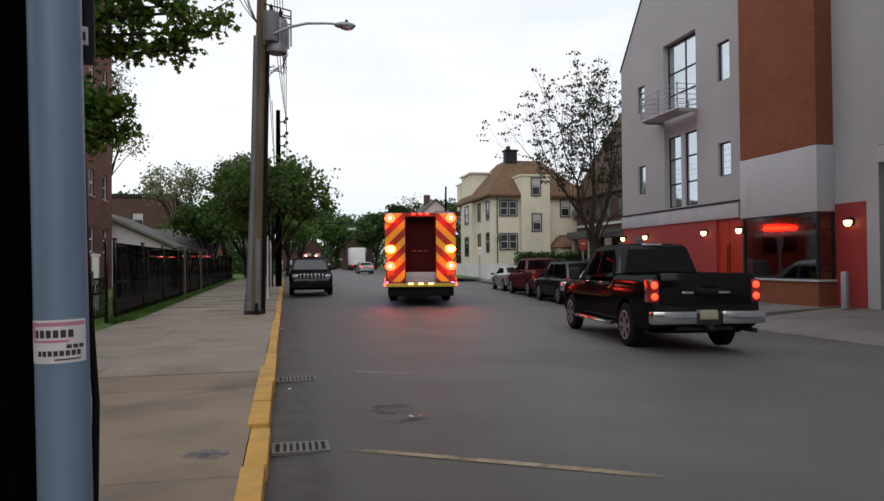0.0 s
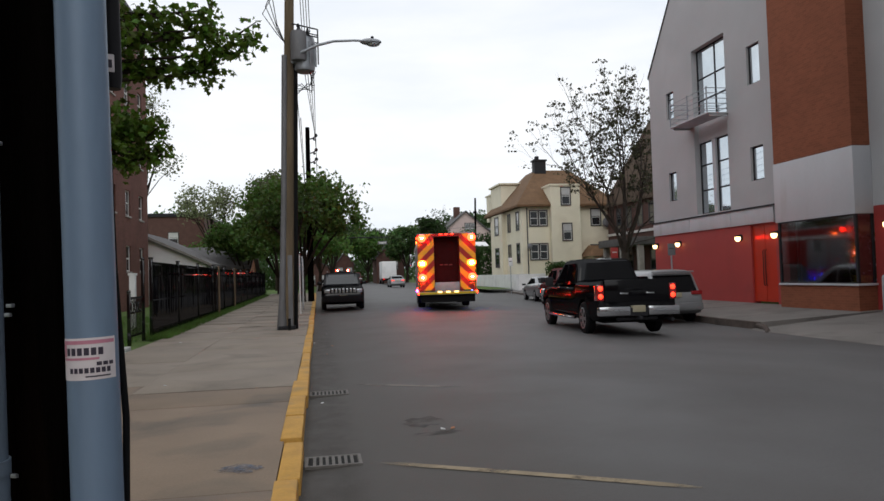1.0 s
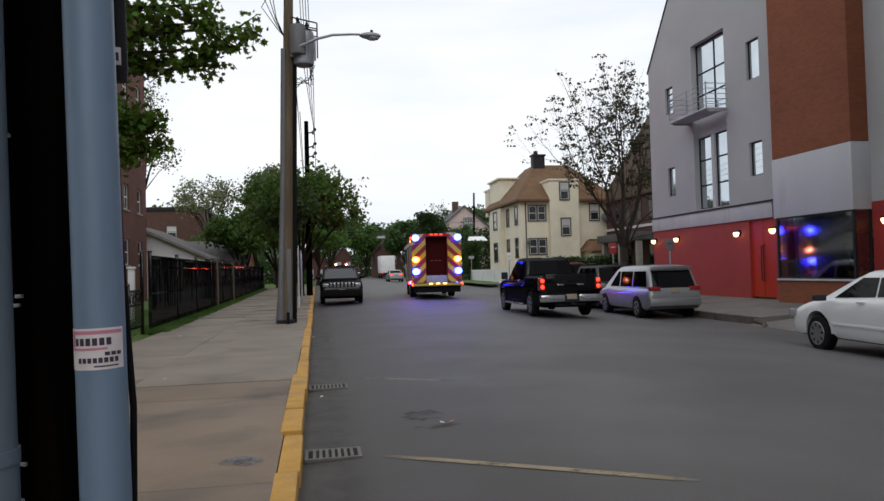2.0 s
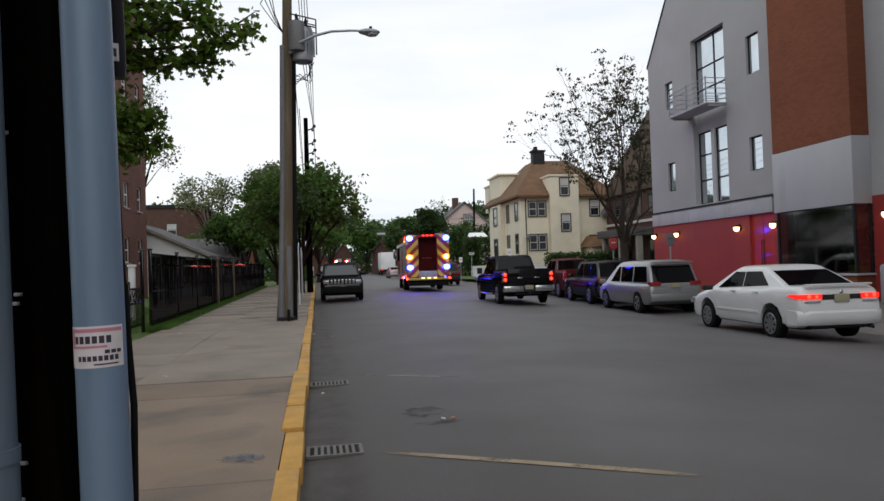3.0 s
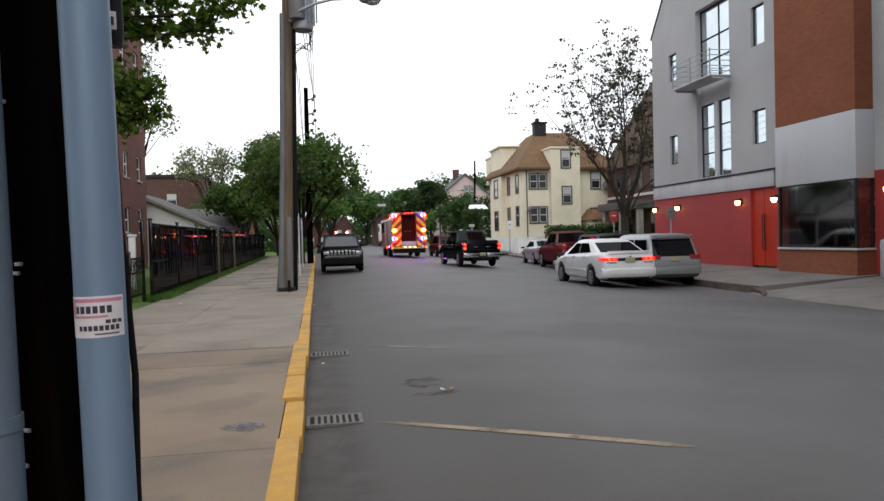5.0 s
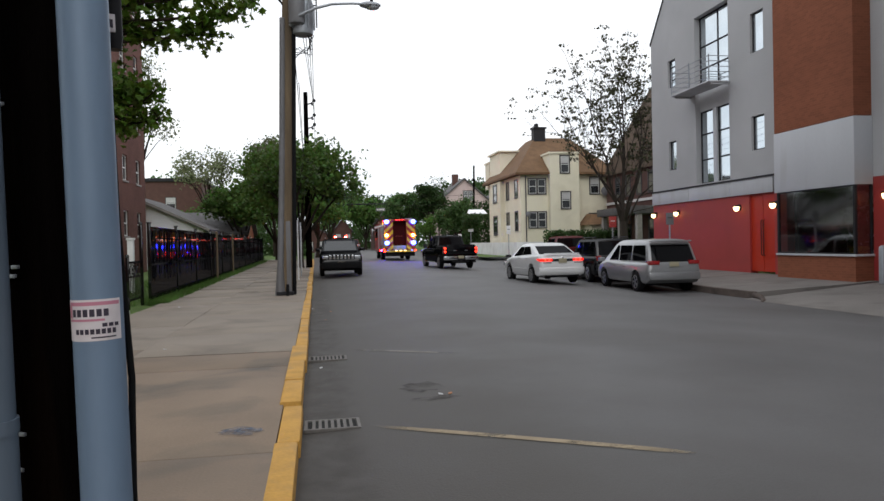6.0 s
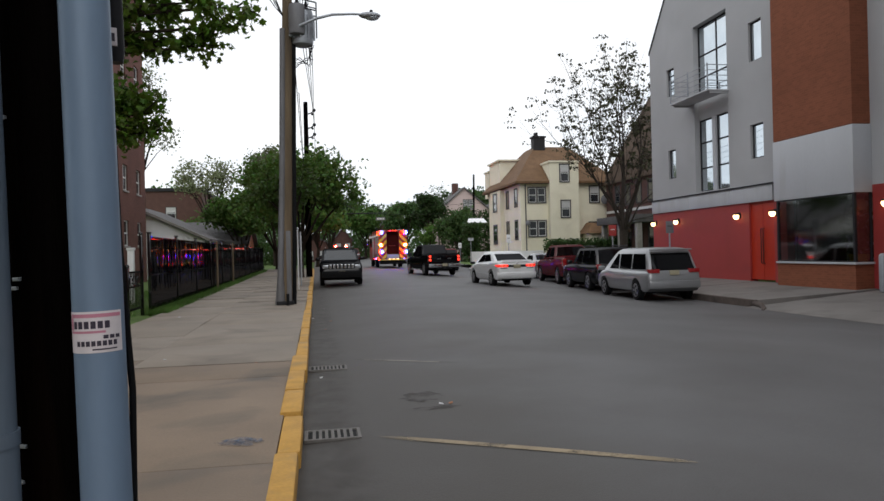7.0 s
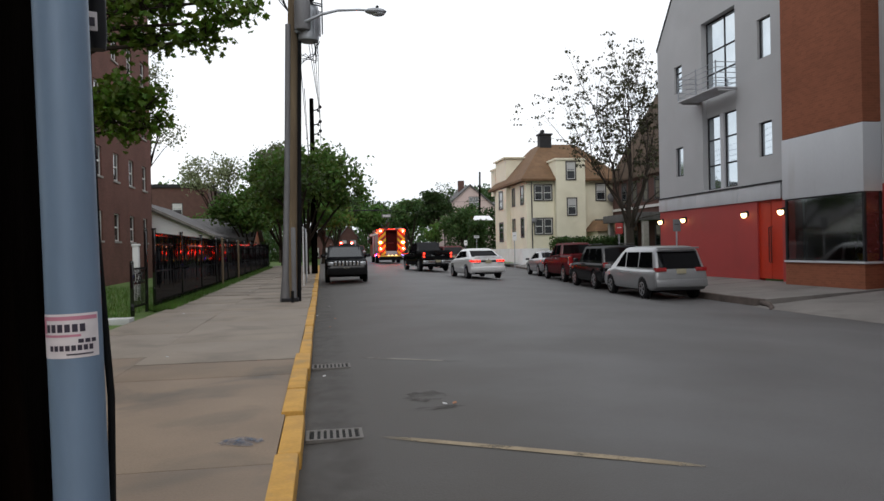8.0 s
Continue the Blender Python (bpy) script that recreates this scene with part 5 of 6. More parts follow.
        part("turn_lamp", B().box(sx * 1.06 - 0.12, sx * 1.06 + 0.12, -0.03, 0.02, 0.99, 1.08, 0.01), M_AMBER_OFF, t)
        part("corner_rail", B().tube([(sx * 1.2, -0.06, 0.8), (sx * 1.2, -0.06, 1.6)], 0.02, 6), M_CHROME, t)
    for x in (-0.24, 0.0, 0.24):
        part("clearance_lamp", B().box(x - 0.07, x + 0.07, -0.02, 0.03, 2.985, 3.04, 0.01), M_TAILCORE, t, "small red clearance lamp")
    # side lamps
    for y, z, m in ((0.6, 2.9, M_EM_RED), (1.1, 2.75, M_EM_AMBER), (0.5, 0.85, M_EM_RED), (2.2, 0.75, M_EM_BLUE), (3.8, 0.72, M_EM_RED)):
        for sx in (-1, 1):
            part("side_lamp", B().ball((sx * 1.26, y, z), 0.065, (0.5, 1.2, 0.8)), m, t)
    # compartments and cab
    for sx in (-1, 1):
        for y0, y1 in ((0.25, 1.5), (1.6, 2.9), (4.3, 5.7)):
            part("compartment_door", B().box(sx * 1.252 - 0.012, sx * 1.252 + 0.012, y0, y1, 1.15 if y0 == 1.6 else 0.85, 2.5, 0.008), M_STEEL, t, "ribbed roll-up compartment door")
        part("stripe", B().box(sx * 1.256 - 0.008, sx * 1.256 + 0.008, 0.1, 9.0, 2.56, 2.72), M_WHITE, t)
    part("cab", B().box(-1.22, 1.22, 6.1, 9.2, 0.6, 2.85, 0.08), M_FT_RED, t)
    part("chassis", B().box(-1.0, 1.0, 0.4, 8.8, 0.45, 0.85), M_BLACK, t)
    for sx in (-1, 1):
        for y0, y1 in ((6.3, 7.3), (7.5, 8.6)):
            part("cab_window", B().box(sx * 1.222 - 0.01, sx * 1.222 + 0.01, y0, y1, 1.75, 2.5, 0.006), M_GLASS, t)
        part("cab_mirror", B().box(sx * 1.45 - 0.06, sx * 1.45 + 0.06, 8.9, 9.0, 1.9, 2.5, 0.02).tube([(sx * 1.22, 8.9, 2.4), (sx * 1.45, 8.95, 2.4)], 0.02, 6), M_CHROME, t)
    part("light_bar", B().box(-0.95, 0.95, 8.3, 8.6, 2.86, 3.05, 0.04), M_EM_RED, t, "red roof light bar")
    part("cab_windscreen", B().box(-1.05, 1.05, 9.19, 9.22, 1.7, 2.6), M_GLASS, t)
    part("ladder", B().tube([(0.62, 0.3, 3.1), (0.62, 5.5, 3.1)], 0.035, 6).tube([(1.0, 0.3, 3.1), (1.0, 5.5, 3.1)], 0.035, 6), M_STEEL, t)
    for k in range(8):
        part("antenna" if k == 7 else "ladder_rung", B().tube([(0.62, 0.6 + 0.65 * k, 3.1), (1.0, 0.6 + 0.65 * k, 3.1)], 0.02, 6), M_STEEL, t)
    for sx in (-1, 1):
        for y, w in ((3.55, 0.34), (7.7, 0.3)):
            wheel(t, sx * 1.05, y, 0.5, w, rim=M_CHROME)
    # the body stands 3.3 m high in all
    taller(t, 1.075, drums)
    return t, drums


truck, beacons = build_fire_truck()


# ---- trees ----
def leaf_mesh(name, centres, size, rnd, material, droop=0.3):
    """Folded leaves, each with a point and two sides, joined into one mesh."""
    n = len(centres)
    c = np.asarray(centres)
    d = rnd.normal(size=(n, 3))
    d[:, 2] -= droop
    d /= np.linalg.norm(d, axis=1)[:, None]
    e = np.cross(d, rnd.normal(size=(n, 3)))
    e /= np.linalg.norm(e, axis=1)[:, None] + 1e-9
    u = np.cross(d, e)
    s = (size * rnd.uniform(0.6, 1.3, n))[:, None]
    v = np.stack([c - d * s * 0.5, c + e * s * 0.42 + u * s * 0.16, c + d * s * 0.55, c - e * s * 0.42 + u * s * 0.16], 1).reshape(-1, 3)
    f = [t for i in range(n) for t in ((4 * i, 4 * i + 1, 4 * i + 2), (4 * i, 4 * i + 2, 4 * i + 3))]
    me = bpy.data.meshes.new(name)
    me.from_pydata(v.tolist(), [], f)
    me.materials.append(material)
    return me


def tree(name, label, x, y, h, r, leaf, leaves, size, trunk=0.18, fork=0.35, sparse=0.0, seed=1, squash=1.0, limbs=8, twigs=5, bark=None, base=0.1, spread=0.28, up=0.0, leader=0.0):
    """A trunk with limbs and twigs, and leaves in clumps round the twigs' ends."""
    rnd = np.random.RandomState(seed)
    t = thing(name, label, "tree", pose(x, y, base + rise(y) - 0.1))
    zc = h - r * squash
    b = B()
    fz = h * fork
    wob = rnd.uniform(-0.15, 0.15, 2)
    b.tube([(0, 0, 0), (0, 0, 0.25), (wob[0] * 0.5, wob[1] * 0.5, fz * 0.6), (wob[0], wob[1], fz)], [trunk * 1.5, trunk * 1.05, trunk * 0.9, trunk * 0.8], 10)
    tips = []
    if leader:
        b.tube([(wob[0], wob[1], fz), (wob[0] * 1.5, wob[1], lerp(fz, h * leader, 0.5)), (wob[0] * 2, wob[1], h * leader), (wob[0] * 2.2, wob[1] + 0.1, h * 0.97)], [trunk * 0.8, trunk * 0.55, trunk * 0.3, trunk * 0.06], 9)
    for k in range(limbs):
        a = 2 * math.pi * (k + rnd.uniform(-0.3, 0.3)) / limbs
        el = rnd.uniform(-0.25 + up, 1.0) if k else 1.2
        end = np.array([math.cos(a) * math.cos(el) * r * rnd.uniform(0.7, 0.95), math.sin(a) * math.cos(el) * r * rnd.uniform(0.7, 0.95), zc + math.sin(el) * r * squash * 0.9])
        st = np.array([wob[0], wob[1], fz * rnd.uniform(0.85, 1.0)])
        if leader:
            f = (k + 0.5) / limbs
            st = np.array([wob[0] * (1 + f), wob[1], lerp(fz, h * leader, f)])
            reach = r * (1.0 - 0.55 * f) * rnd.uniform(0.8, 1.05)
            a = 2.4 * k
            end = st + np.array([math.cos(a) * reach, math.sin(a) * reach, r * rnd.uniform(0.35, 0.75)])
            end[2] = min(end[2], h)
        mid = st * 0.5 + end * 0.5 + np.array([0, 0, 0.12 * r]) + rnd.normal(size=3) * 0.06 * r
        rr = trunk * rnd.uniform(0.38, 0.6)
        limb = [st, st * 0.75 + mid * 0.25, mid, mid * 0.45 + end * 0.55, end]
        b.tube([tuple(p) for p in limb], [rr, rr * 0.85, rr * 0.6, rr * 0.35, rr * 0.12], 7)
        for j in range(twigs):
            f = rnd.uniform(0.25, 1.0)
            p0 = mid * (1 - f) + end * f if f < 1 else end
            dr = rnd.normal(size=3)
            dr[2] = abs(dr[2]) * 0.7 + up
            dr /= np.linalg.norm(dr)
            p1 = p0 + dr * r * rnd.uniform(0.22, 0.5)
            # stay within the crown
            q = (p1 - np.array([0, 0, zc])) / np.array([r, r, r * squash])
            if np.linalg.norm(q) > 1:
                p1 = np.array([0, 0, zc]) + q / np.linalg.norm(q) * np.array([r, r, r * squash]) * rnd.uniform(0.85, 1.04)
            pm = (p0 + p1) / 2 + rnd.normal(size=3) * 0.03 * r
            b.tube([tuple(p0), tuple(pm), tuple(p1)], [rr * 0.3, rr * 0.2, rr * 0.06], 5)
            for q2 in range(3):
                d2 = rnd.normal(size=3)
                d2[2] = abs(d2[2]) * 0.6
                p2 = pm + (p1 - pm) * rnd.uniform(0, 1) + d2 / np.linalg.norm(d2) * r * 0.16
                b.tube([tuple(pm), tuple(p2)], [rr * 0.12, rr * 0.04], 4)
                tips.append(p2)
            tips += [p1, p1, pm]
        tips.append(end)
    part("trunk", b, bark or M_BARK, t, "dark rough bark")
    tips = np.array(tips)
    per = rnd.randint(0, len(tips), leaves)
    c = tips[per] + np.clip(rnd.normal(size=(leaves, 3)), -1.6, 1.6) * r * spread * np.array([1, 1, 0.75]) * rnd.uniform(0.3, 1.0, (leaves, 1))
    if sparse:
        keep = np.array([noise.noise(Vector(p * (1.6 / max(0.5, r * 0.35)))) for p in c]) > sparse - 0.5
        c = c[keep]
    part("crown", leaf_mesh("crown", c, size, rnd, leaf), leaf, t)
    return t


tree("street_tree", "leafy green street tree beside the kerb", -0.95, 45, 7.6, 3.9, M_LEAF_MID, 17000, 0.25, 0.2, 0.24, 0.42, 3, 0.7, spread=0.2, limbs=13, twigs=6)
tree("street_tree", "leafy green street tree beside the kerb", -0.95, 28.6, 5.0, 1.5, M_LEAF_MID, 1600, 0.17, 0.15, 0.6, 0.0, 13, 0.7, spread=0.2)
tree("street_tree", "dense dark green tree behind the black fence", -5.7, 58, 6.3, 2.8, M_LEAF_MID, 8000, 0.28, 0.2, 0.2, 0.0, 4, 0.8, spread=0.2)
tree("street_tree", "dense dark green tree behind the black fence", -3.4, 66, 8.3, 3.7, M_LEAF_MID, 9000, 0.32, 0.22, 0.2, 0.0, 5, 0.9, spread=0.2)
tree("street_tree", "leafy green street tree far down the street", 0.2, 76, 8.2, 3.4, M_LEAF, 5000, 0.34, 0.2, 0.25, 0.0, 6, 0.9, spread=0.2)
tree("tall_tree", "tall pale spring tree with thin foliage", -4.6, 84, 13.9, 3.3, M_LEAF_PALE, 5000, 0.3, 0.22, 0.4, 0.0, 7, 0.9, limbs=12, spread=0.2)
tree("tall_tree", "tall sparse tree with pale spring foliage", -11.9, 84, 12.5, 4.3, M_LEAF_PALE, 3000, 0.28, 0.2, 0.45, 0.3, 8, 0.75, limbs=13, twigs=7, spread=0.14)
tree("tall_tree", "tall sparse tree behind the brick building", -12.9, 58, 17.3, 2.4, M_LEAF_PALE, 2200, 0.2, 0.12, 0.5, 0.2, 9, 2.6, limbs=14, twigs=7, spread=0.25)
tree("garden_shrub", "green shrub by the low house", -10.4, 74, 5.4, 3.0, M_LEAF, 3000, 0.34, 0.1, 0.2, 0.0, 10, 0.8, spread=0.2)


def build_young_tree():
    """Several stems fork low and spread upwards; leaves sit in small tufts at the twigs' ends."""
    rnd = np.random.RandomState(22)
    t = thing("young_tree", "nearly bare tree with small young leaves", "tree", pose(18.7, 41.0, 0.1 + rise(41) - 0.1))
    b, tufts = B(), []
    def branch(p, d, length, r, depth):
        d = d / np.linalg.norm(d)
        pts, q, rr, length = [p], p, d, length * 0.98
        for k in range(3):
            rr = rr + rnd.normal(size=3) * 0.1 + np.array([0, 0, 0.07])
            rr = rr / np.linalg.norm(rr)
            q = q + rr * length / 3
            pts.append(q)
        thin = 0.62 if depth else 0.4
        b.tube([tuple(v) for v in pts], [r, lerp(r, r * thin, 0.35), lerp(r, r * thin, 0.7), r * thin], 8 if r > 0.05 else 5)
        if depth == 0:
            tufts.extend([pts[3], pts[2]] if rnd.uniform() < 0.45 else [pts[3]])
            return
        kids = [(1.0, 0.25), (1.0, 0.62), (0.66, 0.75)] + ([(0.4, 0.8)] if rnd.uniform() < 0.6 else [])
        for f, bend in kids:
            at = pts[3] if f == 1.0 else pts[2] if f > 0.5 else pts[1]
            side = np.cross(rr, rnd.normal(size=3))
            side = side / np.linalg.norm(side)
            branch(at, rr + side * bend + np.array([0, 0, 0.06]), length * rnd.uniform(0.6, 0.78) * (1.0 if f == 1.0 else 0.85), r * thin * (0.9 if bend < 0.5 else 0.66), depth - 1)
    b.tube([(0, 0, 0), (0, 0, 0.3), (0.05, 0.03, 1.4), (0.0, 0.0, 2.6)], [0.4, 0.3, 0.26, 0.24], 12)
    for a, lean, z, length, r in ((185, 0.42, 2.4, 4.3, 0.12), (165, 0.55, 3.6, 3.7, 0.085), (200, 0.58, 3.1, 3.8, 0.085), (20, 0.4, 2.5, 4.2, 0.12), (350, 0.9, 2.2, 3.3, 0.08), (90, 0.5, 2.5, 4.0, 0.1), (275, 0.55, 2.5, 4.0, 0.1), (240, 0.12, 2.5, 4.9, 0.14)):
        a = radians(a)
        if z > 2.6:
            b.tube([(0, 0, 2.5), (0.05 * math.cos(a), 0.05 * math.sin(a), z)], [0.17, 0.12], 8)
        r *= 0.85
        branch(np.array([0.08 * math.cos(a), 0.08 * math.sin(a), z]), np.array([math.cos(a) * lean, math.sin(a) * lean, 1.0]), length, r, 4)
    part("trunk", b, M_TWIG, t, "dark grey forked trunk and fine twigs")
    tufts = np.array(tufts)
    tufts = tufts[rnd.uniform(size=len(tufts)) < 0.42]
    c = np.repeat(tufts, 7, axis=0) + np.clip(rnd.normal(size=(7 * len(tufts), 3)), -1.6, 1.6) * np.array([0.16, 0.16, 0.05])
    part("crown", leaf_mesh("crown", c, 0.165, rnd, M_LEAF_BROWN, 0.6), M_LEAF_BROWN, t)


build_young_tree()
tree("garden_tree", "dark green tree with bare top twigs", 15.6, 96, 9.4, 2.3, M_LEAF_DARK, 5000, 0.36, 0.2, 0.3, 0.0, 12, 1.4, limbs=9, spread=0.2)
tree("bare_tree", "bare thin tree behind the dark garden tree", 17.0, 97, 11.2, 1.7, M_LEAF_DARK, 160, 0.25, 0.12, 0.45, 0.0, 19, 1.5, limbs=9, twigs=5, bark=M_TWIG)
tree("garden_shrub", "dark green shrub before the far houses", 17.3, 84, 6.4, 3.0, M_LEAF_DARK, 5000, 0.3, 0.2, 0.2, 0.0, 14, 0.9, spread=0.2)
tree("garden_shrub", "bright green conical shrub", 13.4, 84, 5.0, 1.2, M_LEAF, 2000, 0.2, 0.1, 0.1, 0.0, 15, 1.8, spread=0.2)
for k, (x, y, h, r) in enumerate([(-2, 120, 11, 5), (5, 150, 13, 6), (12, 165, 12, 6), (19, 150, 12, 5), (27, 140, 13, 5.5), (36, 150, 14, 6), (9, 130, 9, 4), (15, 120, 9.5, 4), (-12, 130, 12, 6), (-22, 110, 11, 5.5), (2, 100, 8.5, 3.6), (21.5, 118, 9, 4.0), (31, 96, 10, 4), (45, 120, 13, 6)]):
    tree("far_tree", "far green tree at the end of the street", x, y, h, r, M_LEAF_DARK if k % 3 else M_LEAF, 3000, 0.55, 0.25, 0.2, 0.0, 30 + k, 0.85, limbs=7, twigs=3, spread=0.22)


def build_maple():
    """A maple beside the near pole; two boughs hang into the street's view."""
    rnd = np.random.RandomState(77)
    t = thing("maple_tree", "maple tree with fresh green lobed leaves on overhanging boughs", "tree", pose(-3.9, 8.6, 0.05))
    b = B()
    b.tube([(0, 0, 0), (0.05, 0, 0.4), (0.1, 0.05, 2.5), (0.2, 0, 4.5), (0.2, 0.1, 8.0)], [0.26, 0.19, 0.17, 0.15, 0.06], 12)
    c = []
    # the boughs' ends over the pavement, high and low, and those of the crown behind
    ends = [(3.18, 0.05, 4.56, 0.26), (3.16, -0.1, 4.3, 0.24), (2.8, 0.0, 4.08, 0.26), (2.46, 0.1, 4.16, 0.28), (2.22, -0.1, 4.4, 0.32), (2.6, 0.0, 4.58, 0.32), (2.05, 0.1, 4.15, 0.28), (2.75, 0.1, 4.85, 0.34), (2.2, 0.2, 4.8, 0.45),
            (2.2, 0.1, 3.1, 0.22), (2.05, 0.0, 3.28, 0.26), (1.9, 0.1, 3.55, 0.26), (1.85, -0.1, 3.12, 0.26), (2.1, 0.1, 3.45, 0.24), (1.7, 0.0, 3.35, 0.3)]
    boughs = [((0.15, 0, z - 0.9), (x, y, z), 0.045, cl) for x, y, z, cl in ends]
    boughs += [((0.2, 0, 4.2), (2.0, 0.0, 5.6), 0.06, 0.8), ((0.1, 0, 4.6), (-1.6, 0.6, 6.2), 0.07, 0.9), ((0.15, 0, 5.0), (0.5, -1.8, 6.8), 0.06, 0.9), ((0.15, 0, 5.5), (0.8, 1.9, 7.2), 0.06, 0.9), ((0.15, 0, 5.8), (-0.5, -0.6, 8.2), 0.06, 1.0)]
    for st, en, rr, cl in boughs:
        st, en = np.array(st), np.array(en)
        mid = (st + en) / 2 + np.array([0, 0, 0.3])
        b.tube([tuple(st), tuple(mid), tuple(en)], [rr, rr * 0.6, rr * 0.15], 7)
        for j in range(9):
            f = rnd.uniform(0.3, 1.0) ** 0.7
            p0 = mid * (1 - f) + en * f
            dr = rnd.normal(size=3) * np.array([1, 1, 0.6])
            p1 = p0 + dr / np.linalg.norm(dr) * cl * rnd.uniform(0.5, 1.15)
            b.tube([tuple(p0), tuple(p1)], [0.014, 0.005], 5)
            for q in range(20):
                g = rnd.uniform(0.1, 1.03)
                c.append(p0 * (1 - g) + p1 * g + rnd.normal(size=3) * 0.075)
    part("trunk", b, M_BARK, t)
    # lobed leaves: a five-pointed outline on a folded blade
    c = np.array(c)
    out = [(0, -0.5), (0.25, -0.28), (0.55, -0.2), (0.32, 0.04), (0.42, 0.38), (0.15, 0.3), (0, 0.6), (-0.15, 0.3), (-0.42, 0.38), (-0.32, 0.04), (-0.55, -0.2), (-0.25, -0.28)]
    v, f = [], []
    for p in c:
        d = rnd.normal(size=3)
        d[2] -= 0.5
        d /= np.linalg.norm(d)
        e = np.cross(d, rnd.normal(size=3) + np.array([0, 0, 1.5]))
        e /= np.linalg.norm(e)
        u = np.cross(d, e)
        s = 0.082 * rnd.uniform(0.6, 1.3)
        i = len(v)
        v.append(tuple(p))
        for a, q in out:
            v.append(tuple(p + s * (e * a + d * q + u * (abs(a) * 0.35))))
        f += [(i, i + 1 + k, i + 1 + (k + 1) % 12) for k in range(12)]
    me = bpy.data.meshes.new("crown")
    me.from_pydata(v, [], f)
    me.materials.append(M_MAPLE)
    part("crown", me, M_MAPLE, t)


build_maple()

# hedge before the cream house
def clump(name, label, x0, x1, y0, y1, z0, z1, n, size, m, seed):
    rnd = np.random.RandomState(seed)
    c = np.stack([rnd.uniform(x0, x1, n), rnd.uniform(y0, y1, n), z0 + (z1 - z0) * rnd.rand(n) ** 0.7 * (1 + 0.08 * np.sin(np.arange(n) * 0.37))], 1)
    solo(name, leaf_mesh(name, c, size, rnd, m), m, label, "hedge")


clump("hedge", "dark clipped hedge before the cream house", 18.3, 26.5, 54.3, 55.6, 0.2, 2.3, 5000, 0.22, M_LEAF_DARK, 3)
clump("hedge", "tall dark hedge before the pink house", 18.0, 26.5, 100, 103, 0.2, 7.2, 3500, 0.4, M_LEAF_DARK, 6)
clump("ivy", "dark climbing shrub beside the white fence", 15.6, 17.4, 73.5, 75.5, 0.2, 4.4, 2500, 0.25, M_LEAF_DARK, 4)


rnd_w = np.random.RandomState(8)
for x0, x1, y0, y1, z1, n, label in [(-70, 70, 165, 200, 9.5, 16000, "dense green woods at the end of the street"), (-14, -0.6, 88, 100, 4.5, 6000, "green thicket behind the low houses"), (-2, 16, 150, 158, 7.5, 5000, "green thicket across the street's end"), (-9.5, -4.9, 66, 69, 3.4, 2500, "low dark bushes at the end of the fence")]:
    c = np.stack([rnd_w.uniform(x0, x1, n), rnd_w.uniform(y0, y1, n), 0.3 + rnd_w.rand(n) ** 0.8 * z1], 1)
    c[:, 2] *= 0.8 + 0.2 * np.sin(c[:, 0] * 0.55) + 0.08 * np.sin(c[:, 0] * 1.7)
    m = M_LEAF_DARK
    solo("woods", leaf_mesh("woods", c, 0.9 if y0 > 150 else 0.4, rnd_w, m), m, label, "woods", kind="stuff")


# ---- buildings on the near side and far off ----
def build_brick_block():
    h = thing("brick_apartment_building", "old red-brown brick apartment building with white sash windows", "building")
    x, y0, y1, top = -10.5, 14.0, 47.2, 17.5
    cols = [18.5 + 3.0 * k for k in range(10)]
    storeys = [-0.75 + 3.15 * k for k in range(1, 6)]
    holes = [(y - 0.5, y + 0.5, z, z + 1.45) for y in cols for z in storeys]
    b = wall_with_holes(B(), x - 0.35, x, [y0, y1], [0.0, top], holes)
    part("wall", b, M_BRICK_DARK, h, "weathered dark red brick wall")
    part("end_wall", B().box(x - 14, x - 0.35, y1 - 0.35, y1, 0, top).box(x - 14, x - 0.35, y0, y0 + 0.35, 0, top), M_BRICK_DARK, h)
    part("roof", B().box(x - 14, x + 0.1, y0 - 0.1, y1 + 0.1, top, top + 0.3), M_DARK, h)
    # dark backing, coloured for the shade of the rooms inside
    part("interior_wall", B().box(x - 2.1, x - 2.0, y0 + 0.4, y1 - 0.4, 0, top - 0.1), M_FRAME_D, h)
    for q in holes:
        ya, yb, za, zb = q
        zm = (za + zb) / 2
        f = wall_with_holes(B(), x - 0.16, x - 0.08, [ya, yb], [za, zb], [(ya + 0.07, yb - 0.07, za + 0.07, zm - 0.04), (ya + 0.07, yb - 0.07, zm + 0.04, zb - 0.07)])
        w = part("window", f, M_FRAME_W, h)
        part("pane", B().box(x - 0.13, x - 0.115, ya + 0.07, yb - 0.07, za + 0.07, zb - 0.07), M_WINDOW, w)
        part("blind", B().box(x - 0.22, x - 0.2, ya, yb, za + 0.75, zb), M_BLIND, w)
        part("sill", B().box(x - 0.1, x + 0.06, ya - 0.08, yb + 0.08, za - 0.1, za - 0.004), M_STONE, w)


build_brick_block()


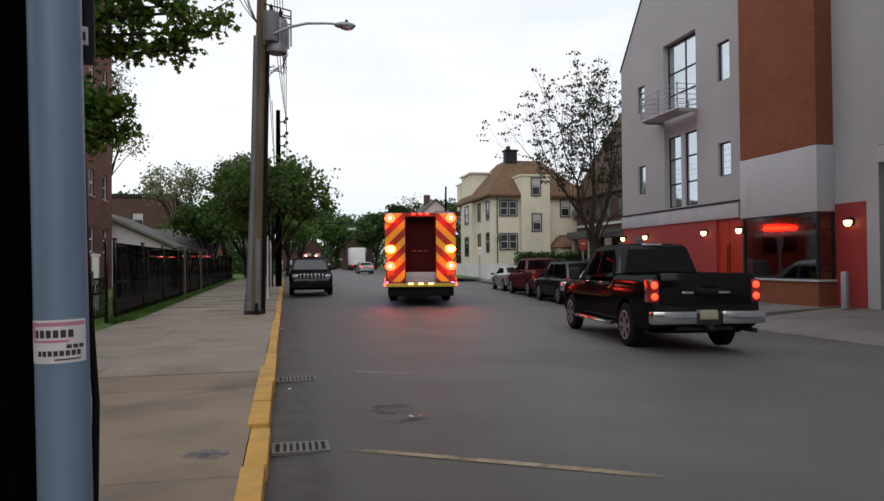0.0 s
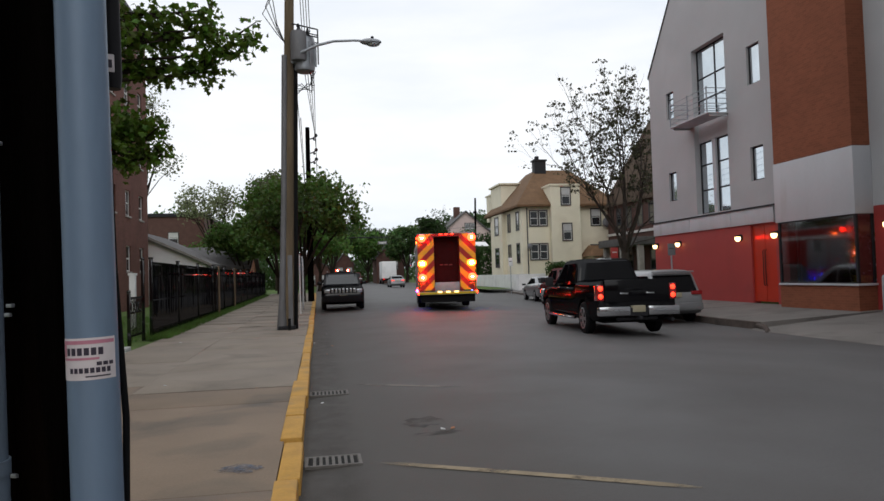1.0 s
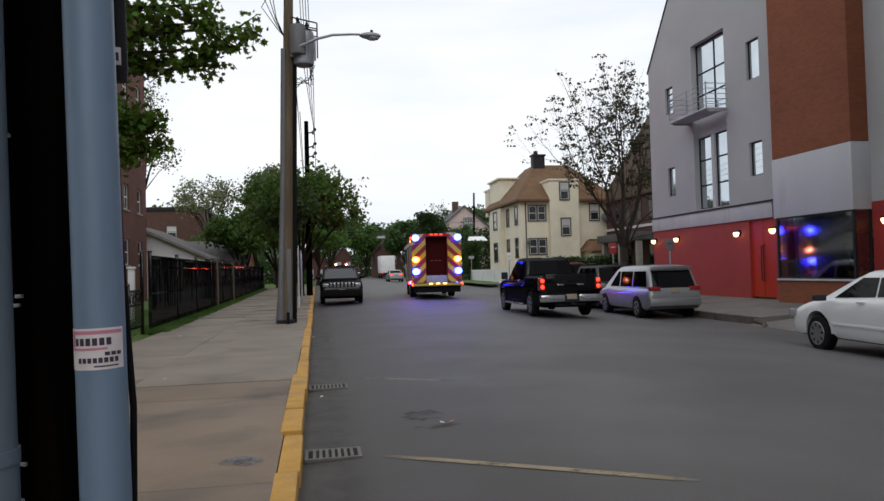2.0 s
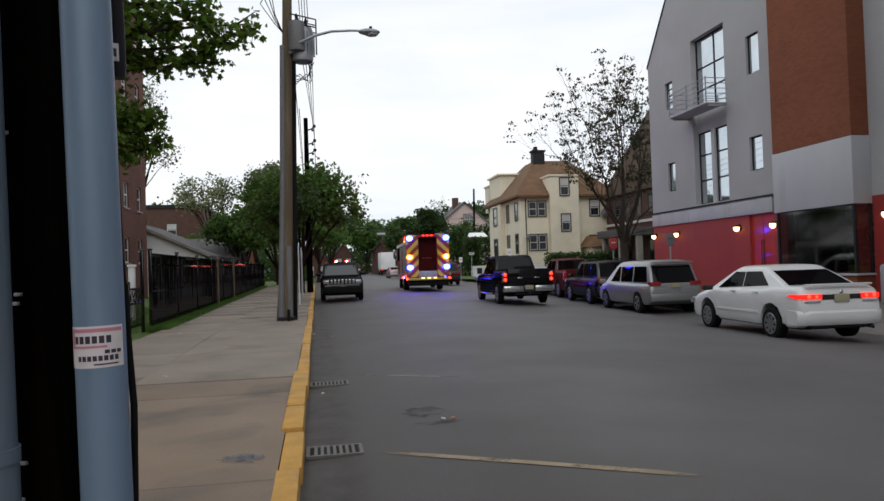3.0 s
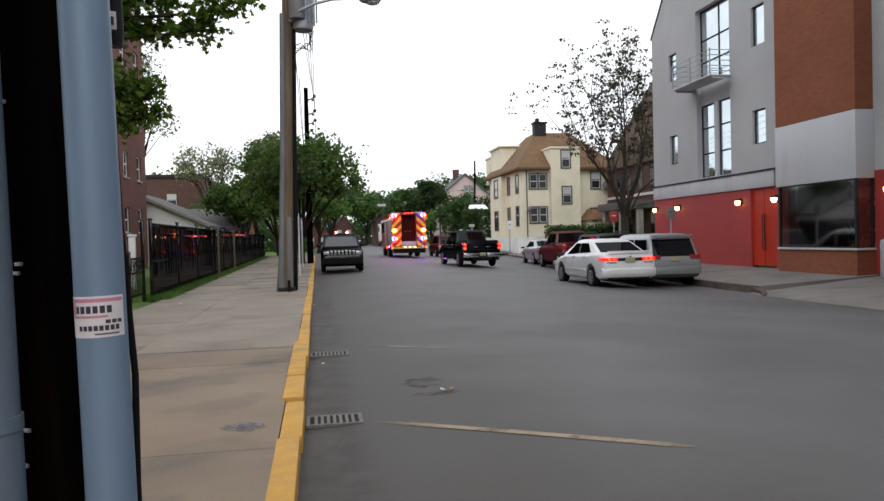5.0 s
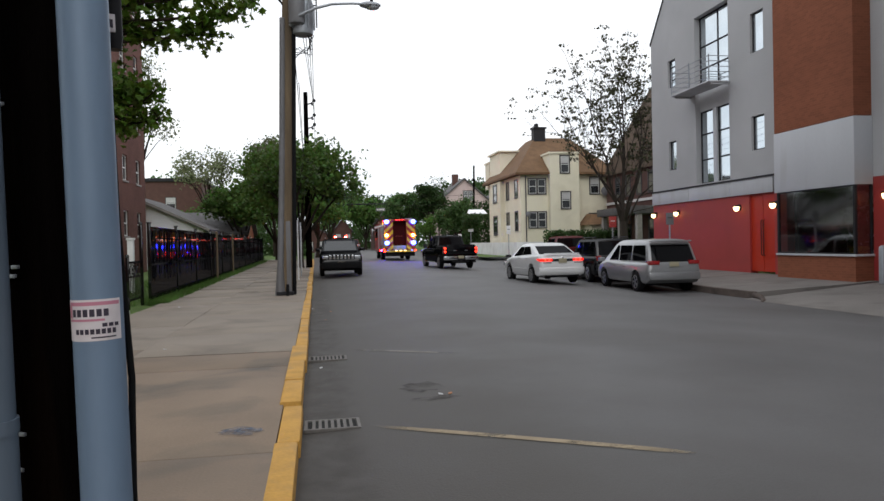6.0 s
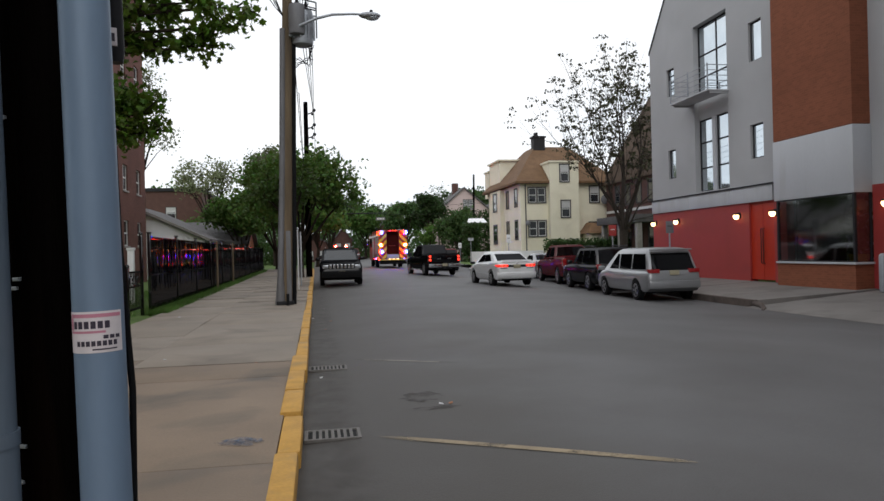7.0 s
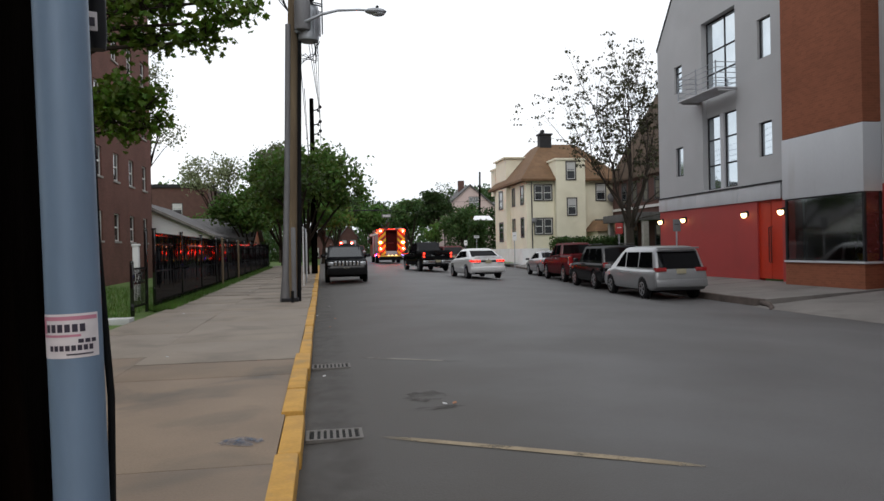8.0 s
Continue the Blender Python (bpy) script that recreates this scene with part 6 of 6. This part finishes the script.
def gable_house(name, label, x0, x1, y0, y1, zw, zr, wall, roof, ridge="y", over=0.35, windows=()):
    """A house with a gabled roof, its ridge along x or y."""
    h = thing(name, label, "house")
    b = B().box(x0, x1, y0, y1, 0.0, zw)
    if ridge == "y":
        xm = (x0 + x1) / 2
        b.poly([(x0, y0, zw), (x1, y0, zw), (xm, y0, zr)], (0, y1 - y0, 0))
        s = (zr - zw) / (xm - x0)
        r0 = B().poly([(x0 - over, y0 - over, zw - over * s), (xm, y0 - over, zr + 0.02), (xm, y0 - over, zr + 0.24), (x0 - over, y0 - over, zw - over * s + 0.22)], (0, y1 - y0 + 2 * over, 0))
        r1 = B().poly([(x1 + over, y0 - over, zw - over * s), (xm, y0 - over, zr + 0.02), (xm, y0 - over, zr + 0.24), (x1 + over, y0 - over, zw - over * s + 0.22)], (0, y1 - y0 + 2 * over, 0))
    else:
        ym = (y0 + y1) / 2
        b.poly([(x0, y0, zw), (x0, y1, zw), (x0, ym, zr)], (x1 - x0, 0, 0))
        s = (zr - zw) / (ym - y0)
        r0 = B().poly([(x0 - over, y0 - over, zw - over * s), (x0 - over, ym, zr + 0.02), (x0 - over, ym, zr + 0.24), (x0 - over, y0 - over, zw - over * s + 0.22)], (x1 - x0 + 2 * over, 0, 0))
        r1 = B().poly([(x0 - over, y1 + over, zw - over * s), (x0 - over, ym, zr + 0.02), (x0 - over, ym, zr + 0.24), (x0 - over, y1 + over, zw - over * s + 0.22)], (x1 - x0 + 2 * over, 0, 0))
    part("wall", b, wall, h)
    part("roof", r0, roof, h)
    part("roof", r1, roof, h)
    for face, u, z0, z1, w in windows:
        house_window(h, face, u, z0, z1, w, y0 if face == "S" else x0, double=w > 1.2)
    return h


M_BRICK_FAR = mat("far_brick", (0.095, 0.047, 0.038), 0.9, vary=0.2, scale=2)
M_TRIM = mat("orange_brown_trim", (0.35, 0.16, 0.08), 0.8, vary=0.1)
low = gable_house("white_bungalow", "low white bungalow with grey shingle roof", -17.6, -7.4, 50, 62, 2.85, 5.2, mat("white_siding", (0.88, 0.88, 0.9), 0.6, vary=0.05, scale=1.5, stretch=(1, 1, 8)), M_ROOF)
part("rake_board", B().poly([(-12.5, 49.6, 5.3), (-7.0, 49.6, 2.72), (-7.0, 49.6, 2.9), (-12.5, 49.6, 5.5)], (0, -0.05, 0)), M_STONE, low)
gable_house("low_annex", "low annex with grey roof and orange-brown trim", -10.5, -5.5, 58, 66, 2.75, 4.35, M_TRIM, M_ROOF, ridge="x")
far = thing("far_brick_building", "low dark brick building behind the trees", "building")
part("wall", B().box(-34, -13.8, 92, 110, 0, 9.9), M_BRICK_FAR, far)
part("roof", B().box(-34.2, -13.6, 91.8, 110, 9.9, 10.3), M_DARK, far)
for x in (-17.5, -22, -26):
    house_window(far, "S", x, 6.5, 7.9, 1.1, 92)
pink = gable_house("pink_house", "pink sided house with dark chimney behind the trees", 19.0, 27.0, 108, 118, 8.0, 11.4, M_PINK, M_ROOF, windows=[("S", 23.6, 8.1, 9.6, 1.5)])
part("chimney", B().box(22.0, 22.9, 112, 113, 9.5, 12.6), M_BRICK_FAR, pink)
gable_house("brown_brick_house", "brown brick house with steep gable and white trim", 25.4, 34.0, 49, 59, 7.6, 14.6, M_BRICK_FAR, mat("dark_brown_shingle", (0.075, 0.048, 0.03), 0.9, vary=0.3, scale=1.5, fine=30, bump=0.5), over=0.3, windows=[("W", y, z, z + 1.6, 0.8) for y in (50.6, 52.6, 54.6, 56.6) for z in (5.2, 1.6)])
porch = thing("porch", "grey roofed porch of the brown brick house", "porch")
part("roof", B().box(23.4, 25.39, 49.2, 56.5, 3.5, 4.1, 0.04), M_ROOF, porch)
for y in (49.5, 52.6, 55.8):
    part("column", B().box(23.6, 24.0, y - 0.2, y + 0.2, 0.1, 3.5, 0.02), M_STONE, porch)
part("trim", B().box(25.3, 25.39, 49.0, 59.0, 7.3, 7.58), M_FRAME_W, porch)
part("trim", B().box(25.3, 25.39, 49.0, 59.0, 4.6, 4.8), M_FRAME_W, porch)
for x0, x1, y, zw, zr, m in [(3.6, 7.0, 140, 4.5, 6.6, M_BRICK_FAR), (10.5, 15.5, 128, 5.2, 8.0, M_BRICK_FAR), (-3.0, 3.0, 118, 3.0, 4.4, M_BRICK_FAR), (28.5, 35, 125, 7, 10, M_PANEL)]:
    gable_house("far_house", "far small house with shingle roof among trees", x0, x1, y, y + 9, zw, zr, m, M_ROOF, windows=[("S", (x0 + x1) / 2 - 0.9, zw - 2.2, zw - 0.8, 0.9), ("S", (x0 + x1) / 2 + 0.9, zw - 2.2, zw - 0.8, 0.9)])
# plain blocks that close the street behind the view; the last, unseen, shades the brick bay's side
for x0, x1, y0, y1, z, m in [(-40, -9, -60, -8, 13, M_BRICK_DARK), (17, 45, -60, 2, 12, M_STUCCO), (-8, 16, -75, -62, 11, M_BRICK_DARK), (36, 60, 20, 60, 10, M_BRICK_FAR), (12.7, 16.45, -40, 12.1, 18, M_STUCCO)]:
    solo("closing_block", B().box(x0, x1, y0, y1, -0.1, z), m, "plain unseen block added to close or shade the street", "building", kind="structure")


# ---- pavements, kerbs and road details ----
M_JOINT = mat("joint_dirt", (0.06, 0.05, 0.042), 0.95, vary=0.3)


def build_pavements():
    pv = thing("pavement", "worn concrete slab pavement beside the yellow kerb", "pavement", kind="structure")
    rnd = random.Random(4)
    for x0, x1, seed in ((-4.25, -2.556, 1), (-2.55, -0.34, 2)):
        y = -6.0 + 0.5 * seed
        first = [-2.5, 1.9, 5.35, 9.15, 10.4, 12.7, 16.3, 19.6] if seed == 2 else [-2.0, 4.6, 11.2, 14.4, 18.0]
        while y < 66:
            n = next((j for j in first if j > y + 0.05), y + rnd.choice((1.5, 2.2, 2.9))) - y
            lift = rnd.uniform(-0.006, 0.006)
            z = 0.14 + rise(y)
            part("slab", B().box(x0, x1, y, y + n - 0.022, z - 0.1, z + lift, 0.006), M_CONCRETE_PALE if y > 10.3 else M_CONCRETE, pv)
            y += n
    part("bed", B().box(-4.25, -0.34, -6, 22, -0.05, 0.118).loft([[(-4.25, 22, -0.05), (-0.34, 22, -0.05), (-0.34, 22, 0.118), (-4.25, 22, 0.118)], [(-4.25, 67, 0.2), (-0.34, 67, 0.2), (-0.34, 67, 0.118 + rise(67)), (-4.25, 67, 0.118 + rise(67))]]), M_JOINT, pv)
    kb = thing("kerb", "chipped yellow painted concrete kerb", "kerb", kind="structure")
    y = -3.0
    while y < 64:
        n = rnd.uniform(1.1, 1.9) if y < 12 else 2.4
        if 5.5 < y < 6.85:
            n = 6.86 - y
        if 9.0 < y < 10.7:
            n = 10.75 - y
        z = 0.145 + rise(y) + rnd.uniform(-0.008, 0.008)
        dx = rnd.uniform(-0.012, 0.012)
        inlet = 6.8 < y < 10.6
        z += 0.025 if inlet else 0.0
        part("kerb_stone", B().box(-0.365 + (-0.012 if inlet else rnd.uniform(-0.006, 0.035)), -0.165 + dx, y, y + n - rnd.uniform(0.01, 0.03), -0.1, z, 0.028), M_KERB, kb)
        y += n + (0.05 if abs(y + n - 6.86) < 0.02 else 0)
    rp = thing("far_pavement", "grey concrete pavement before the grey building", "pavement", kind="structure")
    y = 18.4
    def edge(v):
        return 12.25 + 0.085 * max(0.0, v - 20.0)
    while y < 58:
        z = 0.04 + rise(y) * 0.6
        ya, yb = y, y + 1.985
        for u0, u1 in ((0.0, 0.5), (0.5, 1.0)):
            q = []
            for v in (ya, yb):
                k0, k1 = edge(v) + 0.19, max(16.5, edge(v) + 2.0)
                xa, xb = lerp(k0, k1, u0), lerp(k0, k1, u1) - 0.012
                q.append([(xa, v, -0.2), (xb, v, -0.2), (xb, v, z + 0.19 * u1), (xa, v, z + 0.19 * u0)])
            part("slab", B().loft(q), M_CONCRETE_GREY, rp)
        part("kerb_stone", B().loft([[(edge(v), v, -0.2), (edge(v) + 0.18, v, -0.2), (edge(v) + 0.18, v, z + 0.01), (edge(v) + 0.02, v, z + 0.01)] for v in (ya, yb)]), M_STONE_SHADED, rp)
        y += 2.0
    ap = grid_mesh([11.95, 12.4, 13.5, 16.52], [2, 8, 14, 17.2, 18.39], lambda x, y: -0.148 + (x - 11.95) * 0.078)
    solo("driveway", ap, M_CONCRETE_GREY, "sloping concrete driveway before the garage", "driveway", kind="structure")
    # kerb end, coloured dark for the shadow on it
    part("curved_kerb", B().tube([(12.34, 18.4, -0.05), (12.28, 18.0, -0.08), (12.12, 17.65, -0.14), (11.9, 17.4, -0.18)], [0.09, 0.085, 0.07, 0.04], 10), M_STONE_SHADED, rp, "kerb end with its shadow in the dark colour")
    bn = grid_mesh([13.8, 16.1], [57.0, 64, 74], lambda x, y: 0.16 + rise(y))
    solo("verge", bn, M_GRASS, "grass verge before the white fence", "verge", kind="structure")


build_pavements()


def drain(x0, x1, y0, y1, n):
    z = max(road_z(x0, y0), road_z(x1 + 0.03, y0), road_z(x1 + 0.03, y1)) + 0.003
    t = thing("drain_grate", "cast iron drain grate set in the gutter", "drain grate", pose(0, 0, z), group="gutter drains")
    # solid black block between the bars, coloured for the shade of a pit
    part("pit", B().box(x0 + 0.01, x1 - 0.01, y0 + 0.01, y1 - 0.01, -0.05, 0.001), M_HOLE, t)
    part("grate_frame", B().box(x0 - 0.03, x1 + 0.03, y0 - 0.03, y0, -0.02, 0.008).box(x0 - 0.03, x1 + 0.03, y1, y1 + 0.03, -0.02, 0.008).box(x0 - 0.03, x0, y0, y1, -0.02, 0.008).box(x1, x1 + 0.03, y0, y1, -0.02, 0.008), M_IRON, t)
    for k in range(1, n):
        x = lerp(x0, x1, k / n)
        part("grate_bar", B().box(x - 0.014, x + 0.014, y0, y1, -0.02, 0.008), M_IRON, t)


drain(-0.11, 0.33, 6.33, 6.62, 8)
drain(-0.11, 0.37, 10.1, 10.42, 9)


def ribbon(name, label, pts, w, m, lift=0.005):
    b = B()
    v = []
    for i, (x, y) in enumerate(pts):
        a, c = pts[max(i - 1, 0)], pts[min(i + 1, len(pts) - 1)]
        d = Vector((c[0] - a[0], c[1] - a[1])).normalized()
        ww = w * min(1.0, 0.25 + i * (len(pts) - 1 - i) / 28)
        v.append([b.bm.verts.new((x + s * d.y * ww / 2, y - s * d.x * ww / 2, road_z(x, y) + lift)) for s in (-1, 1)])
    for p, q in zip(v, v[1:]):
        b.bm.faces.new((p[0], p[1], q[1], q[0]))
    solo(name, b, m, label, "road marking", kind="structure")


ribbon("road_line", "worn yellowish road paint line", [(0.5 + 0.12 * k, 6.28 - 0.088 * k) for k in range(19)], 0.10, worn("worn_road_paint", (0.29, 0.23, 0.15), 0.3, 3.0, 0.36, 5.0, 0.95))
ribbon("road_line", "faint worn pale road paint line", [(0.5 + 0.16 * k, 10.95 - 0.125 * k) for k in range(10)], 0.10, worn("faint_road_paint", (0.26, 0.24, 0.21), 0.3, 2.3, 0.4, 4.0, 0.8))
mark = worn("blue_chalk", (0.09, 0.13, 0.2), -0.9, -0.38, 0.5, 14.0, 0.6)
bm_ = B().poly([(-0.64 + 0.17 * math.cos(k * 0.35) * (1 + 0.3 * math.sin(3 * k)), 5.98 + 0.12 * math.sin(k * 0.35) * (1 + 0.3 * math.cos(5 * k)), 0.1465) for k in range(18)], (0, 0, 0.003))
solo("paint_mark", bm_, mark, "faded blue utility paint mark on the pavement", "paint mark")
stain = worn("dark_leaf_silt", (0.03, 0.024, 0.018), 0.75, 1.5, 0.5, 4.0, 0.5)
for cx, cy, rx, ry in ((1.12, 7.75, 0.22, 0.26), (1.15, 7.15, 0.3, 0.08)):
    pts = [(cx + rx * math.cos(a * 0.35) * (1 + 0.25 * math.sin(3 * a)), cy + ry * math.sin(a * 0.35) * (1 + 0.25 * math.cos(2 * a))) for a in range(18)]
    b = B()
    b.bm.faces.new([b.bm.verts.new((px_, py_, road_z(px_, py_) + 0.006)) for px_, py_ in pts])
    solo("road_stain", b, stain, "dark patch of wet silt on the asphalt", "stain", kind="structure")
rnd_ = random.Random(9)
for k in range(13):
    x, y = (rnd_.uniform(-0.12, 0.5), rnd_.uniform(7, 30)) if k < 5 else (rnd_.uniform(-3.5, -0.5), rnd_.uniform(9, 32)) if k < 11 else (1.25 + 0.1 * (k - 11), 7.3)
    z = road_z(x, y) if x > -0.15 else 0.15 + rise(y)
    s = rnd_.uniform(0.02, 0.045)
    b = B().poly([(0, -s, 0), (s * 0.8, 0, 0.004), (0.2 * s, s, 0.012), (-s * 0.7, 0.2 * s, 0.004)], (0, 0, 0.004))
    solo("litter", b, M_BLIND if k % 3 else M_TRIM, "small scrap of litter on the ground", "litter", pose(x, y, z + 0.004, 0, 0, rnd_.uniform(0, 360)), group="litter")

gut = worn("gutter_dirt", (0.042, 0.033, 0.026), -0.6, 0.5, 0.46, 2.5, 0.2)
solo("gutter", grid_mesh([-0.16, 0.0, 0.12, 0.3, 0.48], [0.25 * i for i in range(-80, 160)], lambda x, y: road_z(x, y) + 0.003), gut, "brown dirt in the gutter along the yellow kerb", "gutter", kind="structure")
plant = thing("potted_plant", "leafy plant in a yellow pot behind the display window", "plant", pose(16.75, 19.5, 0.7))
part("pot", B().lathe([(0.0, 0.2), (0.5, 0.3), (0.52, 0.33), (0.56, 0.33), (0.54, 0.27)], "Z", 18), M_FT_YELLOW, plant, "yellow pot")
rp_ = np.random.RandomState(3)
part("foliage", leaf_mesh("foliage", rp_.normal(size=(260, 3)) * np.array([0.2, 0.3, 0.42]) + np.array([0, 0, 1.15]), 0.22, rp_, M_LEAF), M_LEAF, plant)


# ---- signs and small street furniture ----
def sign_post(x, y, z, w, h, m, label, post=M_STEEL, zb=0.15):
    t = thing("street_sign", label, "sign", pose(x, y, zb))
    part("post", B().box(-0.025, 0.025, -0.02, 0.02, 0, z + h / 2, 0.004), post, t)
    part("board", B().box(-w / 2, w / 2, -0.03, -0.021, z - h / 2, z + h / 2, 0.003), m, t)
    part("bar", B().box(-w * 0.3, w * 0.3, -0.034, -0.0305, z + 0.02, z + 0.06), M_FRAME_W if m is M_RED else M_FRAME_D, t)
    return t


sign_post(12.9, 24.3, 2.2, 0.3, 0.44, M_RISER, "grey parking sign on a post before the red wall")
sign_post(12.9, 29.4, 2.25, 0.34, 0.48, M_RED, "small red sign on a post by the pavement")
sign_post(13.6, 49.0, 2.3, 0.3, 0.6, M_WHITE, "white sign on a post by the verge")
sign_post(12.7, 62.0, 2.0, 0.3, 0.45, M_WHITE, "small white sign on a post by the white fence")
sign_post(14.6, 66.0, 2.6, 0.5, 0.25, M_PANEL, "grey sign on a post by the white fence")
sign_post(-0.6, 52.0, 3.2, 0.5, 0.35, M_WHITE, "white sign on a post by the kerb")
for k, (x, y) in enumerate([(-0.75, 31.0), (-0.7, 34.0), (-0.8, 40.0)]):
    solo("sign_post", B().box(-0.03, 0.03, -0.025, 0.025, 0, 2.6, 0.005), M_STEEL if k % 2 else M_WHITE, "plain metal post beside the kerb", "post", pose(x, y, 0.14), group="kerb posts")
t = thing("street_name_sign", "dark street name board with pale lettering bars over the crossing", "sign", pose(8.4, 92, 6.1))
part("board", B().box(-0.6, 0.6, -0.03, 0.03, -0.2, 0.2, 0.01), M_RISER, t)
for k in range(5):
    part("bar", B().box(-0.45 + 0.19 * k, -0.32 + 0.19 * k, -0.036, -0.0305, -0.09, 0.09), M_FRAME_W, t)
part("hanger", B().tube([(-0.6, 0, 0.28), (-0.6, 0, 0.75)], 0.02, 6).tube([(0.6, 0, 0.28), (0.6, 0, 0.75)], 0.02, 6).tube([(-9.2, 0, -6.0), (-9.2, 0, 0.75), (0.8, 0, 0.75)], 0.07, 8), M_DARK, t)
solo("far_pole", B().tube([(0, 0, 0), (0.25, 0, 11.5)], [0.18, 0.12], 10).box(-0.05, 0.4, -0.08, 0.08, 9.5, 9.75), M_WOOD_DARK, "leaning wooden pole behind the cream house", "utility pole", pose(20.7, 92, 0.3))
solo("awning", B().poly([(-1.2, 0, 0), (1.2, 0, 0), (1.0, 0.9, 0.5), (-0.8, 0.9, 0.5)], (0, 0, 0.06)), M_WHITE, "small white awning before the dark shrubs", "awning", pose(18.6, 80.5, 4.9))

# far vehicles
bt = thing("box_truck", "white box truck standing far down the street", "truck", pose(11.2, 112, road_z(9, 112)))
part("box", B().box(-1.15, 1.15, 0, 5, 0.9, 3.6, 0.04), M_WHITE, bt)
part("cab", B().box(-1.0, 1.0, 5.1, 6.8, 0.6, 2.5, 0.1), M_WHITE, bt)
part("chassis", B().box(-0.9, 0.9, 0.1, 6.5, 0.5, 0.9), M_BLACK, bt)
for sx in (-1, 1):
    part("tail_light", B().box(sx * 0.9 - 0.12, sx * 0.9 + 0.12, -0.03, 0.02, 0.7, 0.85), M_TAIL, bt)
    for y in (1.2, 5.8):
        wheel(bt, sx * 0.95, y, 0.45, 0.28)
parked("far_sedan", "pale sedan far down the street", SEDAN, 9.4, 84.0, paint=SILVERP, moulding_paint=SILVERP, bumpers=[(0.02, SILVERP, 0.38, 0.62)])
parked("far_red_car", "dark red car far down the street", SUV, 5.2, 104.0, 180.0, paint=MAROON)
em = parked("emergency_car", "parked dark emergency car with red roof lamps", SUV, 2.6, 78.0, 180.0, paint=MAROON)
part("light_bar", B().box(-0.65, 0.65, 2.3, 2.55, 1.8, 1.98, 0.03), M_DARK, em)
for sx in (-1, 1):
    part("red_lamp", B().ball((sx * 0.55, 2.45, 2.02), 0.15, (1, 0.7, 0.8)), M_EM_RED, em)
    part("bulb", B().ball((sx * 0.55, 2.55, 2.02), 0.06), M_EM_WHITE, em)


# ---- what moves ----
def along(rows, t):
    ts = [r[0] for r in rows]
    for (a, b, side) in ((rows[0], rows[1], t < ts[0]), (rows[-1], rows[-2], t > ts[-1])):
        if side:
            f = (t - a[0]) / (b[0] - a[0])
            return lerp(a[1], b[1], f), lerp(a[2], b[2], f)
    xs, ys = np.interp(t, ts, [r[1] for r in rows]), np.interp(t, ts, [r[2] for r in rows])
    return float(xs), float(ys)


def drive(ob, rows, radius):
    """Keys a vehicle along (seconds, x, y) of its rear, heading along its way, and turns its wheels."""
    def smooth(t):
        acc = [along(rows, t + d) for d in (-0.4, -0.2, 0.0, 0.2, 0.4)]
        return sum(a[0] for a in acc) / 5, sum(a[1] for a in acc) / 5
    keyed, went, last, turns = [], 0.0, None, []
    for i in range(81):
        t = i / 10
        x, y = smooth(t)
        if last is not None:
            went += math.hypot(x - last[0], y - last[1])
        last = (x, y)
        turns.append((t, went))
        if i % 4 == 0:
            xa, ya = smooth(t - 0.5)
            xb, yb = smooth(t + 0.5)
            head = math.degrees(math.atan2(xb - xa, yb - ya))
            if len(rows[0]) > 3:
                head = float(np.interp(t, [r[0] for r in rows], [r[3] for r in rows]))
            keyed.append((t, pose(x, y, road_z(x, y + 2.5), 0, 0, -head)))
    walk(ob, keyed)
    for c in ob.children:
        if c.name.startswith("wheel"):
            p = c.matrix_basis.translation.copy()
            walk(c, [(t, pose(p.x, p.y, p.z, -math.degrees(d / radius), 0, 0)) for t, d in turns])


def motions():
    drive(truck, [(0, 4.65, 24.6), (0.5, 5.12, 27.2), (1, 5.5, 29.8), (2.5, 6.2, 37.6), (3.5, 6.5, 43.2), (4.5, 6.6, 48.5), (6.5, 6.62, 58.6), (7, 6.6, 61.0), (8, 6.5, 66.2)], 0.5)
    drive(pickup, [(0, 6.9, 10.75), (1, 7.55, 15.9), (2.5, 7.75, 23.2), (3.5, 7.95, 28.3), (4.5, 8.3, 32.8), (6.5, 7.8, 40.5), (7, 7.6, 42.0), (8, 7.3, 44.6)], 0.41)
    drive(sedan, [(0, 9.3, 0.2, 4), (1, 9.6, 4.2, 5), (2.5, 10.1, 10.3, 5), (3, 10.1, 12.3, 4), (3.5, 10.0, 14.2, 3), (4.5, 9.65, 18.0, 1), (6.5, 8.75, 27.3, -3), (7, 8.55, 29.5, -3.5), (8, 8.15, 34.2, -4)], 0.325)
    # the beacons show red, swing to blue and back every 0.795 s
    rows, angle = [(0.0, 0.0)], 0.0
    for k in range(10):
        mid = 0.45 + 0.795 * k
        for edge in (mid - 0.2, mid + 0.2):
            if edge > 7.85:
                continue
            for step in range(4):
                rows.append((edge - 0.05 + step / 30, angle + 60 * step))
            angle += 180
    rows.append((8.0, angle))
    for i, d in enumerate(beacons):
        p = d.matrix_basis.translation.copy()
        walk(d, [(t, pose(p.x, p.y, p.z, 0, 0, a)) for t, a in rows])


motions()
